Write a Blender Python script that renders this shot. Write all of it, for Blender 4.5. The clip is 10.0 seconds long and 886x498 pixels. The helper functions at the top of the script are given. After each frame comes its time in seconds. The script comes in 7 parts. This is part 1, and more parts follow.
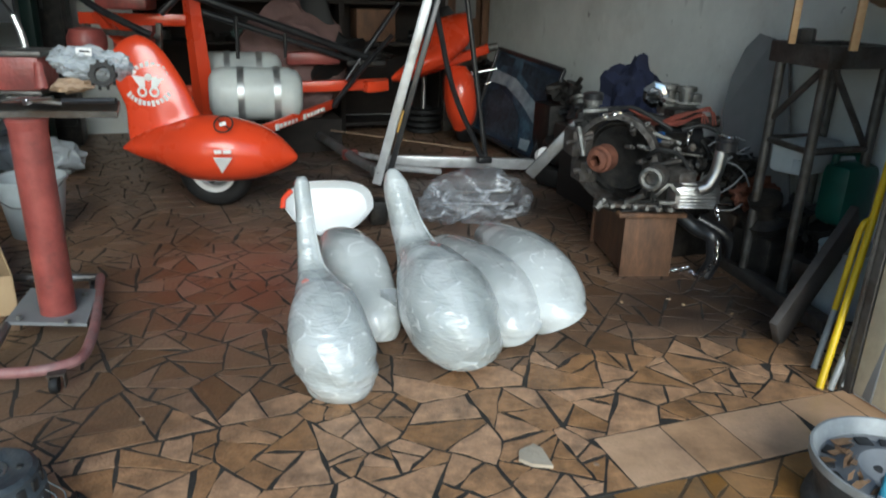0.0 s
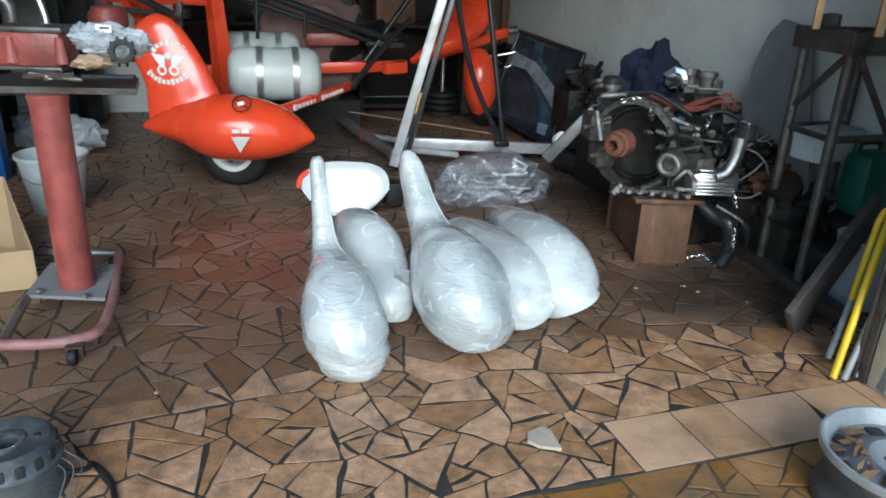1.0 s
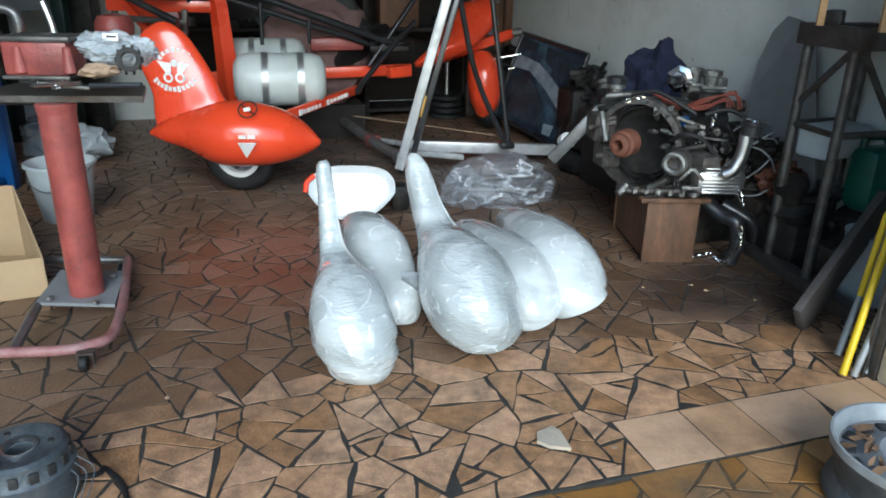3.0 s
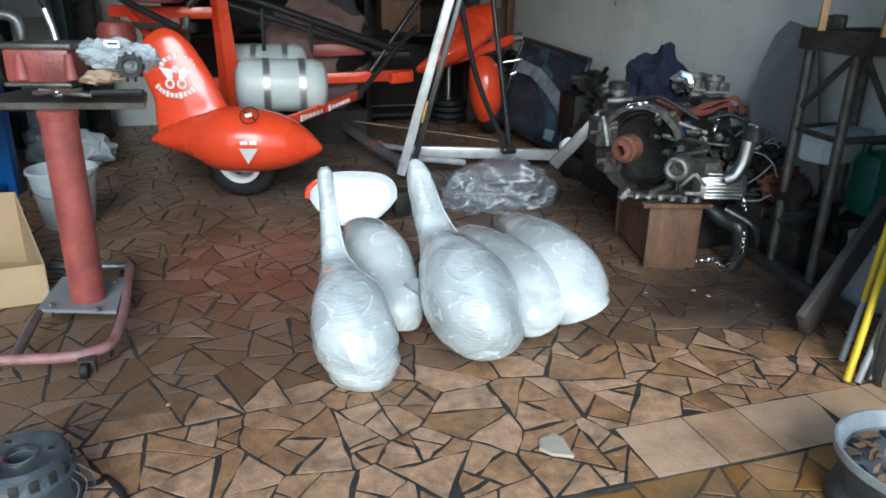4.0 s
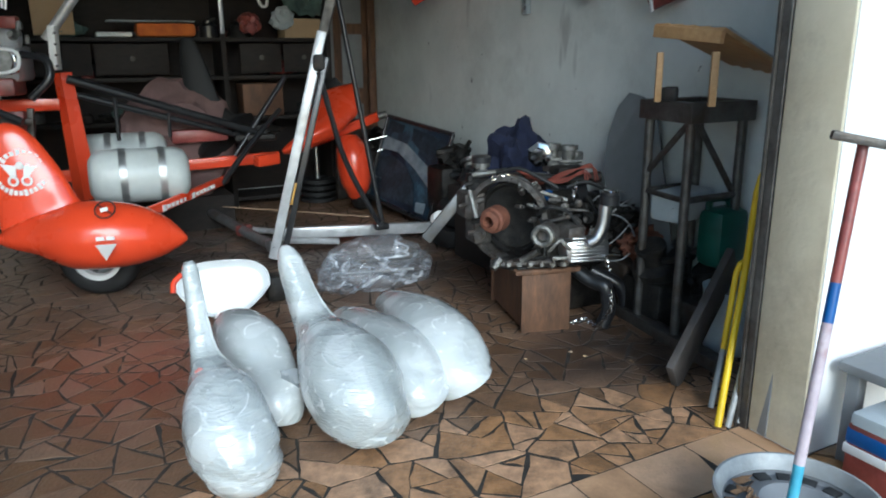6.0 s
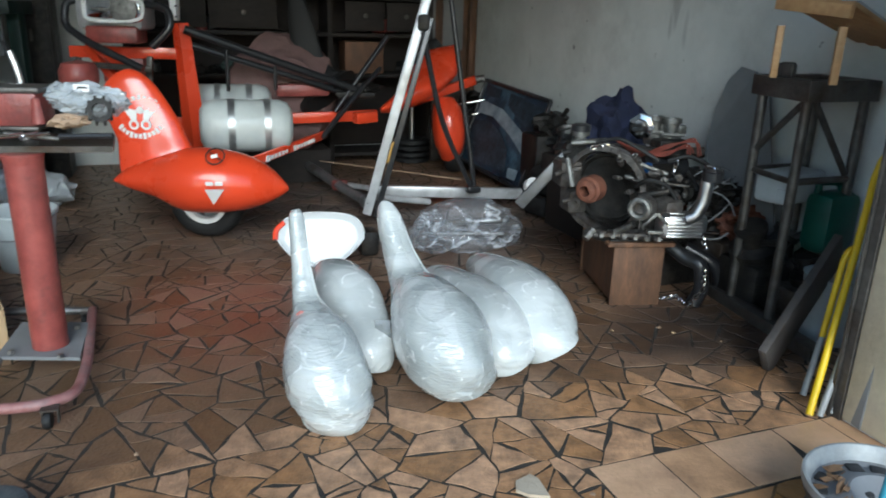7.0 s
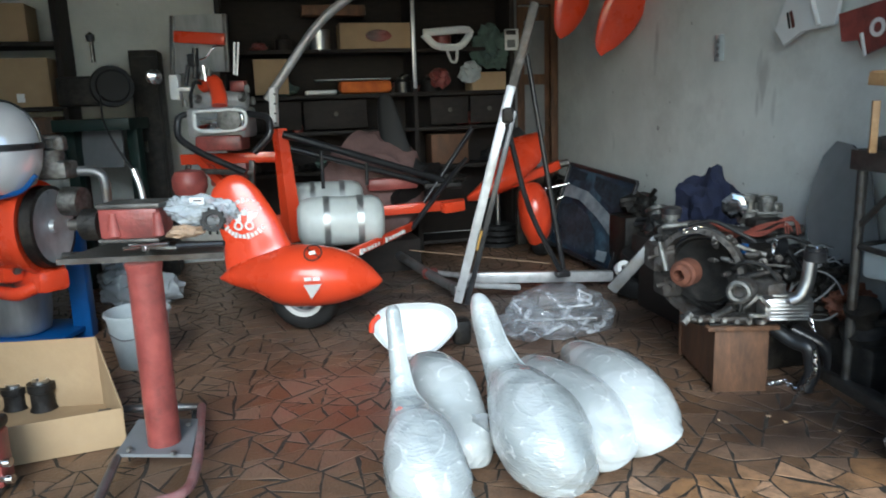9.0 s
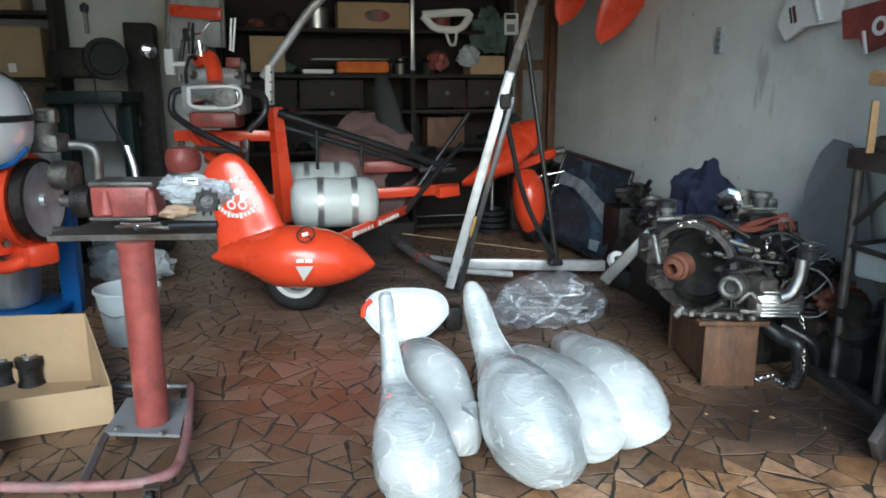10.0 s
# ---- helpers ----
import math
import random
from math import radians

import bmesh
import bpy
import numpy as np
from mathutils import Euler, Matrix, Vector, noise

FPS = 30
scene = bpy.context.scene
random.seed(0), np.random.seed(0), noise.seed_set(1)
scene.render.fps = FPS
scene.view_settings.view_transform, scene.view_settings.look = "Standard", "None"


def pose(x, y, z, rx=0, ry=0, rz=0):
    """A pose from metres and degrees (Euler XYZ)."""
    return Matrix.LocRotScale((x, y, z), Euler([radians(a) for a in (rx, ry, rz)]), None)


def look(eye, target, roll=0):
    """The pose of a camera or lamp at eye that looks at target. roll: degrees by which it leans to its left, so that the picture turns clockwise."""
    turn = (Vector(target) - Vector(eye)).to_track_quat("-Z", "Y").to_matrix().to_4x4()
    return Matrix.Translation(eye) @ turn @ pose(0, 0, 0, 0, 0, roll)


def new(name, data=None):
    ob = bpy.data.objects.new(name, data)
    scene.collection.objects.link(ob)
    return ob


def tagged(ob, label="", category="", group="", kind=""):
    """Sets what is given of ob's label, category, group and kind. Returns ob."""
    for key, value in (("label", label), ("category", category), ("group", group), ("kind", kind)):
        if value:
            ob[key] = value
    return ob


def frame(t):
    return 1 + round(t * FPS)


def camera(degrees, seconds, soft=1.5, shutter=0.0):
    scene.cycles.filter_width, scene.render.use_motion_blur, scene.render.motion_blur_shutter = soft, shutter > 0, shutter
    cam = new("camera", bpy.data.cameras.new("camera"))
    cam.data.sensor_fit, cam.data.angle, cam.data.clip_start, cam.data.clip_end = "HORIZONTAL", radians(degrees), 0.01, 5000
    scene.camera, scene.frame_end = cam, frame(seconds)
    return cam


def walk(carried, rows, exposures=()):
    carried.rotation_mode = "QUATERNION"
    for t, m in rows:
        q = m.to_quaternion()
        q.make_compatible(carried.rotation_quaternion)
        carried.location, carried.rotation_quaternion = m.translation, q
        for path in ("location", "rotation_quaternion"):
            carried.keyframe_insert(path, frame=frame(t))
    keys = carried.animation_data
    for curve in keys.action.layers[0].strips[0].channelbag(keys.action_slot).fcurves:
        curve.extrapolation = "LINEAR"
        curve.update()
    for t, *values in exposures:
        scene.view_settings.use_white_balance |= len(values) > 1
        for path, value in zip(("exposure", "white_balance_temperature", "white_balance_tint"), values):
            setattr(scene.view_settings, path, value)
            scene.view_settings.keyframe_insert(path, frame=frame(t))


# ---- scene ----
cam = camera(63.27, 10.0, soft=1.8, shutter=0.6)
# seconds, eye x, y, z, then yaw to the left, pitch up, lean to the right
PATH = [
    (0.0, 0.009, 0.014, 1.170, 0.20, -20.00, -1.73),
    (0.5, 0.012, 0.019, 1.159, 0.19, -21.87, -2.48),
    (1.0, 0.022, 0.007, 1.164, 1.64, -21.28, -2.29),
    (1.5, 0.021, 0.008, 1.166, 1.79, -21.67, -1.77),
    (2.0, 0.015, 0.005, 1.169, 1.10, -21.03, -1.50),
    (2.5, 0.021, -0.002, 1.162, 1.89, -21.15, -1.60),
    (4.0, 0.022, 0.006, 1.167, 2.39, -20.71, -1.11),
    (4.5, 0.016, 0.009, 1.162, 2.61, -20.58, -1.32),
    (5.0, 0.024, 0.014, 1.181, 1.26, -19.89, -1.44),
    (5.5, 0.042, 0.034, 1.194, -5.21, -16.73, 0.39),
    (5.7, 0.042, 0.033, 1.198, -7.95, -14.66, 0.86),
    (6.8, -0.006, 0.008, 1.184, -3.08, -17.50, -1.88),
    (7.0, -0.018, -0.007, 1.190, -0.94, -17.79, -1.70),
    (7.5, -0.019, -0.006, 1.187, -1.00, -18.52, -3.38),
    (8.0, -0.007, -0.005, 1.188, -0.22, -18.04, -1.99),
    (8.5, -0.017, 0.009, 1.190, -1.40, -18.26, -1.65),
    (8.8, -0.029, -0.010, 1.218, 1.72, -15.02, -1.27),
    (9.0, -0.041, -0.030, 1.245, 6.13, -11.46, 1.99),
    (9.5, -0.053, -0.017, 1.264, 6.54, -12.38, 0.30),
    (10.0, -0.053, -0.017, 1.263, 5.45, -12.93, 0.13),
]


def eye_pose(x, y, z, yaw, pitch, lean):
    a, b = radians(yaw), radians(pitch)
    way = Vector((-math.sin(a) * math.cos(b), math.cos(a) * math.cos(b), math.sin(b)))
    return look((x, y, z), Vector((x, y, z)) + way, -lean)


walk(cam, [(r[0], eye_pose(*r[1:])) for r in PATH], exposures=((0, 0.46, 6000, 0), (0.8, 0.73, 5650, 0), (5.0, 0.8, 5600, 0), (5.5, 0.79, 5570, 0), (7.0, 0.66, 5750, 0), (7.6, 0.76, 5600, 0), (10, 0.92, 5680, 0)))

# ---- daylight: overcast sky in front of the open garage ----
world = bpy.data.worlds.new("sky")
scene.world = world
world.use_nodes = True
wn = world.node_tree
sky = wn.nodes.new("ShaderNodeTexSky")
sky.sky_type, sky.sun_disc = "NISHITA", False
SUN_H, SUN_A = radians(28), radians(174)
sky.sun_elevation, sky.sun_rotation = SUN_H, SUN_A
sky.air_density, sky.dust_density = 1.0, 1.0
wn.links.new(sky.outputs[0], wn.nodes["Background"].inputs[0])
wn.nodes["Background"].inputs[1].default_value = 0.15
sun = new("sun", bpy.data.lights.new("sun", "SUN"))
sun.data.energy, sun.data.angle, sun.data.color = 1.55, radians(32), (1.0, 1.0, 1.0)
sd = Vector((math.sin(SUN_A) * math.cos(SUN_H), math.cos(SUN_A) * math.cos(SUN_H), math.sin(SUN_H)))
sun.matrix_world = look(sd * 20, (0, 0, 0))
scene.view_settings.exposure = 0.9
AX = radians(20)  # the garage stands turned by this


def gar(u, v, z=0.0):
    """Garage plan (u across, v inwards) to the world."""
    return Vector((u * math.cos(AX) - v * math.sin(AX), u * math.sin(AX) + v * math.cos(AX), z))


# ---- materials ----
def mat(name, c1, c2=None, rough=0.5, metal=0.0, scale=8.0, bump=0.0, bscale=60.0, coat=0.0, rvar=0.15, stretch=(1, 1, 1), per=0.0, stain=None, trans=0.0, island=False, ior=1.45, detail=6.0, ridge=False, spots=(), specks=None):
    """A surface with two scales of mottling, uneven gloss and fine relief. per: how far each piece differs; stain: a third, patchy colour."""
    m = bpy.data.materials.new(name)
    m.use_nodes = True
    nt = m.node_tree
    bs = nt.nodes["Principled BSDF"]
    tc = nt.nodes.new("ShaderNodeTexCoord")
    mp = nt.nodes.new("ShaderNodeMapping")
    mp.inputs["Scale"].default_value = stretch
    nt.links.new(tc.outputs["Object"], mp.inputs[0])
    n1 = nt.nodes.new("ShaderNodeTexNoise")
    n1.inputs["Scale"].default_value, n1.inputs["Detail"].default_value = scale, detail
    n1.inputs["Roughness"].default_value = 0.62
    nt.links.new(mp.outputs[0], n1.inputs["Vector"])
    c2 = c2 or tuple(c * 0.75 for c in c1)
    r = nt.nodes.new("ShaderNodeValToRGB")
    r.color_ramp.elements[0].position, r.color_ramp.elements[1].position = 0.33, 0.68
    r.color_ramp.elements[0].color, r.color_ramp.elements[1].color = (*c2, 1), (*c1, 1)
    nt.links.new(n1.outputs[0], r.inputs[0])
    col = r.outputs[0]
    n2 = nt.nodes.new("ShaderNodeTexNoise")
    n2.inputs["Scale"].default_value, n2.inputs["Detail"].default_value = bscale, 4
    nt.links.new(mp.outputs[0], n2.inputs["Vector"])
    if ridge:
        n2.noise_type = "RIDGED_MULTIFRACTAL"
    if stain:
        n3 = nt.nodes.new("ShaderNodeTexNoise")
        n3.inputs["Scale"].default_value, n3.inputs["Detail"].default_value = scale * 0.31, 8
        n3.inputs["Roughness"].default_value = 0.7
        nt.links.new(mp.outputs[0], n3.inputs["Vector"])
        r3 = nt.nodes.new("ShaderNodeValToRGB")
        r3.color_ramp.elements[0].position, r3.color_ramp.elements[1].position = 0.5, 0.7
        nt.links.new(n3.outputs[0], r3.inputs[0])
        mx = nt.nodes.new("ShaderNodeMixRGB")
        mx.inputs[2].default_value = (*stain, 1)
        nt.links.new(r3.outputs[0], mx.inputs[0])
        nt.links.new(col, mx.inputs[1])
        col = mx.outputs[0]
    if specks:
        # small dark chips and smears
        for k, (grain, cutoff, lie) in enumerate(((14.0, 0.72, (1, 1, 1)), (5.0, 0.68, (1, 1, 0.25)))):
            ml = nt.nodes.new("ShaderNodeMapping")
            ml.inputs["Scale"].default_value = lie
            nt.links.new(tc.outputs["Object"], ml.inputs[0])
            ns = nt.nodes.new("ShaderNodeTexNoise")
            ns.inputs["Scale"].default_value, ns.inputs["Detail"].default_value = grain, 3
            nt.links.new(ml.outputs[0], ns.inputs["Vector"])
            rs_ = nt.nodes.new("ShaderNodeMapRange")
            rs_.inputs[1].default_value, rs_.inputs[2].default_value, rs_.inputs[4].default_value = cutoff, cutoff + 0.05, 0.7 if k == 0 else 0.35
            nt.links.new(ns.outputs[0], rs_.inputs[0])
            mk = nt.nodes.new("ShaderNodeMixRGB")
            mk.inputs[2].default_value = (*specks, 1)
            nt.links.new(rs_.outputs[0], mk.inputs[0])
            nt.links.new(col, mk.inputs[1])
            col = mk.outputs[0]
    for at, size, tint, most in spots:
        # a patch of spilt, worn-in or painted shade colour with a ragged edge
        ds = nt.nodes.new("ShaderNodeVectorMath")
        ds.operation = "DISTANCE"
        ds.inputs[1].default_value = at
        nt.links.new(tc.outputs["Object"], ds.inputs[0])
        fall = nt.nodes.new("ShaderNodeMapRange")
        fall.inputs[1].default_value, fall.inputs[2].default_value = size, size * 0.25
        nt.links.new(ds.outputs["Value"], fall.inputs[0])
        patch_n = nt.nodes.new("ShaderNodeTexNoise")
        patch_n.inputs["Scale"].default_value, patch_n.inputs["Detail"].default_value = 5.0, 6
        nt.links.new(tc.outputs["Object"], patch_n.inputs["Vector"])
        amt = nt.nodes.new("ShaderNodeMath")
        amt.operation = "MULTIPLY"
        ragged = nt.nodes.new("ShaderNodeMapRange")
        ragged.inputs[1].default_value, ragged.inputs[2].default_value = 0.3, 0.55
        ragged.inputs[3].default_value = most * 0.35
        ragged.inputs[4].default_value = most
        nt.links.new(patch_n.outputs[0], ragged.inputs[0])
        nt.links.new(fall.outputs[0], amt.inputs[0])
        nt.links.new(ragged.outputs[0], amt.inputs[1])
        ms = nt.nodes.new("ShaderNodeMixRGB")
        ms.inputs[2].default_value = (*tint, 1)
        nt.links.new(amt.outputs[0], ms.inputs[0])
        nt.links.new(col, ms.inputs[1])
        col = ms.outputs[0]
    if per:
        if island:
            src = nt.nodes.new("ShaderNodeNewGeometry").outputs["Random Per Island"]
        else:
            src = nt.nodes.new("ShaderNodeObjectInfo").outputs["Random"]
        hs = nt.nodes.new("ShaderNodeHueSaturation")
        mr = nt.nodes.new("ShaderNodeMapRange")
        mr.inputs[3].default_value, mr.inputs[4].default_value = 1 - per, 1 + per
        nt.links.new(src, mr.inputs[0])
        nt.links.new(mr.outputs[0], hs.inputs["Value"])
        mr2 = nt.nodes.new("ShaderNodeMapRange")
        mr2.inputs[3].default_value, mr2.inputs[4].default_value = 1.08, 0.9
        nt.links.new(src, mr2.inputs[0])
        nt.links.new(mr2.outputs[0], hs.inputs["Saturation"])
        nt.links.new(col, hs.inputs["Color"])
        col = hs.outputs[0]
    nt.links.new(col, bs.inputs["Base Color"])
    rr = nt.nodes.new("ShaderNodeMapRange")
    rr.inputs[3].default_value, rr.inputs[4].default_value = max(0.02, rough - rvar), min(1, rough + rvar)
    nt.links.new(n1.outputs[0], rr.inputs[0])
    nt.links.new(rr.outputs[0], bs.inputs["Roughness"])
    bs.inputs["Metallic"].default_value = metal
    bs.inputs["Coat Weight"].default_value = coat
    bs.inputs["Coat Roughness"].default_value = 0.08
    bs.inputs["IOR"].default_value = ior
    bs.inputs["Transmission Weight"].default_value = trans
    if bump:
        b = nt.nodes.new("ShaderNodeBump")
        b.inputs["Strength"].default_value, b.inputs["Distance"].default_value = bump, 0.01
        nt.links.new(n2.outputs[0], b.inputs["Height"])
        nt.links.new(b.outputs[0], bs.inputs["Normal"])
    return m


# darker brown floor at the left, red overspray by the wheel pods, oil and dark floor by the engine, dust with
# painted-in shade under the autogyro and frame: place, radius, colour, strength
SPILLS_AND_SHADE = (((-0.75, 2.3, 0), 1.15, (0.15, 0.092, 0.055), 0.65), ((-1.3, 2.2, 0), 1.0, (0.15, 0.095, 0.058), 0.55), ((-0.75, 2.85, 0), 0.7, (0.28, 0.06, 0.04), 0.42), ((0.75, 2.9, 0), 0.8, (0.12, 0.072, 0.048), 0.5), ((0.9, 2.65, 0), 0.34, (0.03, 0.022, 0.018), 0.8), ((1.2, 2.7, 0), 0.5, (0.035, 0.026, 0.022), 0.85), ((-0.9, 4.6, 0), 1.7, (0.07, 0.06, 0.055), 0.9), ((0.4, 4.2, 0), 1.2, (0.07, 0.055, 0.048), 0.8))
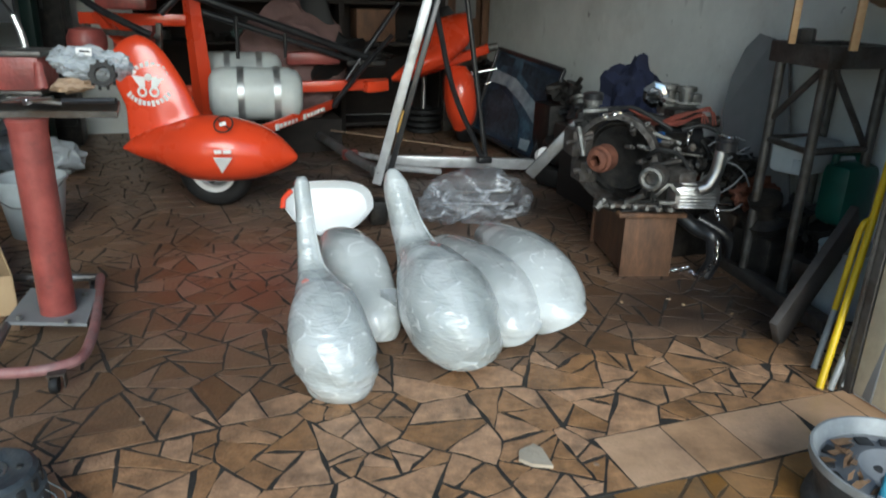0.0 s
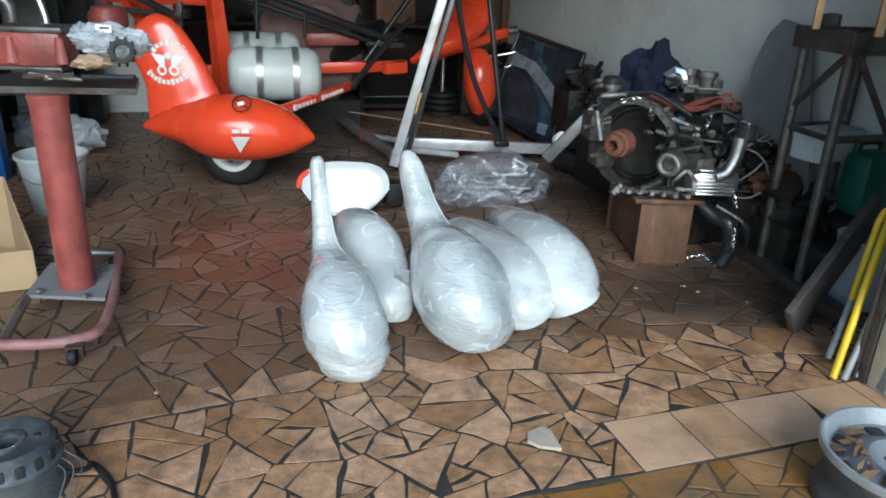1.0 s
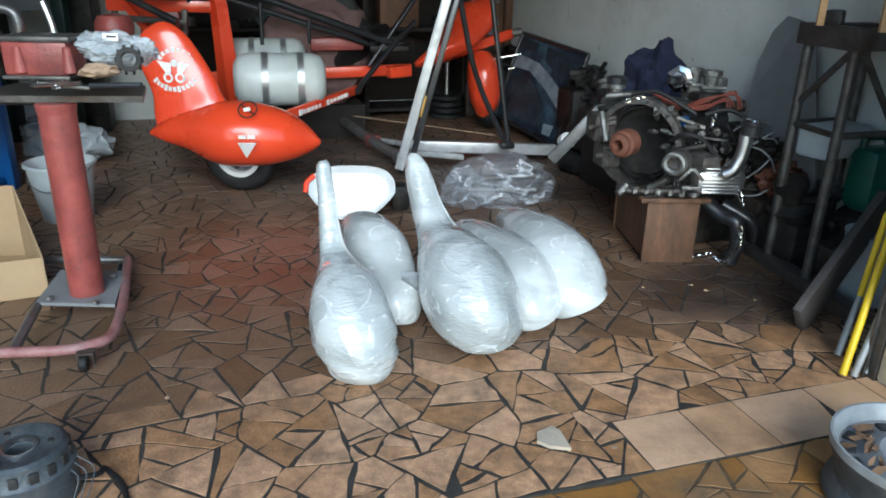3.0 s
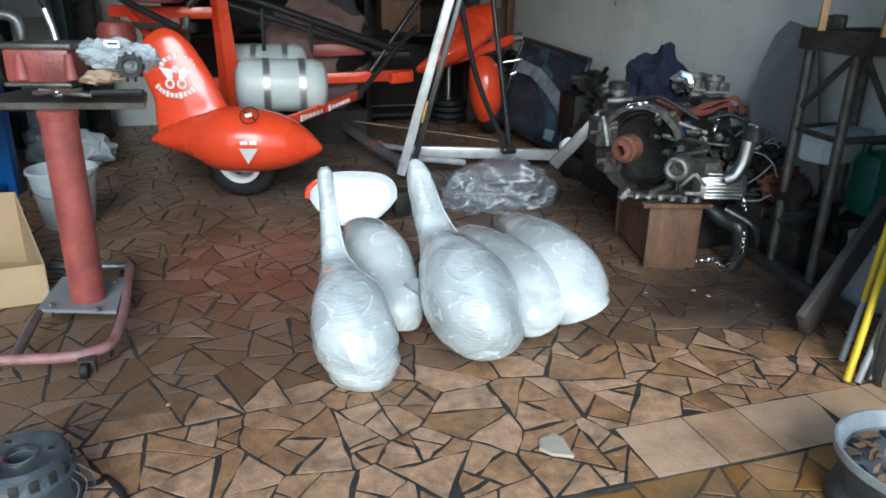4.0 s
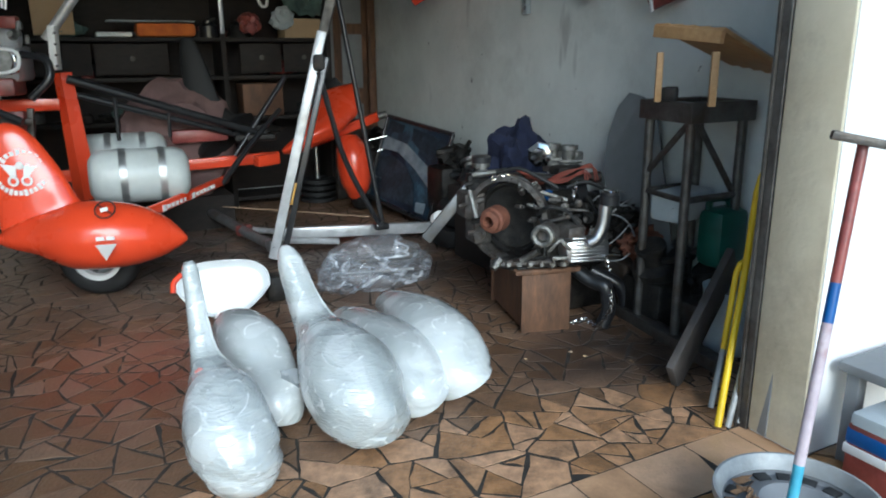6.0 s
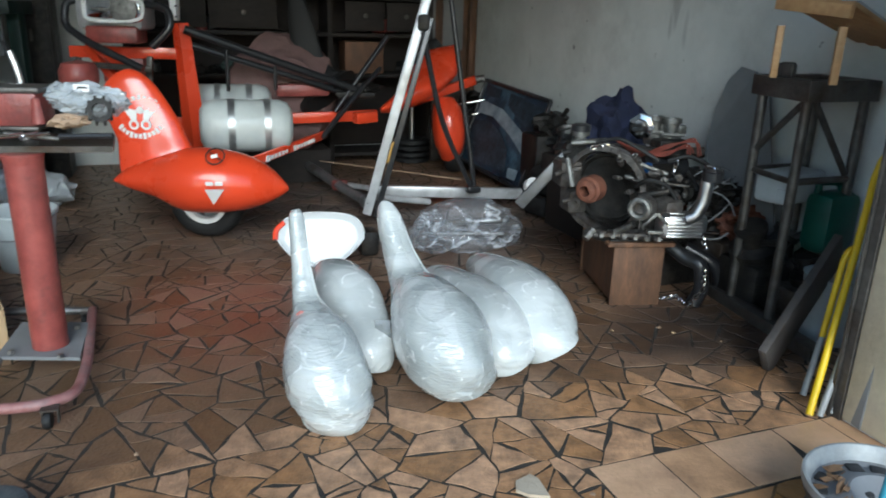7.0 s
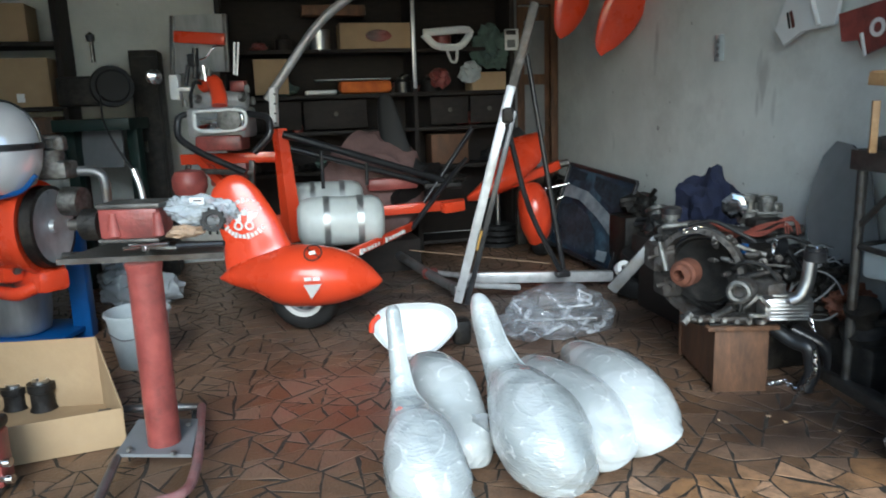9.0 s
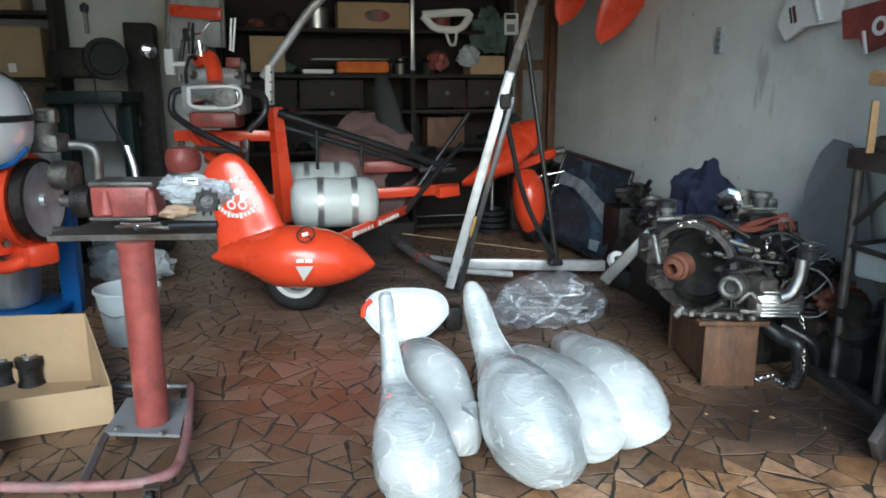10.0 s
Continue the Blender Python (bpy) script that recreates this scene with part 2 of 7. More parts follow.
M = dict(
    tile=mat("terracotta_tile", (0.63, 0.355, 0.183), (0.31, 0.172, 0.088), 0.34, 0, 24, 0.35, 110, per=0.24, stain=(0.15, 0.09, 0.052), rvar=0.16, spots=SPILLS_AND_SHADE),
    # same terracotta at about half the brightness, painting in the shade further inside
    tile_shaded=mat("terracotta_tile_shaded", (0.30, 0.178, 0.102), (0.15, 0.088, 0.05), 0.34, 0, 24, 0.35, 90, per=0.22, stain=(0.14, 0.08, 0.05), island=True, rvar=0.16, spots=SPILLS_AND_SHADE),
    slab=mat("pale_slab", (0.68, 0.425, 0.25), (0.52, 0.315, 0.175), 0.4, 0, 6, 0.2, 80, per=0.1, stain=(0.30, 0.18, 0.105)),
    grout=mat("dark_grout", (0.06, 0.053, 0.044), (0.022, 0.02, 0.017), 0.8, 0, 16, 0.4, 150),
    yard=mat("yellow_yard_tile", (0.42, 0.215, 0.075), (0.25, 0.125, 0.045), 0.4, 0, 7, 0.3, 70, per=0.15, stain=(0.14, 0.1, 0.06)),
    yardbed=mat("sandy_joint", (0.16, 0.105, 0.055), (0.07, 0.05, 0.03), 0.85, 0, 12, 0.4, 120),
    earth=mat("yard_ground", (0.34, 0.33, 0.31), (0.25, 0.245, 0.23), 0.85, 0, 2, 0.3, 40),
    plaster=mat("grey_white_plaster", (0.78, 0.80, 0.765), (0.64, 0.66, 0.63), 0.75, 0, 2.2, 0.3, 25, stain=(0.50, 0.505, 0.475), specks=(0.16, 0.16, 0.155)),
    outer=mat("white_outer_wall", (0.85, 0.85, 0.83), (0.78, 0.78, 0.76), 0.8, 0, 2, 0.2, 40),
    beige=mat("beige_paint", (0.62, 0.56, 0.42), (0.52, 0.46, 0.33), 0.6, 0, 5, 0.2, 50, stain=(0.35, 0.3, 0.22)),
    ceil=mat("unseen_dark_ceiling", (0.17, 0.165, 0.15), (0.13, 0.125, 0.115), 0.85, 0, 2, 0.1, 30),
    red=mat("red_gloss_paint", (0.79, 0.072, 0.022), (0.73, 0.062, 0.019), 0.28, 0, 3, 0.02, 30, coat=0.6, rvar=0.06),
    wornred=mat("worn_red_tube", (0.38, 0.20, 0.19), (0.22, 0.09, 0.085), 0.45, 0, 14, 0.3, 90, stain=(0.16, 0.15, 0.15)),
    redold=mat("faded_red_paint", (0.35, 0.085, 0.07), (0.2, 0.048, 0.042), 0.36, 0, 9, 0.2, 80, stain=(0.075, 0.04, 0.036)),
    white=mat("white_plastic", (0.82, 0.83, 0.82), (0.76, 0.77, 0.76), 0.35, 0, 6, 0.03, 30, coat=0.2),
    gel=mat("white_gelcoat", (0.86, 0.88, 0.88), (0.80, 0.82, 0.83), 0.35, 0, 6, 0.08, 30, coat=0.3),
    silver=mat("silver_paint", (0.56, 0.57, 0.58), (0.42, 0.43, 0.44), 0.33, 0.35, 14, 0.1, 100, stain=(0.3, 0.3, 0.29)),
    machine=mat("dark_green_enamel", (0.012, 0.032, 0.026), (0.008, 0.018, 0.015), 0.45, 0, 9, 0.15, 70),
    alu=mat("aluminium", (0.62, 0.63, 0.64), (0.5, 0.51, 0.52), 0.34, 1, 12, 0.08, 120),
    cast=mat("cast_aluminium", (0.34, 0.34, 0.32), (0.13, 0.127, 0.12), 0.45, 0.9, 26, 0.5, 160, stain=(0.09, 0.075, 0.06)),
    chrome=mat("chrome", (0.85, 0.86, 0.87), (0.8, 0.8, 0.82), 0.1, 1, 10, 0.02, 60, rvar=0.05),
    black=mat("black_paint", (0.025, 0.026, 0.028), (0.014, 0.014, 0.016), 0.32, 0, 9, 0.06, 70, coat=0.2),
    steel=mat("dark_steel", (0.15, 0.142, 0.13), (0.065, 0.06, 0.056), 0.45, 0.6, 14, 0.25, 110, stain=(0.07, 0.045, 0.03)),
    greysteel=mat("grey_steel_tube", (0.27, 0.275, 0.28), (0.19, 0.19, 0.195), 0.42, 0.7, 16, 0.15, 110, stain=(0.16, 0.13, 0.10)),
    rust=mat("rusty_iron", (0.22, 0.085, 0.05), (0.11, 0.045, 0.03), 0.75, 0.2, 25, 0.4, 150),
    rubber=mat("black_rubber", (0.013, 0.013, 0.0135), (0.008, 0.008, 0.008), 0.65, 0, 20, 0.2, 90),
    grime=mat("oily_black_metal", (0.034, 0.032, 0.03), (0.012, 0.0115, 0.011), 0.45, 0.5, 25, 0.5, 130, stain=(0.065, 0.055, 0.045)),
    ply=mat("worn_plywood", (0.19, 0.095, 0.05), (0.085, 0.045, 0.026), 0.65, 0, 9, 0.35, 60, stretch=(2.2, 2.2, 0.7), stain=(0.05, 0.03, 0.02)),
    pine=mat("pine_wood", (0.52, 0.33, 0.16), (0.40, 0.23, 0.10), 0.55, 0, 5, 0.15, 60, stretch=(1, 8, 8)),
    darkwood=mat("dark_wood", (0.030, 0.023, 0.020), (0.012, 0.010, 0.009), 0.75, 0, 5, 0.15, 60, stretch=(1, 6, 6)),
    card=mat("cardboard", (0.43, 0.31, 0.18), (0.36, 0.25, 0.14), 0.75, 0, 5, 0.12, 70, stain=(0.36, 0.25, 0.15)),
    yellow=mat("yellow_paint", (0.80, 0.56, 0.01), (0.70, 0.46, 0.01), 0.4, 0, 10, 0.08, 80),
    blue=mat("blue_paint", (0.012, 0.11, 0.36), (0.009, 0.075, 0.25), 0.4, 0, 8, 0.1, 70),
    navy=mat("navy_cloth", (0.018, 0.024, 0.06), (0.010, 0.013, 0.032), 0.9, 0, 12, 0.6, 50),
    green=mat("dark_green_plastic", (0.008, 0.085, 0.06), (0.005, 0.05, 0.036), 0.35, 0, 8, 0.08, 40),
    greencloth=mat("grey_green_cloth", (0.10, 0.15, 0.13), (0.06, 0.09, 0.08), 0.9, 0, 12, 0.6, 50),
    bucket=mat("grey_white_bucket", (0.45, 0.49, 0.50), (0.35, 0.39, 0.40), 0.45, 0, 6, 0.08, 40, stain=(0.34, 0.35, 0.35)),
    galv=mat("galvanised_sheet", (0.55, 0.57, 0.57), (0.38, 0.4, 0.4), 0.42, 0.8, 14, 0.2, 40, stretch=(1, 1, 0.3)),
    pink=mat("dull_pink_cloth", (0.20, 0.12, 0.11), (0.12, 0.075, 0.07), 0.9, 0, 6, 0.4, 50),
    orange=mat("orange_cloth", (0.65, 0.17, 0.03), (0.45, 0.10, 0.02), 0.8, 0, 10, 0.4, 50),
    wire=mat("red_cable", (0.19, 0.05, 0.034), (0.12, 0.032, 0.023), 0.45, 0, 10, 0.05, 60),
    greyboard=mat("grey_board", (0.23, 0.235, 0.24), (0.17, 0.175, 0.18), 0.6, 0, 4, 0.1, 50),
    motor=mat("blue_grey_motor", (0.10, 0.115, 0.125), (0.06, 0.07, 0.08), 0.5, 0.4, 14, 0.3, 90, stain=(0.16, 0.16, 0.15)),
    deco=mat("white_decal", (0.85, 0.84, 0.82), (0.8, 0.79, 0.77), 0.5, 0, 10),
    mark=mat("black_decal", (0.03, 0.03, 0.03), (0.02, 0.02, 0.02), 0.5, 0, 10),
    tan=mat("tan_leather", (0.42, 0.30, 0.20), (0.30, 0.20, 0.13), 0.7, 0, 14, 0.4, 60),
    tank=mat("milky_tank_plastic", (0.60, 0.64, 0.62), (0.52, 0.56, 0.545), 0.4, 0, 6, 0.05, 30, coat=0.1, stain=(0.46, 0.49, 0.475)),
    pinkfilm=mat("red_under_film", (0.55, 0.20, 0.17), (0.42, 0.2, 0.18), 0.25, 0, 30, 0.1, 60, coat=0.8),
    leaf=mat("dry_leaf", (0.26, 0.15, 0.075), (0.13, 0.075, 0.04), 0.75, 0, 40, 0.2, 80),
    polish=mat("polished_cowl", (0.88, 0.89, 0.9), (0.82, 0.83, 0.85), 0.1, 0.4, 10, 0.02, 60, rvar=0.05),
    greywood=mat("weathered_grey_wood", (0.10, 0.088, 0.08), (0.05, 0.044, 0.04), 0.65, 0, 6, 0.3, 60, stain=(0.05, 0.045, 0.04)),
    dull=mat("dirty_cast_metal", (0.17, 0.16, 0.15), (0.055, 0.05, 0.046), 0.5, 0.6, 30, 0.6, 140, stain=(0.06, 0.042, 0.03)),
    stone=mat("pale_stone", (0.55, 0.47, 0.36), (0.42, 0.35, 0.26), 0.55, 0, 14, 0.3, 80),
    rimpaint=mat("dusty_silver_wheel_paint", (0.36, 0.375, 0.375), (0.24, 0.25, 0.25), 0.45, 0.15, 14, 0.15, 100, stain=(0.26, 0.25, 0.23)),
    gold=mat("brass", (0.55, 0.36, 0.12), (0.42, 0.26, 0.08), 0.35, 1, 14),
)


def wrapped(name, base, streak, see=0.0, scale=5.0, stretch=(1, 1, 1.6)):
    """Film with crease lines: pale streaks paint the highlights along the folds; see: how clear it is between them."""
    m = bpy.data.materials.new(name)
    m.use_nodes = True
    nt = m.node_tree
    bs = nt.nodes["Principled BSDF"]
    tc = nt.nodes.new("ShaderNodeTexCoord")
    mp = nt.nodes.new("ShaderNodeMapping")
    mp.inputs["Scale"].default_value = stretch
    nt.links.new(tc.outputs["Object"], mp.inputs[0])
    warp = nt.nodes.new("ShaderNodeTexNoise")
    warp.inputs["Scale"].default_value = 3.0
    mixv = nt.nodes.new("ShaderNodeMixRGB")
    mixv.inputs[0].default_value = 0.12
    nt.links.new(mp.outputs[0], warp.inputs["Vector"])
    nt.links.new(mp.outputs[0], mixv.inputs[1])
    nt.links.new(warp.outputs["Color"], mixv.inputs[2])
    n = nt.nodes.new("ShaderNodeTexNoise")
    n.noise_type = "RIDGED_MULTIFRACTAL"
    n.inputs["Scale"].default_value, n.inputs["Detail"].default_value = scale, 3
    n.inputs["Offset"].default_value, n.inputs["Gain"].default_value = 1.0, 1.0
    nt.links.new(mixv.outputs[0], n.inputs["Vector"])
    r = nt.nodes.new("ShaderNodeMapRange")
    r.inputs[1].default_value, r.inputs[2].default_value = 1.3, 2.0
    nt.links.new(n.outputs[0], r.inputs[0])
    big = nt.nodes.new("ShaderNodeTexNoise")
    big.inputs["Scale"].default_value = 4.0
    nt.links.new(tc.outputs["Object"], big.inputs["Vector"])
    tone = nt.nodes.new("ShaderNodeValToRGB")
    tone.color_ramp.elements[0].position, tone.color_ramp.elements[1].position = 0.3, 0.7
    tone.color_ramp.elements[0].color = (*[c * 0.82 for c in base], 1)
    tone.color_ramp.elements[1].color = (*base, 1)
    nt.links.new(big.outputs[0], tone.inputs[0])
    # the crease mask lays the highlight colour over the film's own tone
    mx = nt.nodes.new("ShaderNodeMixRGB")
    mx.inputs[2].default_value = (*streak, 1)
    nt.links.new(r.outputs[0], mx.inputs[0])
    nt.links.new(tone.outputs[0], mx.inputs[1])
    nt.links.new(mx.outputs[0], bs.inputs["Base Color"])
    bs.inputs["Roughness"].default_value = 0.24
    bs.inputs["Coat Weight"].default_value = 1.0
    bs.inputs["Coat Roughness"].default_value = 0.07
    if see:
        a = nt.nodes.new("ShaderNodeMapRange")
        a.inputs[1].default_value, a.inputs[2].default_value = 1.1, 1.75
        a.inputs[3].default_value, a.inputs[4].default_value = 1 - see, 0.75
        nt.links.new(n.outputs[0], a.inputs[0])
        nt.links.new(a.outputs[0], bs.inputs["Alpha"])
    b = nt.nodes.new("ShaderNodeBump")
    b.inputs["Strength"].default_value, b.inputs["Distance"].default_value = (0.9, 0.012) if see else (0.3, 0.006)
    nt.links.new(n.outputs[0], b.inputs["Height"])
    nt.links.new(b.outputs[0], bs.inputs["Normal"])
    return m


def stretch_film(name, milk, clear, pitch, tilt, crumple, relief):
    """Milky stretch film drawn round a shell: grey where it lies clear, white where it piles up, with fine tension
    lines and long creases painted pale as highlights.
    """
    m = bpy.data.materials.new(name)
    m.use_nodes = True
    nt = m.node_tree
    bs = nt.nodes["Principled BSDF"]
    tc = nt.nodes.new("ShaderNodeTexCoord")

    def tex(scale, stretch, turn, ridged, detail=4, distort=0.0):
        mp = nt.nodes.new("ShaderNodeMapping")
        mp.inputs["Scale"].default_value, mp.inputs["Rotation"].default_value = stretch, turn
        nt.links.new(tc.outputs["Object"], mp.inputs[0])
        n = nt.nodes.new("ShaderNodeTexNoise")
        if ridged:
            n.noise_type = "RIDGED_MULTIFRACTAL"
            n.inputs["Offset"].default_value, n.inputs["Gain"].default_value = 1.0, 1.0
        n.inputs["Scale"].default_value, n.inputs["Detail"].default_value = scale, detail
        n.inputs["Distortion"].default_value = distort
        nt.links.new(mp.outputs[0], n.inputs["Vector"])
        return n.outputs[0]

    def span(v, a, b, c=0.0, d=1.0):
        r = nt.nodes.new("ShaderNodeMapRange")
        r.inputs[1].default_value, r.inputs[2].default_value = a, b
        r.inputs[3].default_value, r.inputs[4].default_value = c, d
        nt.links.new(v, r.inputs[0])
        return r.outputs[0]

    def calc(op, a, b):
        k = nt.nodes.new("ShaderNodeMath")
        k.operation = op
        for i, v in enumerate((a, b)):
            if isinstance(v, float):
                k.inputs[i].default_value = v
            else:
                nt.links.new(v, k.inputs[i])
        return k.outputs[0]

    lines = tex(pitch, (1, 1, 5), (radians(tilt), radians(tilt * 0.6), 0), True, 3, 0.6)
    creases = tex(crumple, (1, 1, 1.5), (0.5, 0.3, 0.2), True, 3, 0.5)
    cloud = tex(4.5, (1, 1, 1), (0, 0, 0), False, 2, 0.5)
    # specular streaks along lines and creases are mixed into the base colour
    pale = calc("ADD", span(cloud, 0.36, 0.66, 0.0, 0.5), calc("ADD", span(lines, 1.5, 1.95, 0.0, 0.3), span(creases, 1.45, 1.95, 0.0, 0.95)))
    mx = nt.nodes.new("ShaderNodeMixRGB")
    mx.use_clamp = True
    mx.inputs[1].default_value, mx.inputs[2].default_value = (*clear, 1), (*milk, 1)
    cl = nt.nodes.new("ShaderNodeClamp")
    nt.links.new(pale, cl.inputs[0])
    nt.links.new(cl.outputs[0], mx.inputs[0])
    nt.links.new(mx.outputs[0], bs.inputs["Base Color"])
    nt.links.new(span(cloud, 0.3, 0.7, 0.16, 0.34), bs.inputs["Roughness"])
    bs.inputs["Coat Weight"].default_value, bs.inputs["Coat Roughness"].default_value = 1.0, 0.06
    height = calc("ADD", calc("MULTIPLY", lines, 0.3), calc("MULTIPLY", creases, 0.7))
    b = nt.nodes.new("ShaderNodeBump")
    b.inputs["Strength"].default_value, b.inputs["Distance"].default_value = relief, 0.006
    nt.links.new(height, b.inputs["Height"])
    nt.links.new(b.outputs[0], bs.inputs["Normal"])
    nt.links.new(b.outputs[0], bs.inputs["Coat Normal"])
    return m


M["film"] = stretch_film("film_wrapped_shell", (0.86, 0.885, 0.88), (0.34, 0.37, 0.365), 22.0, 14, 8.5, 0.6)
M["filmsmooth"] = stretch_film("smooth_film_shell", (0.83, 0.855, 0.85), (0.41, 0.44, 0.435), 10.0, 40, 8.0, 0.3)
M["hazy"] = wrapped("hazy_plastic_bag", (0.6, 0.65, 0.68), (0.85, 0.88, 0.9), 0.45, 6.0, (1, 1, 1))
M["bagfilm"] = wrapped("crinkled_bag_film", (0.5, 0.53, 0.58), (0.85, 0.87, 0.9), 0.86, 6.0, (1, 1, 1.6))


# ---- building helpers ----
def thing(name, at, label, category, group="", turn=0.0, kind=""):
    ob = new(name)
    ob.empty_display_size = 0.1
    ob.matrix_world = pose(*at, 0, 0, turn)
    return tagged(ob, label, category, group, kind)


def part(name, bm, material, parent=None, label="", smooth=True):
    """Links bm as one mesh; its coordinates are the world's, or the parent's own where the parent stands turned."""
    me = bpy.data.meshes.new(name)
    bmesh.ops.recalc_face_normals(bm, faces=bm.faces)
    for f in bm.faces:
        f.smooth = smooth
    if smooth:
        for e in bm.edges:
            e.smooth = not (len(e.link_faces) == 2 and e.calc_face_angle(0) > 0.7)
    bm.to_mesh(me)
    bm.free()
    me.materials.append(M[material])
    ob = new(name, me)
    if parent is not None:
        ob.parent = parent
        ob.matrix_parent_inverse = parent_world(parent).inverted()
    return tagged(ob, label)


def parent_world(ob):
    m = Matrix.Identity(4)
    chain = []
    while ob is not None:
        chain.append(ob)
        ob = ob.parent
    for o in reversed(chain):
        m = m @ o.matrix_parent_inverse @ o.matrix_basis
    return m


def solo(name, bm, material, label, category, group="", kind="", smooth=True):
    return tagged(part(name, bm, material, None, "", smooth), label, category, group, kind)


def B():
    return bmesh.new()


def box(bm, c, s, turn=0.0, bevel=0.0, m=None):
    """A box of size s about c, turned about z, with bevelled edges."""
    t = bmesh.new()
    bmesh.ops.create_cube(t, size=1)
    bmesh.ops.scale(t, vec=Vector(s), verts=t.verts)
    if bevel:
        bmesh.ops.bevel(t, geom=t.edges[:], offset=bevel, segments=2, affect="EDGES", profile=0.5)
    mm = pose(*c, 0, 0, turn) if m is None else m
    bmesh.ops.transform(t, matrix=mm, verts=t.verts)
    return merge(bm, t)


def merge(bm, t):
    vs = {v: bm.verts.new(v.co) for v in t.verts}
    for f in t.faces:
        bm.faces.new([vs[v] for v in f.verts])
    t.free()
    return bm


def beam(bm, p, q, w, h, up=(0, 0, 1), bevel=0.004):
    """A rectangular bar from p to q."""
    p, q = Vector(p), Vector(q)
    z = (q - p).normalized()
    x = Vector(up).cross(z)
    if x.length < 1e-4:
        x = Vector((1, 0, 0))
    x.normalize()
    y = z.cross(x)
    m = Matrix((x, y, z)).transposed().to_4x4()
    m.translation = (p + q) / 2
    return box(bm, None, (w, h, (q - p).length), 0, bevel, m)


def tube(bm, pts, r, n=10, cap=True, r2=None):
    """A round tube along a polyline with softened corners; r2: the radius at its end."""
    pts = [Vector(p) for p in pts]
    if len(pts) > 2:
        out = [pts[0]]
        for a, b, c in zip(pts, pts[1:], pts[2:]):
            k = 0.35
            p, q = b.lerp(a, k), b.lerp(c, k)
            for i in range(5):
                s = i / 4
                out.append(p.lerp(b, s).lerp(b.lerp(q, s), s))
        out.append(pts[-1])
        pts = out
    rings = []
    up = None
    for i, p in enumerate(pts):
        d = (pts[min(i + 1, len(pts) - 1)] - pts[max(i - 1, 0)]).normalized()
        if up is None:
            up = d.orthogonal().normalized()
        up = (up - d * up.dot(d)).normalized()
        s = d.cross(up)
        rad = r if r2 is None else r + (r2 - r) * i / (len(pts) - 1)
        rings.append([bm.verts.new(p + (up * math.cos(a) + s * math.sin(a)) * rad) for a in (2 * math.pi * k / n for k in range(n))])
    for a, b in zip(rings, rings[1:]):
        for k in range(n):
            bm.faces.new((a[k], a[(k + 1) % n], b[(k + 1) % n], b[k]))
    if cap:
        bm.faces.new(rings[0])
        bm.faces.new(rings[-1])
    return bm


def lathe(bm, prof, n=28, m=None, closed=False):
    """Turns a profile of (radius, height) about z; m places it."""
    m = m or Matrix.Identity(4)
    rings = []
    for r, z in prof:
        if r < 1e-5:
            rings.append([bm.verts.new(m @ Vector((0, 0, z)))])
        else:
            rings.append([bm.verts.new(m @ Vector((r * math.cos(a), r * math.sin(a), z))) for a in (2 * math.pi * k / n for k in range(n))])
    pairs = list(zip(rings, rings[1:]))
    if closed:
        pairs.append((rings[-1], rings[0]))
    for a, b in pairs:
        for k in range(n):
            j = (k + 1) % n
            fs = [a[k % len(a)], a[j % len(a)], b[j % len(b)], b[k % len(b)]]
            fs = list(dict.fromkeys(fs))
            if len(fs) > 2:
                bm.faces.new(fs)
    return bm


def axis(p, q):
    """A frame at p whose z runs towards q."""
    p, q = Vector(p), Vector(q)
    m = (q - p).to_track_quat("Z", "Y").to_matrix().to_4x4()
    m.translation = p
    return m


def loft(bm, secs, n=28, flat=1.0, wide=None, round_=2.0, lump=0.0, freq=9.0, cap=True, sub=4, wob=0.0):
    """A body along sections (x, y, z, half-width), smoothly joined; flat: thickness across wide (a direction) against width."""
    secs = [Vector(s) for s in secs]
    fine = []
    for i in range(len(secs) - 1):
        a, b, c, d = secs[max(i - 1, 0)], secs[i], secs[i + 1], secs[min(i + 2, len(secs) - 1)]
        for k in range(sub):
            t = k / sub
            fine.append(0.5 * ((2 * b) + (c - a) * t + (2 * a - 5 * b + 4 * c - d) * t * t + (3 * b - a - 3 * c + d) * t ** 3))
    fine.append(secs[-1])
    rings = []
    for i, s in enumerate(fine):
        p = s.to_3d()
        d = (fine[min(i + 1, len(fine) - 1)].to_3d() - fine[max(i - 1, 0)].to_3d()).normalized()
        x = Vector(wide) if wide else d.cross(Vector((0, 0, 1)))
        x = (x - d * x.dot(d)).normalized()
        y = d.cross(x)
        ring = []
        for k in range(n):
            a = 2 * math.pi * k / n
            ca, sa = math.cos(a), math.sin(a)
            ca, sa = math.copysign(abs(ca) ** (2 / round_), ca), math.copysign(abs(sa) ** (2 / round_), sa)
            v = p + (x * ca + y * sa * flat) * max(s.w, 0.002)
            if lump:
                v += (v - p).normalized() * lump * noise.fractal(v * freq, 0.8, 2.0, 3)
            if wob:
                # pleats that run round a tightly wrapped body
                v += (v - p).normalized() * wob * abs(noise.noise(Vector((v.x * 7, v.y * 7, v.z * 40))))
            ring.append(bm.verts.new(v))
        rings.append(ring)
    for a, b in zip(rings, rings[1:]):
        for k in range(n):
            bm.faces.new((a[k], a[(k + 1) % n], b[(k + 1) % n], b[k]))
    if cap:
        for r in (rings[0], rings[-1]):
            c = bm.verts.new(sum((v.co for v in r), Vector()) / n)
            for k in range(n):
                bm.faces.new((r[k], r[(k + 1) % n], c))
    return bm


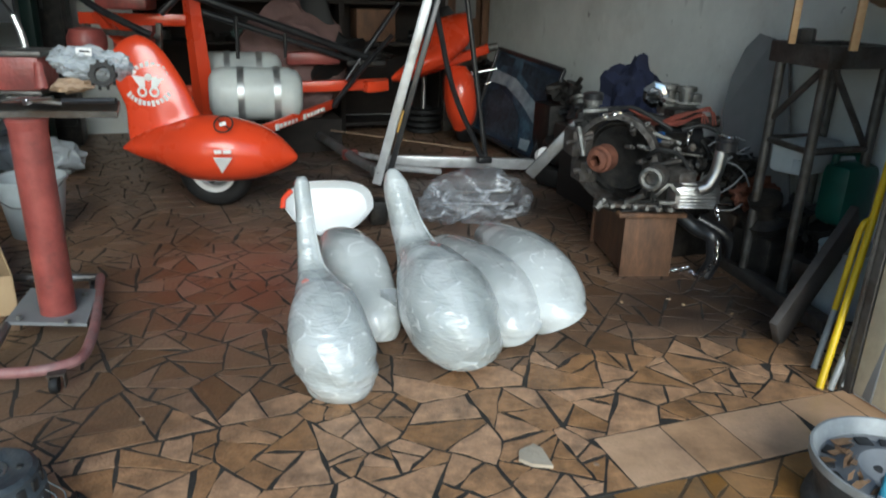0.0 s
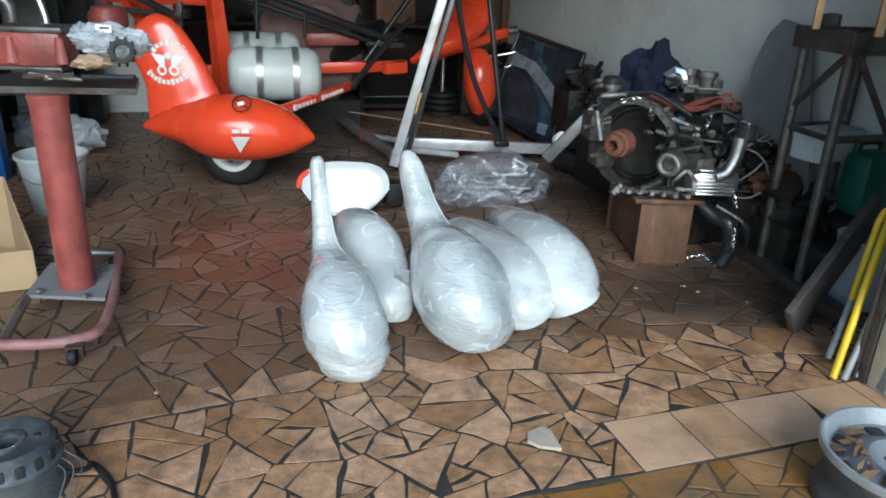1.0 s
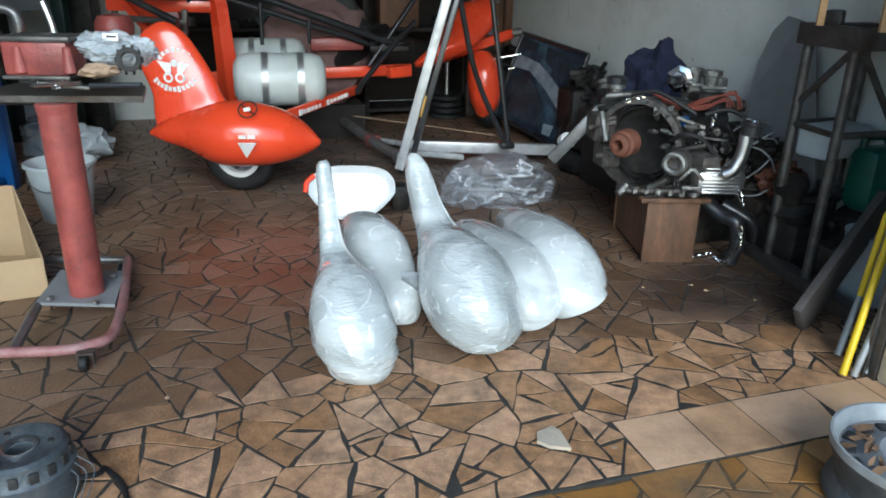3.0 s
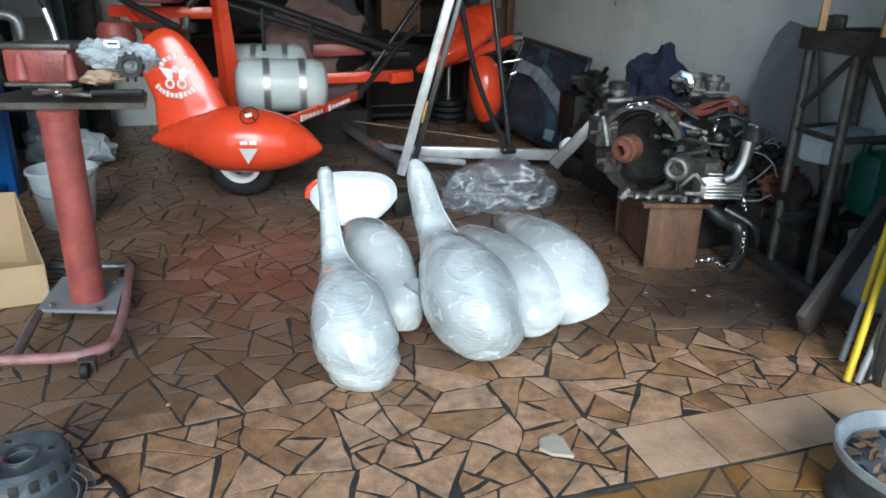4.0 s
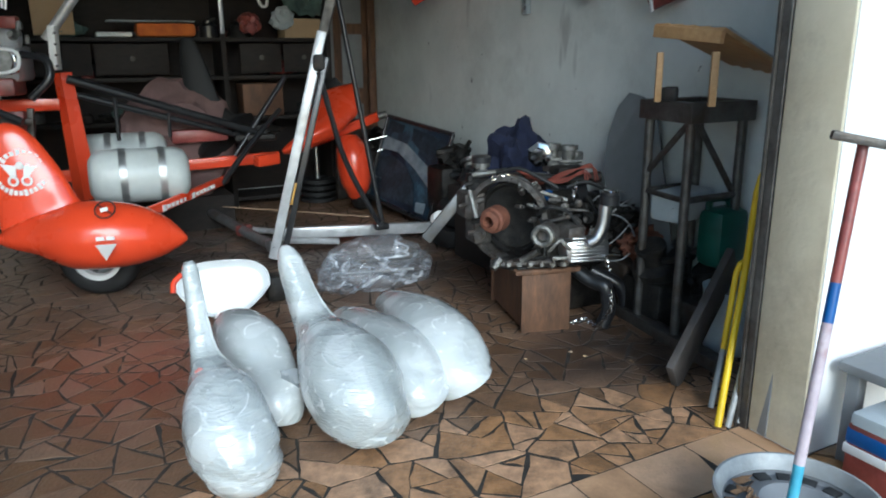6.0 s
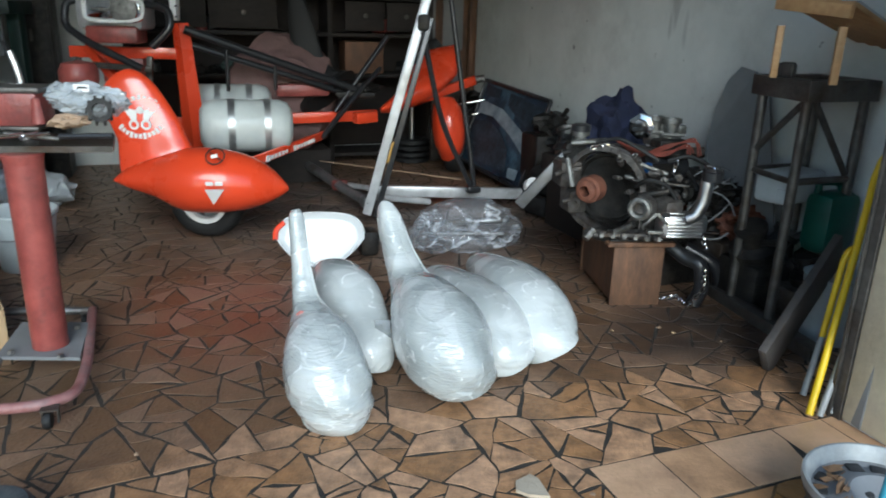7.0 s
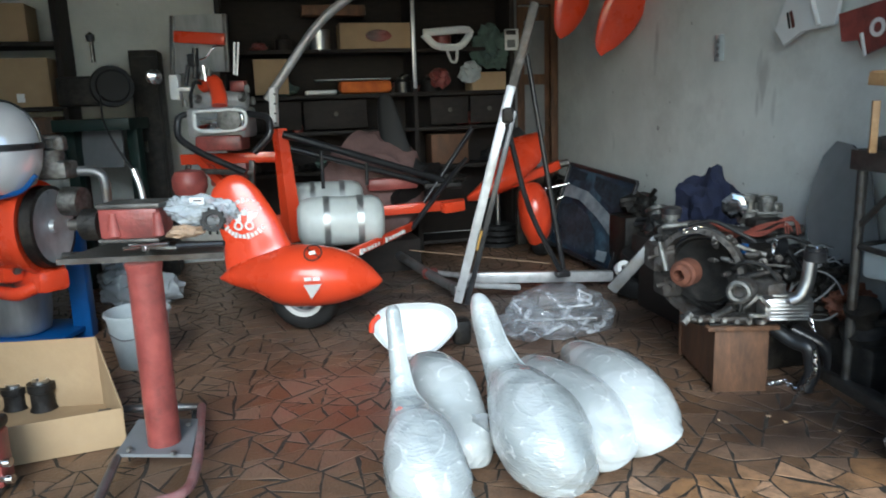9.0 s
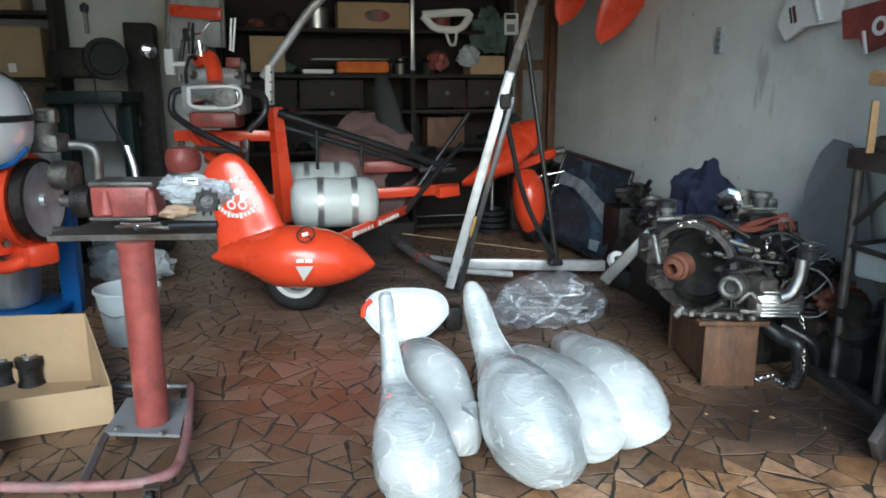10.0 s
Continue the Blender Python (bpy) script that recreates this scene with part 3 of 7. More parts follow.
def blob(bm, c, s, lump=0.25, freq=6.0, sub=4, turn=0.0, seed=0.0, floor_z=None, octs=4):
    """A crumpled soft lump about c."""
    t = bmesh.new()
    bmesh.ops.create_icosphere(t, subdivisions=sub, radius=1)
    for v in t.verts:
        k = 1 + lump * noise.fractal(v.co * freq * 0.35 + Vector((seed, seed * 2, 0)), 0.7, 2.1, octs)
        v.co = v.co * k
    bmesh.ops.transform(t, matrix=pose(*c, 0, 0, turn) @ Matrix.Diagonal((*s, 1)), verts=t.verts)
    if floor_z is not None:
        for v in t.verts:
            v.co.z = max(v.co.z, floor_z)
    return merge(bm, t)


def sheet(bm, corners, thick, n=1):
    """A flat plate through a ring of corners, of even thickness."""
    cs = [Vector(c) for c in corners]
    nn = (cs[1] - cs[0]).cross(cs[2] - cs[0]).normalized() * thick / 2
    a = [bm.verts.new(c + nn) for c in cs]
    b = [bm.verts.new(c - nn) for c in cs]
    bm.faces.new(a)
    bm.faces.new(b[::-1])
    for i in range(len(cs)):
        j = (i + 1) % len(cs)
        bm.faces.new((a[i], b[i], b[j], a[j]))
    return bm


# ---- the garage shell ----
U0, U1, V0, V1, HC = -2.15, 2.62, 1.25, 6.25, 2.75
# left edge and height of the opening are unseen, set to steer the daylight
OPEN_L, OPEN_R, OPEN_H, WT = -1.9, 1.92, 2.62, 0.19


def wall(name, u0, u1, v0, v1, z0, z1, material, label):
    c = gar((u0 + u1) / 2, (v0 + v1) / 2, (z0 + z1) / 2)
    return solo(name, box(B(), c, (u1 - u0, v1 - v0, z1 - z0), 20), material, label, "wall", kind="structure", smooth=False)


wall("wall_east", U1, U1 + 0.15, V0 + WT, V1 + 0.15, -0.05, HC, "plaster", "grey-white plastered side wall with stains and scuffs")
wall("wall_north", U0 - 0.15, U1, V1, V1 + 0.15, -0.05, HC, "plaster", "grey plastered back wall behind the shelves")
wall("wall_west", U0 - 0.15, U0, V0 + WT, V1, -0.05, HC, "plaster", "grey plastered side wall in shade")
wall("wall_south", OPEN_R, 6.0, V0, V0 + WT, -0.05, HC + 0.2, "outer", "bright unseen white outer wall left of the garage opening")
wall("wall_south_west", -6.0, OPEN_L, V0, V0 + WT, -0.05, HC + 0.2, "outer", "unseen white outer wall left of the garage opening")
wall("lintel", OPEN_L, OPEN_R, V0, V0 + WT, OPEN_H, HC + 0.2, "outer", "unseen white lintel over the garage opening")
# ceiling out of view, its dark tone chosen to cut bounced light
solo("ceiling", box(B(), gar((U0 + U1) / 2, (V0 + V1) / 2 + 0.1, HC + 0.06), (U1 - U0 + 0.3, V1 - V0 + 0.1, 0.12), 20), "ceil", "plain dark grey ceiling slab, unseen", "ceiling", kind="structure", smooth=False)
# painted reveal of the opening with the dark door channel
solo("trim", box(B(), gar(OPEN_R - 0.006, V0 + WT / 2, OPEN_H / 2), (0.012, WT - 0.006, OPEN_H - 0.02), 20, 0.003), "beige", "beige painted reveal of the garage opening", "trim", kind="structure")
rail = B()
box(rail, gar(OPEN_R + 0.004, V0 + WT + 0.016, OPEN_H / 2), (0.04, 0.03, OPEN_H), 20, 0.003)
box(rail, gar(OPEN_R - 0.012, V0 + WT + 0.036, OPEN_H / 2), (0.03, 0.008, OPEN_H), 20)
solo("door_channel", rail, "steel", "dark steel guide channel of the roller door", "trim", kind="structure", smooth=False)

# floor slab, dark joints show between the pieces
solo("floor", box(B(), gar(0.23, 3.75, -0.0507), (4.8, 5.0, 0.1), 20), "grout", "crazy-paved floor of broken terracotta tiles with dark joints", "floor", kind="structure", smooth=False)
bmg = B()
vs = [bmg.verts.new(p) for p in ((-400, -400, -0.035), (400, -400, -0.035), (400, 400, -0.035), (-400, 400, -0.035))]
bmg.faces.new(vs)
solo("ground", bmg, "earth", "pale dusty yard ground outside the garage", "ground", kind="structure", smooth=False)
# ---- film-wrapped white fairings on the floor ----
def fairing(secs, label, material="film", patch=None):
    """A wrapped shell: body with gathered film at its blunt end, raised seams and a red patch where one shows through."""
    ob = thing("wrapped_fairing", (secs[0][0], secs[0][1], 0.0), label, "fairing", "wrapped fairings on the floor")
    low = B()
    loft(low, secs, 110, 0.95, None, 2.35, 0.002, 7.0, sub=22, wob=0.0008)
    for v in low.verts:
        # long slack folds of the film, slanting round the body
        k = noise.noise(Vector((v.co.x * 6 + v.co.z * 4, v.co.y * 6, v.co.z * 9 - v.co.x * 5)))
        v.co += Vector((0.4, -0.8, 0.4)) * 0.0015 * max(0.0, 1 - abs(k) * 6) ** 2
        # gathered film round the blunt end
        near = max(0.0, 1 - (v.co - Vector(secs[0][:3])).length / (secs[3][3] * 1.5))
        k = noise.noise(Vector((v.co.x * 24, v.co.y * 24, v.co.z * 30)))
        v.co += Vector((0.4, -0.7, 0.5)) * 0.006 * near * max(0.0, 1 - abs(k) * 3)
    for v in low.verts:
        v.co.z = max(v.co.z, 0.006)
    part("body", low, material, ob)
    for lean, r_ in (((0.35, -0.75, 0.56), 0.0012), ((0.93, -0.33, 0.1), 0.0028)):
        line = []
        for k, s in enumerate(secs[2:-1]):
            d = (Vector(secs[k + 3][:3]) - Vector(secs[k + 1][:3])).normalized()
            side = Vector(lean)
            side = (side - d * side.dot(d)).normalized()
            line.append(Vector(s[:3]) + side * s[3])
        part("seam", tube(B(), line, r_, 6), material, ob)
    if patch:
        b = B()
        blob(b, patch[0], patch[1], 0.3, 6, 3)
        part("red_patch", b, "pinkfilm", ob, "red paint showing through the film")
    return ob


fairing([(-0.293, 1.948, 0.036, 0.096), (-0.296, 1.938, 0.058, 0.113), (-0.308, 1.940, 0.105, 0.122), (-0.331, 1.970, 0.138, 0.128), (-0.363, 2.060, 0.190, 0.116), (-0.404, 2.150, 0.238, 0.074), (-0.432, 2.210, 0.293, 0.043), (-0.455, 2.270, 0.410, 0.031), (-0.474, 2.320, 0.538, 0.024), (-0.481, 2.330, 0.564, 0.011)], "white fairing wrapped in clear film with a tall thin neck", patch=((-0.426, 2.100, 0.279), (0.016, 0.01, 0.018)))
fairing([(0.082, 2.135, 0.054, 0.120), (0.075, 2.132, 0.084, 0.136), (0.048, 2.140, 0.140, 0.151), (0.010, 2.220, 0.185, 0.154), (-0.045, 2.330, 0.235, 0.120), (-0.094, 2.420, 0.280, 0.073), (-0.137, 2.500, 0.358, 0.056), (-0.176, 2.560, 0.468, 0.046), (-0.196, 2.590, 0.520, 0.027), (-0.201, 2.600, 0.534, 0.008)], "white fairing wrapped in clear film with a tall curved neck")
fairing([(0.254, 2.312, 0.048, 0.103), (0.244, 2.322, 0.067, 0.115), (0.205, 2.410, 0.112, 0.135), (0.134, 2.550, 0.132, 0.135), (0.054, 2.680, 0.155, 0.099), (-0.000, 2.800, 0.160, 0.063)], "low humped white wheel fairing wrapped in clear film", "filmsmooth")
fairing([(0.426, 2.412, 0.051, 0.117), (0.410, 2.427, 0.077, 0.129), (0.366, 2.530, 0.125, 0.145), (0.304, 2.680, 0.152, 0.136), (0.240, 2.820, 0.168, 0.096), (0.197, 2.950, 0.161, 0.071)], "low humped white wheel fairing wrapped in dusty film", "filmsmooth")
loose = fairing([(-0.215, 2.260, 0.021, 0.065), (-0.221, 2.280, 0.073, 0.083), (-0.263, 2.400, 0.123, 0.099), (-0.325, 2.500, 0.185, 0.114), (-0.398, 2.620, 0.213, 0.090), (-0.459, 2.720, 0.223, 0.039)], "rounded white fairing wrapped in loose clear film", "filmsmooth")
flap = B()
for k in range(13):
    a = k / 12
    lo, hi = Vector((-0.222, 2.27, 0.029)).lerp(Vector((-0.209, 2.27, 0.202)), a), Vector((-0.161, 2.27, 0.067)).lerp(Vector((-0.148, 2.27, 0.194)), a)
    for side in range(5):
        b = side / 4
        flap.verts.new(lo.lerp(hi, b) + Vector((0.004 * math.sin(a * 9 + b * 3), 0.012 * math.sin(k * 0.9 + b * 4), 0)))
flap.verts.ensure_lookup_table()
for k in range(12):
    for side in range(4):
        q = 5 * k + side
        flap.faces.new([flap.verts[v] for v in (q, q + 1, q + 6, q + 5)])
bmesh.ops.solidify(flap, geom=flap.faces[:], thickness=0.002)
part("film_flap", flap, "hazy", loose, "loose flap of clear film")

# open white half shell, its bright inside facing out
shell = thing("fairing_shell", (-0.550, 3.402, 0.000), "open white fibreglass half shell with a red edge", "fairing")


def tray(bm, c, right, up, back, w, h, depth, thick):
    """A rounded open dish: rim outline w by h, hollow by depth."""
    c, right, up, back = Vector(c), Vector(right), Vector(up), Vector(back)
    n = 40
    layers = []
    for k, d in ((1.0, 0.0), (0.97, 0.35), (0.86, 0.8), (0.6, 1.0)):
        ring = []
        for i in range(n):
            a = 2 * math.pi * i / n
            x = math.copysign(abs(math.cos(a)) ** 0.62, math.cos(a))
            y = math.copysign(abs(math.sin(a)) ** 0.75, math.sin(a))
            x *= (1.0 if y > 0 else 1.0 + 0.42 * y)
            ring.append(c + right * x * w / 2 * k + up * y * h / 2 * k + back * d * depth)
        layers.append(ring)
    rings = [[bm.verts.new(p) for p in r] for r in layers]
    outer = [[bm.verts.new(p + back * thick + (p - c).normalized() * thick) for p in r] for r in layers]
    for rs in (rings, outer):
        for a, b in zip(rs, rs[1:]):
            for i in range(n):
                bm.faces.new((a[i], a[(i + 1) % n], b[(i + 1) % n], b[i]))
        bm.faces.new(rs[-1])
    for i in range(n):
        bm.faces.new((rings[0][i], rings[0][(i + 1) % n], outer[0][(i + 1) % n], outer[0][i]))
    return bm


part("dish", tray(B(), (-0.564, 3.369, 0.145), (0.99, 0.1, 0), (0.0, 0.42, 0.9), (-0.09, 0.85, -0.4), 0.42, 0.26, 0.1, 0.006), "gel", shell)
rim_bm = B()
tube(rim_bm, [(-0.690, 2.950, 0.264), (-0.691, 2.970, 0.302), (-0.662, 3.000, 0.327)], 0.012, 8)
part("edge_strip", rim_bm, "red", shell, "glossy red edge strip")
# ---- red autogyro ----
gyro = thing("autogyro", (-1.255, 3.799, 0.000), "red two-tank autogyro with black frame tubes parked in the garage", "autogyro")


def wheel(parent, hub, ax, r, width, rim_r, rim_mat="white"):
    """Tyre and rim about hub; ax: the axle's direction."""
    m = axis(hub, Vector(hub) + Vector(ax))
    w = width / 2
    ty = lathe(B(), [(rim_r, -w * 0.8), (rim_r + 0.01, -w * 0.95), (r * 0.86, -w), (r * 0.96, -w * 0.75), (r, -w * 0.3), (r, w * 0.3), (r * 0.96, w * 0.75), (r * 0.86, w), (rim_r + 0.01, w * 0.95), (rim_r, w * 0.8)], 40, m, True)
    tyre = part("tyre", ty, "rubber", parent)
    rm = lathe(B(), [(rim_r + 0.003, -w * 0.8), (rim_r + 0.006, -w * 0.9), (rim_r - 0.006, -w * 0.93), (rim_r - 0.02, -w * 0.8), (rim_r - 0.026, -w * 0.4)], 36, m)
    part("rim", rm, rim_mat, parent)
    part("wheel_disc", lathe(B(), [(rim_r - 0.024, -w * 0.42), (rim_r * 0.62, -w * 0.3), (rim_r * 0.42, -w * 0.5), (0.034, -w * 0.55), (0.03, -w * 0.95), (0, -w * 0.95)], 30, m), "greysteel", parent)
    for k in range(5):
        a = 2 * math.pi * k / 5
        part("wheel_slot", lathe(B(), [(0, -0.003), (rim_r * 0.13, -0.003), (rim_r * 0.15, 0.004)], 10, m @ pose(rim_r * 0.63 * math.cos(a), rim_r * 0.63 * math.sin(a), -w * 0.34)), "mark", parent)
    return tyre


# near wheel with its teardrop fairing and fin
HUB = Vector((-1.255, 3.799, 0.000)) + Vector((0, 0.05, 0.212))
wheel(gyro, HUB, (0.12, 0.99, 0), 0.212, 0.12, 0.125)
pod = B()
loft(pod, [(-1.693, 3.720, 0.331, 0.009), (-1.608, 3.720, 0.343, 0.057), (-1.470, 3.720, 0.351, 0.105), (-1.318, 3.720, 0.344, 0.162), (-1.167, 3.720, 0.343, 0.168), (-1.021, 3.740, 0.331, 0.147), (-0.905, 3.760, 0.312, 0.100), (-0.829, 3.770, 0.300, 0.045), (-0.797, 3.780, 0.296, 0.012)], 32, 1.0, (0, 0.5, 0.87), 2.1, sub=6)
for v in pod.verts:
    v.co.y = 3.74 + (v.co.y - 3.74) * 1.1
pant = part("wheel_pant", pod, "red", gyro)
fin = B()
loft(fin, [(-1.457, 3.760, 0.392, 0.226), (-1.483, 3.770, 0.452, 0.195), (-1.512, 3.780, 0.569, 0.169), (-1.559, 3.790, 0.669, 0.157), (-1.613, 3.800, 0.758, 0.145), (-1.657, 3.800, 0.820, 0.115), (-1.681, 3.800, 0.848, 0.063), (-1.688, 3.800, 0.856, 0.015)], 32, 0.3, (1, 0.1, 0), 2.0, sub=5)
part("fin", fin, "red", gyro)


def bars(parent, spots, material, thick=0.004, name="decal"):
    """Plain bars on a surface: each a start, an end and a height."""
    for p, q, h in spots:
        part(name, beam(B(), p, q, thick, h, (0, 0, 1), 0.0), material, parent, "", False)


# lettering on the fin as plain bars, a winged emblem between
def on_fin(dx, dz):
    """A place on the fin's flank, from the emblem's middle."""
    x, z = -1.537 + dx, 0.665 + dz
    away = x + 1.559 + 0.58 * (z - 0.669)
    half = 0.157 - 0.13 * (z - 0.669)
    return Vector((x, 3.79 + 0.11 * (z - 0.669) + 0.1 * away - 0.3 * math.sqrt(max(0.0, half * half - away * away)) - 0.005, z))


def lettering(count, a0, a1, rx, rz, size):
    """Letter-sized bars along an arc."""
    for k in range(count):
        a = radians(a0 + (a1 - a0) * (k + 0.5) / count)
        step = radians((a1 - a0) / count) * 0.36
        part("decal", beam(B(), on_fin(rx * math.cos(a - step), rz * math.sin(a - step)), on_fin(rx * math.cos(a + step), rz * math.sin(a + step)), 0.004, size * (0.8 + 0.3 * (k % 3 == 0)), (0, 0, 1), 0.0), "deco", gyro, "", False)


lettering(8, 150, 22, 0.094, 0.094, 0.027)
lettering(11, 208, 332, 0.118, 0.1, 0.029)
emb = B()
for side in (-1, 1):
    # spread wing of three feathers, and a wheel below it
    for k in range(3):
        part("feather", sheet(B(), [on_fin(side * 0.016, 0.03 - 0.016 * k), on_fin(side * (0.088 - 0.016 * k), 0.042 - 0.02 * k), on_fin(side * (0.07 - 0.014 * k), 0.02 - 0.02 * k), on_fin(side * 0.016, 0.014 - 0.016 * k)], 0.006), "deco", gyro, "", False)
    q = on_fin(side * 0.03, -0.042)
    part("emblem_ring", lathe(B(), [(0.027, 0.0), (0.026, 0.004), (0.015, 0.004), (0.014, 0.0)], 18, axis(q, q + Vector((0.1 * side, -1, 0)))), "deco", gyro)
q = on_fin(0, 0.03)
lathe(emb, [(0, 0.007), (0.014, 0.006), (0.02, 0)], 16, axis(q, q + Vector((0.1, -1, 0.1))))
part("emblem", emb, "deco", gyro, "white winged emblem")
tri = B()
sheet(tri, [(-1.156, 3.505, 0.342), (-1.061, 3.505, 0.345), (-1.132, 3.555, 0.253)], 0.004)
part("triangle_mark", tri, "deco", gyro, "white triangle mark")
bars(gyro, [((-1.150, 3.503, 0.372), (-1.112, 3.503, 0.374), 0.018), ((-1.104, 3.503, 0.374), (-1.066, 3.503, 0.375), 0.018)], "deco")
no = B()
c0 = (-1.118, 3.585, 0.496)
lathe(no, [(0.05, 0), (0.05, 0.003), (0.043, 0.003), (0.043, 0)], 28, axis(c0, Vector(c0) + Vector((0, -0.75, 0.66))), True)
beam(no, (-1.155, 3.600, 0.518), (-1.077, 3.560, 0.477), 0.006, 0.004)
part("step_mark", no, "mark", gyro, "black no-step ring")
bars(gyro, [((-1.135, 3.575, 0.495), (-1.103, 3.575, 0.504), 0.018)], "deco", 0.01)

# red strut with two lettering bars, and black stay
part("strut", beam(B(), (-1.074, 3.950, 0.380), (-0.775, 4.900, 0.409), 0.03, 0.06, (0, 0, 1), 0.012), "red", gyro)
for a, b, count in (((-1.014, 4.150, 0.380), (-0.937, 4.420, 0.386), 6), ((-0.919, 4.470, 0.389), (-0.824, 4.740, 0.402), 6)):
    a, b = Vector(a), Vector(b)
    bars(gyro, [(a.lerp(b, (k + 0.12) / count), a.lerp(b, (k + 0.8) / count), 0.034 if k == 0 else 0.022) for k in range(count)], "deco", 0.05)
part("stay", tube(B(), [(-0.782, 4.850, 0.394), (-0.574, 5.100, 0.663), (-0.417, 5.300, 0.834)], 0.018), "black", gyro)
part("keel", beam(B(), (-1.985, 4.900, 0.450), (-0.437, 5.250, 0.511), 0.05, 0.075, (0, 0, 1), 0.008), "red", gyro)
part("bracket", beam(B(), (-0.571, 5.000, 0.515), (-0.436, 5.100, 0.521), 0.07, 0.075, (0, 0, 1), 0.008), "red", gyro)


def tank(p, q, r):
    p, q = Vector(p), Vector(q)
    L = (q - p).length
    t = part("tank", lathe(B(), [(0, 0), (r * 0.6, 0.004), (r * 0.88, 0.03), (r, 0.08), (r, L - 0.08), (r * 0.88, L - 0.03), (r * 0.6, L - 0.004), (0, L)], 36, axis(p, q)), "tank", gyro, "white cylindrical fuel tank")
    for k in (0.34, 0.72):
        part("strap", lathe(B(), [(r + 0.001, L * k - 0.02), (r + 0.005, L * k - 0.02), (r + 0.005, L * k + 0.02), (r + 0.001, L * k + 0.02)], 36, axis(p, q)), "galv", t, "grey metal strap")
    return t


tank((-1.434, 4.350, 0.532), (-0.903, 4.500, 0.527), 0.158)
tank((-1.704, 5.000, 0.567), (-1.172, 5.150, 0.565), 0.15)
# upright behind the tank
part("upright", loft(B(), [(-1.591, 4.750, 0.339, 0.078), (-1.612, 4.750, 0.699, 0.065), (-1.636, 4.750, 1.114, 0.053)], 4, 0.7, (1, 0, 0), 2.0, sub=1), "red", gyro)
part("mast_plate", beam(B(), (-1.656, 4.720, 1.130), (-1.645, 4.720, 1.384), 0.04, 0.075, (0, 1, 0), 0.004), "deco", gyro, "white plate with bolt holes")
for k in range(4):
    c = Vector((-1.623, 4.680, 1.340)).lerp(Vector((-1.633, 4.680, 1.153)), k / 3)
    part("bolt", lathe(B(), [(0, 0), (0.007, 0), (0.007, 0.01), (0, 0.01)], 8, axis(c, c + Vector((0, -1, 0)))), "mark", gyro)
# upper silver mast tube leaving the picture, with a foil end
part("mast_tube", tube(B(), [(-1.741, 4.850, 1.306), (-1.362, 4.900, 1.808), (-1.051, 4.900, 2.015)], 0.03, 12), "silver", gyro)
# engine of the autogyro
eng = B()
box(eng, (-1.973, 4.620, 1.168), (0.38, 0.3, 0.2), 5, 0.03)
loft(eng, [(-2.121, 4.550, 1.305, 0.047), (-1.951, 4.550, 1.318, 0.054), (-1.766, 4.550, 1.304, 0.047)], 16, 0.8, (0, 0, 1))
part("engine_block", eng, "silver", gyro)
vc = B()
box(vc, (-1.915, 4.440, 1.186), (0.33, 0.08, 0.15), 5, 0.035)
part("valve_cover", vc, "chrome", gyro, "polished valve cover with a white gasket rim")
for x in ((-2.060, 4.460, 1.325), (-1.767, 4.460, 1.324)):
    part("head_bolt", lathe(B(), [(0, 0.03), (0.016, 0.03), (0.02, 0.0), (0.03, -0.01)], 14, axis(x, Vector(x) + Vector((0, -1, 0.2)))), "cast", gyro)
part("cover_ridge", box(B(), (-1.899, 4.400, 1.183), (0.26, 0.012, 0.02), 5, 0.005), "cast", gyro)
for a_, b_ in (((-2.229, 4.600, 0.898), (-2.261, 4.600, 0.710)), ((-1.788, 4.600, 0.915), (-1.813, 4.600, 0.646)), ((-2.120, 4.550, 0.858), (-1.759, 4.550, 0.838))):
    part("engine_mount", beam(B(), a_, b_, 0.03, 0.035), "steel", gyro)
for x, r_ in (((-1.780, 4.600, 1.375), 0.02), ((-1.729, 4.550, 1.297), 0.016), ((-2.162, 4.500, 1.298), 0.018), ((-1.752, 4.500, 1.338), 0.014), ((-2.030, 4.500, 1.463), 0.022), ((-1.984, 4.500, 1.483), 0.018)):
    part("fitting", lathe(B(), [(0, 0.03), (r_ * 0.6, 0.03), (r_, 0.01), (r_, -0.02), (0, -0.02)], 10, pose(*x)), "cast", gyro)
part("hose", tube(B(), [(-2.055, 4.550, 1.420), (-2.087, 4.500, 1.436), (-2.121, 4.500, 1.350), (-2.121, 4.500, 1.262)], 0.012, 8), "rubber", gyro)
vr = B()
tube(vr, [(-2.061, 4.390, 1.245), (-1.720, 4.390, 1.252), (-1.729, 4.390, 1.122), (-2.068, 4.390, 1.114), (-2.061, 4.390, 1.245)], 0.011, 8)
part("gasket_rim", vr, "white", gyro)
c0 = (-1.837, 4.390, 1.187)
part("flange", lathe(B(), [(0, 0.01), (0.05, 0.01), (0.078, 0.004), (0.08, -0.02)], 24, axis(c0, Vector(c0) + Vector((0, -1, 0)))), "cast", gyro)
ec = B()
box(ec, (-1.953, 4.550, 1.041), (0.3, 0.22, 0.1), 5, 0.02)
part("head_cover", ec, "redold", gyro, "dusty red engine cover")
part("intake", tube(B(), [(-2.071, 4.600, 1.411), (-1.972, 4.550, 1.437), (-1.929, 4.500, 1.332), (-1.925, 4.480, 1.276)], 0.05, 12), "red", gyro, "red intake elbow")
part("exhaust", tube(B(), [(-2.123, 4.500, 1.234), (-2.194, 4.450, 1.221), (-2.203, 4.420, 1.089), (-2.061, 4.400, 0.992), (-1.750, 4.380, 0.854)], 0.022, 10), "black", gyro, "black exhaust pipe")
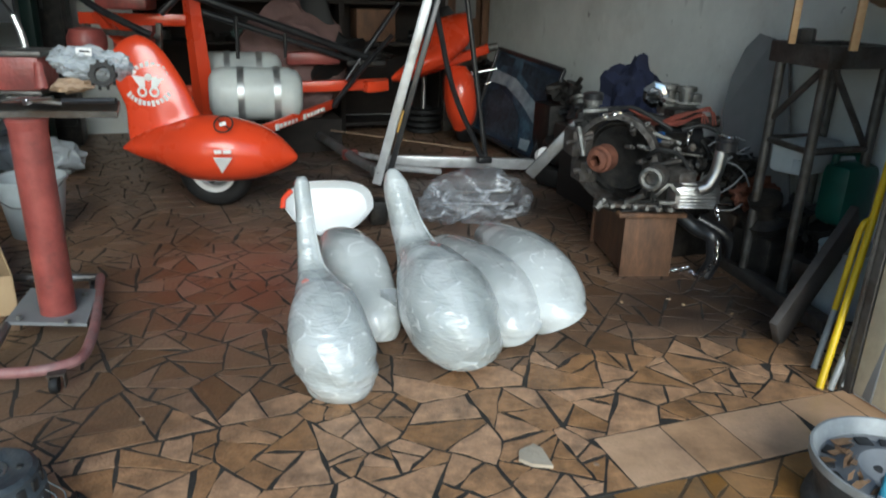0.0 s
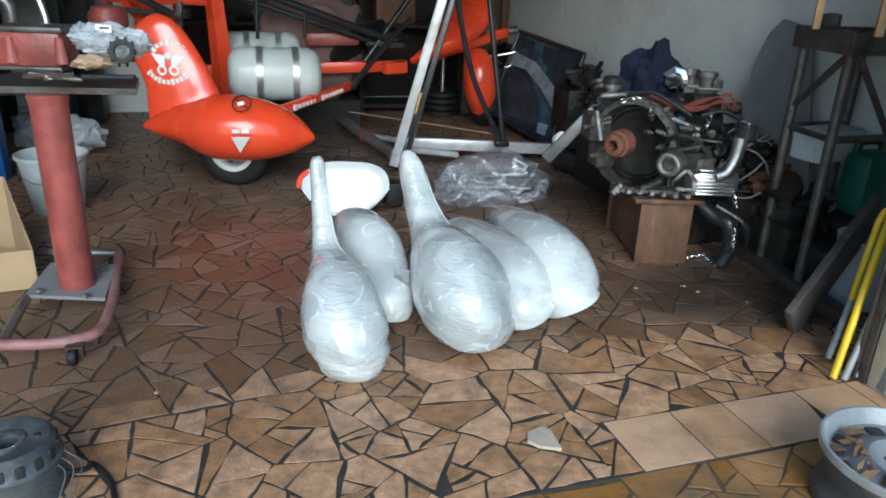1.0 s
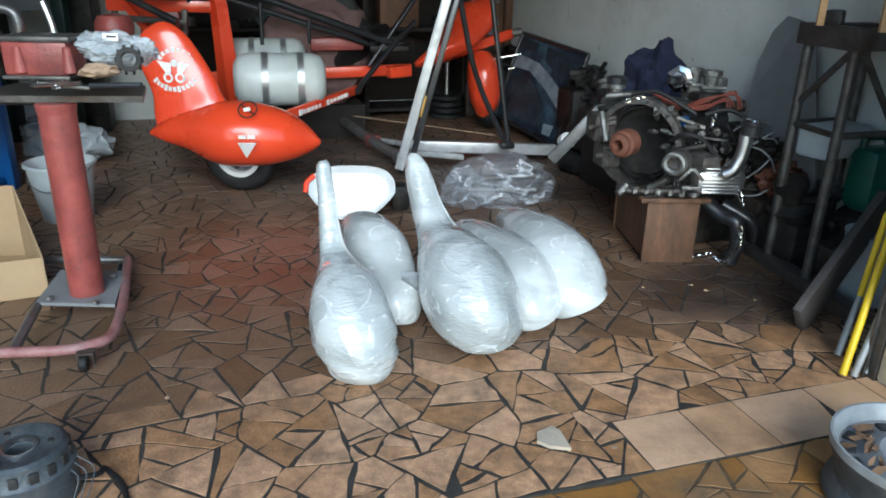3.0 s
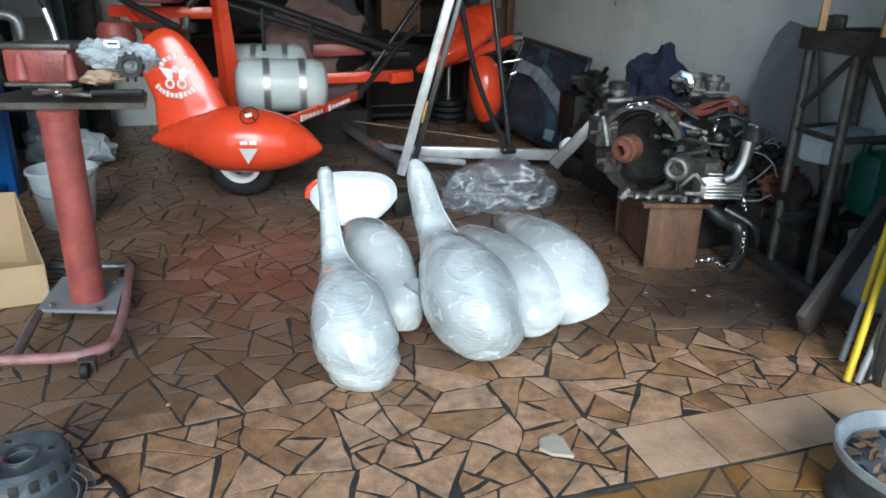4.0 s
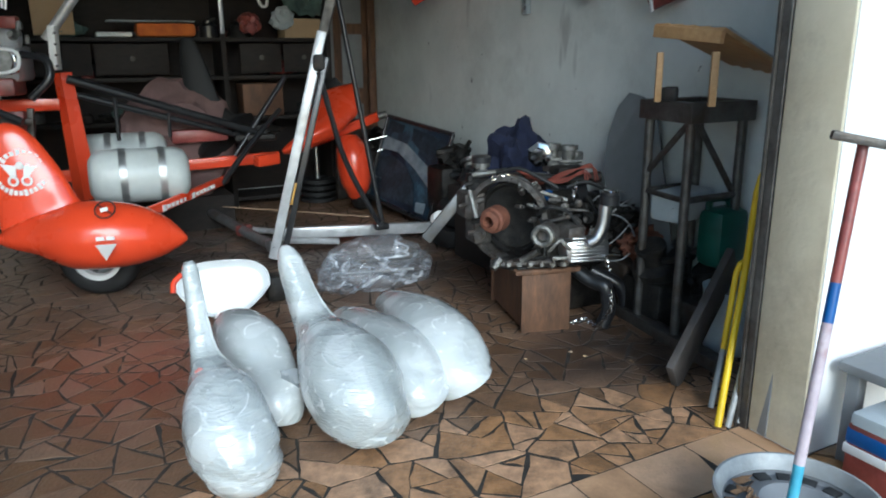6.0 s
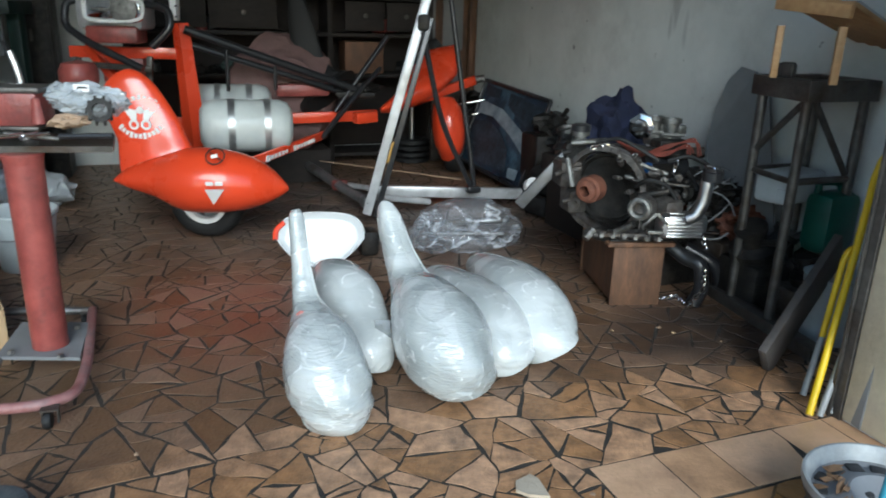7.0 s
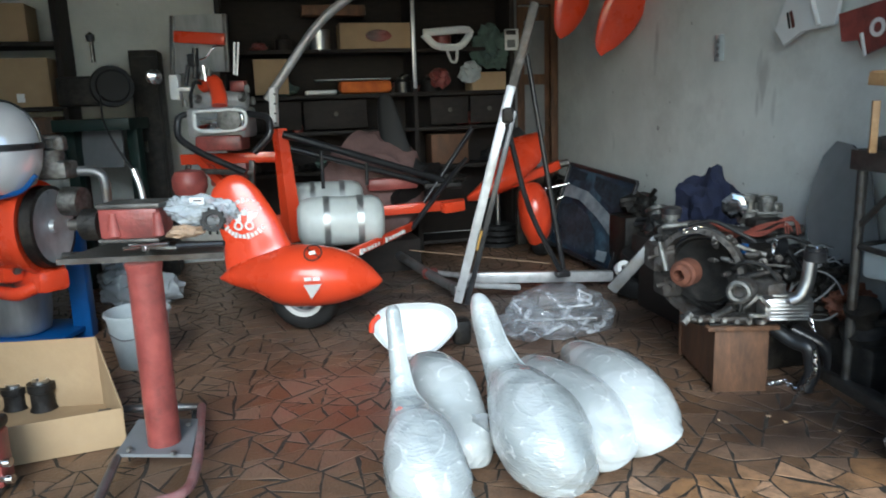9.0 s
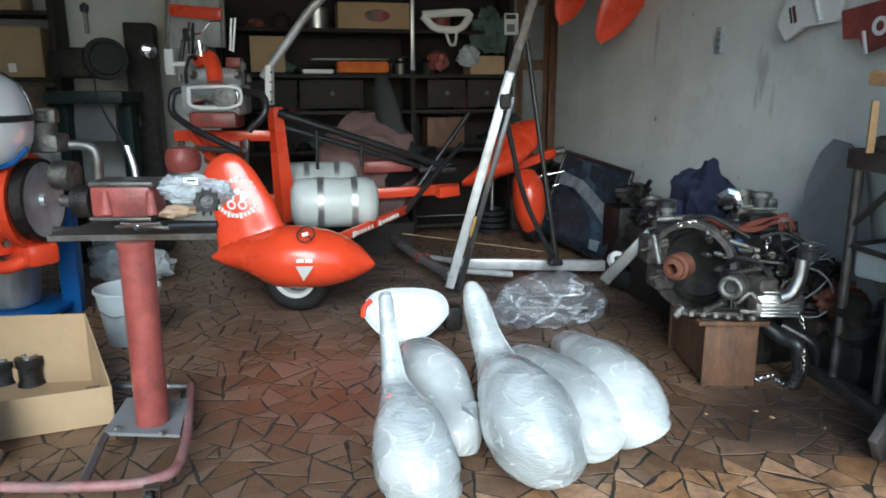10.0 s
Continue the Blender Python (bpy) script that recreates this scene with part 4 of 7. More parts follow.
part("exhaust", tube(B(), [(-1.753, 4.500, 1.220), (-1.597, 4.450, 1.199), (-1.579, 4.420, 1.090), (-1.695, 4.400, 0.979)], 0.022, 10), "black", gyro, "black exhaust pipe")
part("frame_tube", beam(B(), (-2.218, 4.700, 0.958), (-1.870, 4.600, 0.600), 0.05, 0.05), "red", gyro)
part("frame_tube", beam(B(), (-2.099, 4.650, 0.951), (-1.843, 4.600, 0.714), 0.035, 0.05), "red", gyro)
part("cross_member", beam(B(), (-2.320, 4.700, 0.927), (-1.670, 4.750, 0.927), 0.06, 0.07), "red", gyro)
part("gearbox", box(B(), (-2.011, 4.800, 0.837), (0.26, 0.2, 0.2), 5, 0.02), "redold", gyro)
ign = B()
box(ign, (-2.261, 4.600, 1.405), (0.06, 0.06, 0.16), 5, 0.006)
box(ign, (-2.201, 4.600, 1.391), (0.1, 0.05, 0.03), 5, 0.006)
part("mount", ign, "white", gyro)
cb = B()
tube(cb, [(-2.081, 4.550, 1.644), (-2.098, 4.550, 1.452)], 0.02, 10)
box(cb, (-2.103, 4.550, 1.569), (0.06, 0.06, 0.08), 0, 0.01)
tube(cb, [(-2.138, 4.550, 1.542), (-2.168, 4.550, 1.410)], 0.014, 8)
part("coil", cb, "black", gyro)
part("rod", tube(B(), [(-2.040, 4.500, 1.566), (-1.991, 4.500, 1.579), (-1.935, 4.500, 1.646), (-1.869, 4.500, 1.645)], 0.006, 8), "chrome", gyro)
part("rod", tube(B(), [(-2.017, 4.500, 1.531), (-2.010, 4.500, 1.436)], 0.01, 8), "chrome", gyro)
# radiator frame with a red band above the engine
rf = B()
for a, b in (((-2.424, 5.000, 1.906), (-2.477, 5.000, 1.418)), ((-2.047, 5.000, 1.901), (-2.059, 5.000, 1.511))):
    beam(rf, a, b, 0.03, 0.03)
part("radiator_frame", rf, "greysteel", gyro)
part("radiator", sheet(B(), [(-2.425, 5.020, 1.909), (-2.055, 5.020, 1.904), (-2.075, 5.020, 1.515), (-2.461, 5.020, 1.518)], 0.03), "galv", gyro)
part("band", beam(B(), (-2.414, 4.970, 1.763), (-2.047, 4.970, 1.729), 0.02, 0.08), "red", gyro)
tt = B()
tube(tt, [(-1.876, 4.700, 1.682), (-1.898, 4.700, 1.478)], 0.009, 8)
tube(tt, [(-1.850, 4.700, 1.682), (-1.880, 4.700, 1.471)], 0.009, 8)
part("pipe_pair", tt, "alu", gyro)
part("bracket", box(B(), (-1.873, 4.700, 1.399), (0.1, 0.08, 0.07), 5, 0.01), "redold", gyro)
# black frame tubes towards the seat
ft = [((-1.598, 4.700, 1.079), (-0.524, 5.200, 0.673), 0.026), ((-1.569, 4.750, 0.980), (-0.607, 5.200, 0.647), 0.02), ((-1.371, 4.800, 0.955), (-1.374, 4.800, 0.695), 0.012), ((-1.094, 4.950, 0.853), (-1.099, 4.950, 0.696), 0.012), ((-0.368, 5.300, 1.057), (-0.720, 5.100, 0.544), 0.018)]
for a, b, r in ft:
    part("frame_tube", tube(B(), [a, b], r), "black", gyro)
# seat
part("seat", loft(B(), [(-0.788, 5.300, 0.642, 0.274), (-0.871, 5.350, 0.695, 0.191), (-0.937, 5.400, 0.843, 0.120), (-0.995, 5.420, 1.094, 0.093), (-1.028, 5.430, 1.280, 0.059), (-1.035, 5.430, 1.333, 0.017)], 16, 0.35, (1, 0, 0), 2.6, sub=4), "rubber", gyro, "black moulded seat with a tall backrest")
sp = B()
blob(sp, (-0.612, 5.250, 0.699), (0.2, 0.1, 0.05), 0.3, 6, 3)
box(sp, (-0.587, 5.200, 0.656), (0.28, 0.12, 0.05), 10, 0.02)
part("undertray", sp, "grime", gyro)
part("keel_block", beam(B(), (-1.130, 5.100, 0.679), (-0.773, 5.200, 0.687), 0.1, 0.09, (0, 0, 1), 0.02), "redold", gyro)
# nose fairing and nose wheel
part("nose_fairing", loft(B(), [(-0.419, 5.350, 0.529, 0.030), (-0.294, 5.400, 0.584, 0.115), (-0.161, 5.500, 0.668, 0.173), (-0.043, 5.600, 0.797, 0.188), (0.050, 5.650, 0.907, 0.144), (0.119, 5.700, 0.982, 0.040)], 24, 0.55, (1, 0, 0.6), 2.0, sub=5), "red", gyro)
part("nose_inner", loft(B(), [(-0.222, 5.750, 0.766, 0.054), (-0.081, 5.800, 0.888, 0.122), (0.029, 5.800, 0.977, 0.090)], 16, 0.4, (1, 0, 0.6), sub=3), "rubber", gyro)
part("fork_arm", beam(B(), (-0.342, 5.500, 0.527), (0.303, 5.800, 0.738), 0.06, 0.075, (0, 0, 1), 0.02), "red", gyro)
part("fork_end", lathe(B(), [(0, -0.02), (0.03, -0.02), (0.03, 0.05), (0, 0.05)], 14, axis((0.313, 5.750, 0.743), (0.357, 5.750, 0.752))), "cast", gyro)
part("nose_pant", loft(B(), [(0.067, 5.700, 0.586, 0.067), (0.069, 5.680, 0.516, 0.112), (0.089, 5.660, 0.385, 0.130), (0.102, 5.660, 0.226, 0.112), (0.087, 5.660, 0.120, 0.050)], 20, 1.5, (1, 0, 0.0), 2.4, sub=4), "red", gyro)
bars(gyro, [((0.120, 5.500, 0.410), (0.162, 5.500, 0.428), 0.06)], "deco", 0.004)
nw = Vector((0.150, 5.750, 0.196))
wheel(gyro, nw, (0.95, -0.3, 0), 0.19, 0.11, 0.1, "cast")
part("axle_stay", tube(B(), [(0.170, 5.700, 0.551), (0.390, 5.700, 0.597)], 0.012), "chrome", gyro)
part("handle", tube(B(), [(0.275, 5.700, 0.471), (0.371, 5.700, 0.508), (0.380, 5.700, 0.606)], 0.01), "chrome", gyro)

# ---- aluminium frame lying on the floor with its raised mast ----
fr = thing("trike_frame", (-0.408, 4.299, 0.000), "bare aluminium frame on the floor with a raised mast", "frame")
part("mast", beam(B(), (-0.416, 4.220, 0.048), (-0.070, 4.300, 1.329), 0.055, 0.085, (0, 1, 0), 0.006), "silver", fr)
part("mast_edge", beam(B(), (-0.359, 4.210, 0.038), (-0.051, 4.270, 1.188), 0.034, 0.09, (0, 1, 0), 0.004), "black", fr)
part("mast_top", beam(B(), (-0.064, 4.320, 1.323), (0.072, 4.340, 1.792), 0.055, 0.09, (0, 1, 0), 0.006), "steel", fr, "dark upper mast tube")
bars(fr, [((-0.257, 4.170, 0.497), (-0.290, 4.170, 0.373), 0.014)], "gold", 0.01)
part("hinge", box(B(), (-0.093, 4.250, 1.163), (0.07, 0.08, 0.09), 0, 0.02), "grime", fr)
part("brace", tube(B(), [(-0.099, 4.250, 1.114), (0.019, 4.350, 0.587), (0.236, 4.500, 0.142)], 0.016), "black", fr)
part("brace", tube(B(), [(0.025, 4.600, 1.528), (0.248, 4.520, 0.145)], 0.016), "black", fr)
part("brace_shoe", box(B(), (0.234, 4.480, 0.155), (0.09, 0.07, 0.04), 20, 0.01), "black", fr)
part("long_tube", beam(B(), (-0.407, 4.550, 0.116), (0.579, 4.720, 0.079), 0.05, 0.07, (0, 0, 1), 0.008), "silver", fr)
part("thin_tube", tube(B(), [(-0.408, 4.300, 0.135), (-0.040, 4.500, 0.061)], 0.02), "silver", fr)
part("side_tube", tube(B(), [(-0.968, 5.300, 0.122), (-0.584, 4.600, 0.100), (-0.387, 4.300, 0.084)], 0.034), "greysteel", fr)
part("rear_tube", tube(B(), [(-0.746, 5.100, 0.032), (-0.329, 4.750, 0.068)], 0.02), "silver", fr)
part("joint", box(B(), (-0.426, 4.300, 0.102), (0.07, 0.09, 0.08), 30, 0.02), "greysteel", fr)
part("joint", box(B(), (-0.968, 5.300, 0.104), (0.12, 0.08, 0.08), 30, 0.02), "grime", fr)
part("joint", box(B(), (-0.648, 4.750, 0.101), (0.1, 0.06, 0.07), 40, 0.015), "redold", fr)
part("cable", tube(B(), [(-0.924, 5.300, 0.158), (-0.224, 5.000, 0.149), (0.178, 5.000, 0.103)], 0.004, 6), "tan", fr)
# dark foot at the mast base behind the fairings
part("mast_foot", box(B(), (-0.349, 3.584, 0.070), (0.1, 0.12, 0.14), 15, 0.03), "grime", fr)
# ---- wooden box with the flat-four engine ----
stool = thing("wooden_box", gar(*(1.80, 2.66)), "worn plywood box used as an engine stand", "box")
TB = 0.275
FL, FR, BL = Vector((0.772, 2.946, 0.000)), Vector((0.995, 2.984, 0.000)), Vector((0.732, 3.405, 0.000))
BR = BL + (FR - FL)
dv = (BL - FL).normalized()
ang = math.degrees(math.atan2((FR - FL).y, (FR - FL).x))
mid_f, mid_b = (FL + FR) / 2, (BL + BR) / 2
wd = (FR - FL).length
part("end_panel", beam(B(), mid_f, mid_f + Vector((0, 0, TB)), wd, 0.02, dv, 0.002), "ply", stool)
part("end_panel", beam(B(), mid_b, mid_b + Vector((0, 0, TB)), wd, 0.02, dv, 0.002), "ply", stool)
cc = (mid_f + mid_b) / 2
dl = (mid_b - mid_f).length
m = Matrix((dv.cross(Vector((0, 0, 1))), dv, Vector((0, 0, 1)))).transposed().to_4x4()
m.translation = cc + Vector((0, 0, TB + 0.01))
part("top_board", box(B(), None, (wd + 0.07, dl + 0.06, 0.02), 0, 0.003, m), "ply", stool)
m2 = m.copy()
m2.translation = cc + Vector((0, 0, TB / 2 + 0.008))
part("side_panel", box(B(), None, (wd - 0.012, dl - 0.024, TB - 0.018), 0, 0.003, m2), "ply", stool, "", False)
m3 = m.copy()
m3.translation = cc + Vector((0, 0, TB + 0.0255))
solo("rubber_mat", box(B(), None, (wd + 0.05, dl + 0.03, 0.01), 0, 0.003, m3), "rubber", "black rubber mat on the wooden box", "mat")

en = thing("flat_four_engine", cc + Vector((0, 0, TB + 0.031)), "oily flat-four car engine resting on a wooden box", "engine")


def ringplate(bm, c, d, prof, n=36):
    return lathe(bm, prof, n, axis(c, Vector(c) + Vector(d)))


FWD = Vector((-0.62, -0.78, -0.02))
fc = (0.738, 3.100, 0.486)
part("bell_housing", ringplate(B(), fc, FWD, [(0.17, -0.05), (0.185, -0.05), (0.2, -0.02), (0.2, 0.015), (0.176, 0.02), (0.172, -0.06)], 44), "dull", en)
part("flywheel", ringplate(B(), fc, FWD, [(0, -0.06), (0.09, -0.06), (0.11, -0.05), (0.14, -0.048), (0.15, -0.03), (0.16, -0.03), (0.168, -0.06), (0, -0.09)], 44), "grime", en)
hb = (0.645, 3.000, 0.506)
part("hub", ringplate(B(), hb, FWD, [(0.058, -0.06), (0.056, 0.0), (0.046, 0.006), (0.044, 0.026), (0.024, 0.034), (0.022, -0.03), (0, -0.03)], 30), "rust", en, "rusty drive hub")
ck = B()
box(ck, (0.922, 3.300, 0.429), (0.3, 0.34, 0.3), 38, 0.05)
box(ck, (0.942, 3.120, 0.319), (0.36, 0.24, 0.06), 15, 0.02)
part("crankcase", ck, "grime", en)
for k in range(7):
    a = Vector((0.856, 3.000, 0.392)).lerp(Vector((0.958, 3.020, 0.434)), k / 6)
    part("cylinder_fin", box(B(), a + Vector((0, 0.08, 0.02)), (0.012, 0.2, 0.17), 15, 0.004), "cast", en)
hd = B()
box(hd, (0.956, 3.000, 0.410), (0.1, 0.24, 0.17), 20, 0.03)
tube(hd, [(0.871, 2.900, 0.466), (0.832, 2.840, 0.471)], 0.05, 16)
part("cylinder_head", hd, "dull", en)
part("exhaust_port", ringplate(B(), (0.820, 2.820, 0.473), (-0.5, -0.85, 0), [(0.046, -0.03), (0.047, 0.004), (0.036, 0.008), (0.026, 0.004), (0.024, -0.03), (0, -0.03)], 20), "cast", en)
pv = B()
box(pv, (1.027, 2.900, 0.391), (0.21, 0.1, 0.105), 8, 0.03)
cover = part("valve_cover", pv, "alu", en, "ribbed aluminium valve cover")
for k in range(8):
    a = Vector((0.956, 2.845, 0.451)).lerp(Vector((0.953, 2.845, 0.352)), k / 7)
    b = Vector((1.104, 2.860, 0.447)).lerp(Vector((1.111, 2.860, 0.349)), k / 7)
    part("fin", beam(B(), a, b, 0.012, 0.0065, (0, 0, 1), 0.002), "alu", cover)
part("oil_filler_pipe", tube(B(), [(1.029, 2.840, 0.432), (1.058, 2.830, 0.449), (1.083, 2.830, 0.509), (1.089, 2.830, 0.604)], 0.026, 14), "alu", en)
oc = (1.105, 2.830, 0.622)
part("filler_cap", lathe(B(), [(0.03, -0.03), (0.042, -0.026), (0.042, 0.01), (0.038, 0.014), (0.038, 0.026), (0.03, 0.03), (0, 0.03)], 22, pose(*oc)), "black", en, "black filler cap with a shiny top")
part("cap_top", lathe(B(), [(0, 0.036), (0.03, 0.034), (0.034, 0.028)], 22, pose(*oc)), "chrome", en)
oc2 = (0.664, 3.350, 0.713)
part("breather", lathe(B(), [(0.028, -0.1), (0.028, -0.03), (0.042, -0.026), (0.042, 0.02), (0, 0.024)], 18, pose(*oc2)), "cast", en)
part("breather_cap", lathe(B(), [(0.046, -0.005), (0.046, 0.022), (0.03, 0.03), (0, 0.03)], 18, pose(*oc2)), "black", en)
part("generator", tube(B(), [(0.942, 3.300, 0.559), (1.161, 3.350, 0.549)], 0.055, 18), "black", en, "black cylindrical generator")
cps = B()
lathe(cps, [(0, -0.06), (0.05, -0.06), (0.05, -0.01), (0.062, 0), (0.062, 0.03), (0.04, 0.035), (0.036, 0.06), (0, 0.06)], 7, axis((0.979, 3.450, 0.724), (0.863, 3.250, 0.723)))
part("headlamp_cup", cps, "chrome", en, "crinkled shiny metal cup")
for c in ((1.050, 3.500, 0.724), (1.119, 3.450, 0.720)):
    cbm = B()
    lathe(cbm, [(0.045, -0.09), (0.05, -0.04), (0.03, -0.035), (0.034, 0.02), (0.045, 0.024), (0.045, 0.045), (0.03, 0.045), (0.026, 0)], 16, pose(*c))
    box(cbm, Vector(c) + Vector((0.045, 0, -0.01)), (0.05, 0.04, 0.05), 20, 0.01)
    tube(cbm, [Vector(c) + Vector((-0.05, -0.02, -0.03)), Vector(c) + Vector((0.06, -0.03, -0.03))], 0.008, 8)
    part("carburettor", cbm, "cast", en, "dull cast carburettor")
ma = B()
tube(ma, [(0.856, 3.300, 0.646), (1.060, 3.300, 0.614), (1.232, 3.300, 0.632)], 0.026, 12)
box(ma, (1.097, 3.400, 0.650), (0.16, 0.09, 0.05), 20, 0.015)
part("intake_manifold", ma, "grime", en)
rng = random.Random(4)
for k in range(6):
    p, q = Vector((0.789, 3.200, 0.694)), Vector((1.175, 3.200, 0.691))
    pts = [p + Vector((0.01 * k, 0, -0.005 * k)), p.lerp(q, 0.3) + Vector((0, 0.02 * k, -0.05 - 0.012 * k)), p.lerp(q, 0.6) + Vector((0, 0.01, -0.075 + 0.012 * k)), p.lerp(q, 0.85) + Vector((0.01 * k, 0, 0.0 + rng.uniform(-0.02, 0.03))), q + Vector((0.012 * k - 0.05, 0, rng.uniform(-0.08, 0.0)))]
    part("ignition_lead", tube(B(), pts, 0.0042, 6), "wire", en, "dull red ignition lead")
part("coil_band", lathe(B(), [(0.012, -0.022), (0.018, -0.018), (0.018, 0.018), (0.012, 0.022), (0, 0.022)], 16, pose(*(0.920, 3.100, 0.590))), "blue", en, "small blue canister")
for (c, s) in (((0.595, 3.250, 0.533), (0.1, 0.14, 0.12)), ((0.624, 3.200, 0.416), (0.09, 0.12, 0.1)), ((0.768, 3.050, 0.307), (0.2, 0.1, 0.04)), ((1.009, 3.150, 0.499), (0.2, 0.1, 0.06)), ((0.832, 3.300, 0.632), (0.16, 0.12, 0.05)), ((1.091, 3.100, 0.493), (0.12, 0.1, 0.09)), ((0.633, 3.300, 0.614), (0.1, 0.06, 0.1))):
    b = B()
    box(b, c, s, rng.uniform(0, 50), 0.015)
    tube(b, [Vector(c) + Vector((-s[0] * 0.6, -s[1] * 0.4, 0)), Vector(c) + Vector((s[0] * 0.5, -s[1] * 0.6, s[2] * 0.3))], 0.013, 8)
    lathe(b, [(0, -0.02), (0.03, -0.02), (0.03, 0.02), (0.012, 0.022), (0.012, 0.035), (0, 0.035)], 10, axis(Vector(c) + Vector((0, -s[1] * 0.45, 0)), Vector(c) + Vector((-0.1, -s[1] - 0.2, 0.02))))
    part("bracket", b, rng.choice(("dull", "grime")), en)
for k in range(22):
    c = Vector((0.738, 3.100, 0.486))
    a = 2 * math.pi * k / 22
    fm = axis(c, c + FWD)
    p = fm @ Vector((0.19 * math.cos(a), 0.19 * math.sin(a), 0.012))
    part("bolt", lathe(B(), [(0, 0.01), (0.006, 0.01), (0.006, 0)], 6, axis(p, p + FWD)), "steel", en)
part("exhaust_pipe", tube(B(), [(1.028, 3.050, 0.266), (1.105, 3.000, 0.208), (1.157, 2.950, 0.202), (1.176, 2.950, 0.087), (1.145, 2.950, 0.013)], 0.032, 14), "black", en, "black bent exhaust pipe")
part("exhaust_pipe", tube(B(), [(1.152, 3.150, 0.213), (1.281, 3.100, 0.155), (1.314, 3.100, 0.063), (1.299, 3.100, -0.019)], 0.03, 14), "black", en, "black bent exhaust pipe")
for (x0, x1, r_, mt) in (((0.597, 3.200, 0.674), (0.742, 3.150, 0.696), 0.014, "cast"), ((0.565, 3.100, 0.622), (0.587, 3.050, 0.507), 0.012, "cast"), ((0.773, 3.050, 0.649), (0.977, 3.000, 0.583), 0.011, "cast"), ((0.832, 3.000, 0.555), (1.059, 2.950, 0.545), 0.006, "dull"), ((0.850, 2.950, 0.496), (0.966, 2.920, 0.530), 0.013, "grime"), ((0.658, 2.980, 0.311), (0.905, 2.900, 0.339), 0.012, "dull"), ((0.679, 2.980, 0.337), (0.643, 2.960, 0.301), 0.018, "cast"), ((0.767, 2.950, 0.336), (0.829, 2.900, 0.389), 0.015, "cast"), ((1.084, 2.900, 0.539), (1.059, 2.980, 0.602), 0.01, "grime"), ((1.115, 2.860, 0.368), (1.176, 2.860, 0.366), 0.005, "chrome")):
    part("linkage", tube(B(), [x0, x1], r_, 10), mt, en)
for k in range(26):
    p = Vector((0.794, 3.000, 0.577)).lerp(Vector((1.119, 2.950, 0.458)), rng.random()) + Vector((rng.uniform(-0.04, 0.04), rng.uniform(0, 0.05), rng.uniform(-0.07, 0.09)))
    d = Vector((rng.uniform(-1, 1), rng.uniform(-1, -0.2), rng.uniform(-0.4, 0.8)))
    r_ = rng.uniform(0.007, 0.018)
    part("fitting", lathe(B(), [(0, 0.02), (r_ * 0.6, 0.02), (r_ * 0.6, 0.008), (r_, 0.006), (r_, -0.008), (r_ * 0.7, -0.03), (0, -0.03)], 8, axis(p, p + d)), rng.choice(("cast", "grime", "dull", "steel")), en)
for pts in ([(0.684, 3.100, 0.697), (0.775, 3.050, 0.726), (0.860, 3.000, 0.682), (0.928, 2.980, 0.644)], [(0.973, 3.000, 0.641), (1.055, 3.000, 0.667), (1.147, 3.000, 0.631), (1.234, 3.050, 0.529)], [(0.841, 2.980, 0.531), (0.869, 2.920, 0.578), (0.953, 2.920, 0.557), (1.009, 2.920, 0.485)]):
    part("hose", tube(B(), pts, 0.009, 8), "rubber", en, "black rubber hose")
# sump edge with its bolts and lugs along the engine's underside
for k in range(7):
    c = Vector((0.665, 2.975, 0.318)).lerp(Vector((0.935, 2.89, 0.33)), k / 6)
    lug = box(B(), c + Vector((0, 0.015, 0)), (0.042, 0.05, 0.024 + 0.01 * (k % 2)), 18 + 9 * (k % 3), 0.007)
    part("sump_lug", lug, "dull", en)
    part("bolt", lathe(B(), [(0, 0.012), (0.008, 0.012), (0.008, 0.0), (0.012, 0.0), (0.012, -0.004)], 6, axis(c + Vector((0, -0.012, 0.0)), c + Vector((-0.2, -1, 0.1)))), "cast", en)
for a, b in (((0.86, 2.86, 0.40), (0.905, 2.85, 0.452)), ((0.905, 2.85, 0.452), (0.952, 2.853, 0.402)), ((0.872, 2.85, 0.37), (0.94, 2.845, 0.37))):
    part("head_web", beam(B(), a, b, 0.016, 0.028, (0, 1, 0), 0.004), "cast", en)
part("lift_arm", beam(B(), (0.395, 3.350, 0.344), (0.623, 3.300, 0.632), 0.03, 0.055, (0, 0, 1), 0.008), "greysteel", en, "grey steel lever arm")


def chain(parent, pts, r=0.012, wire=0.0028, step=0.019):
    pts = [Vector(p) for p in pts]
    k = 0
    for a, b in zip(pts, pts[1:]):
        n = max(1, int((b - a).length / step))
        for i in range(n):
            c = a.lerp(b, (i + 0.5) / n)
            d = (b - a).normalized()
            s = d.orthogonal().normalized()
            if k % 2:
                s = d.cross(s)
            ringp = [c + d * math.cos(t) * r * 1.25 + s * math.sin(t) * r * 0.75 for t in (2 * math.pi * j / 8 for j in range(9))]
            bm = B()
            tube(bm, ringp, wire, 5, False)
            part("link", bm, "chrome", parent)
            k += 1


ch = thing("chain", (1.124, 2.953, 0.000), "bright steel chain hanging over the exhaust pipe", "chain")
chain(ch, [(1.156, 2.900, 0.201), (1.165, 2.900, 0.106), (1.111, 2.930, 0.004)])
chain(ch, [(1.118, 2.954, 0.010), (1.101, 3.059, 0.010), (1.005, 3.008, 0.010)])
ch2 = thing("chain", (1.032, 3.050, 0.551), "steel chain slung round the engine", "chain")
chain(ch2, [(1.016, 3.000, 0.659), (1.003, 3.000, 0.596), (0.999, 3.000, 0.560)])
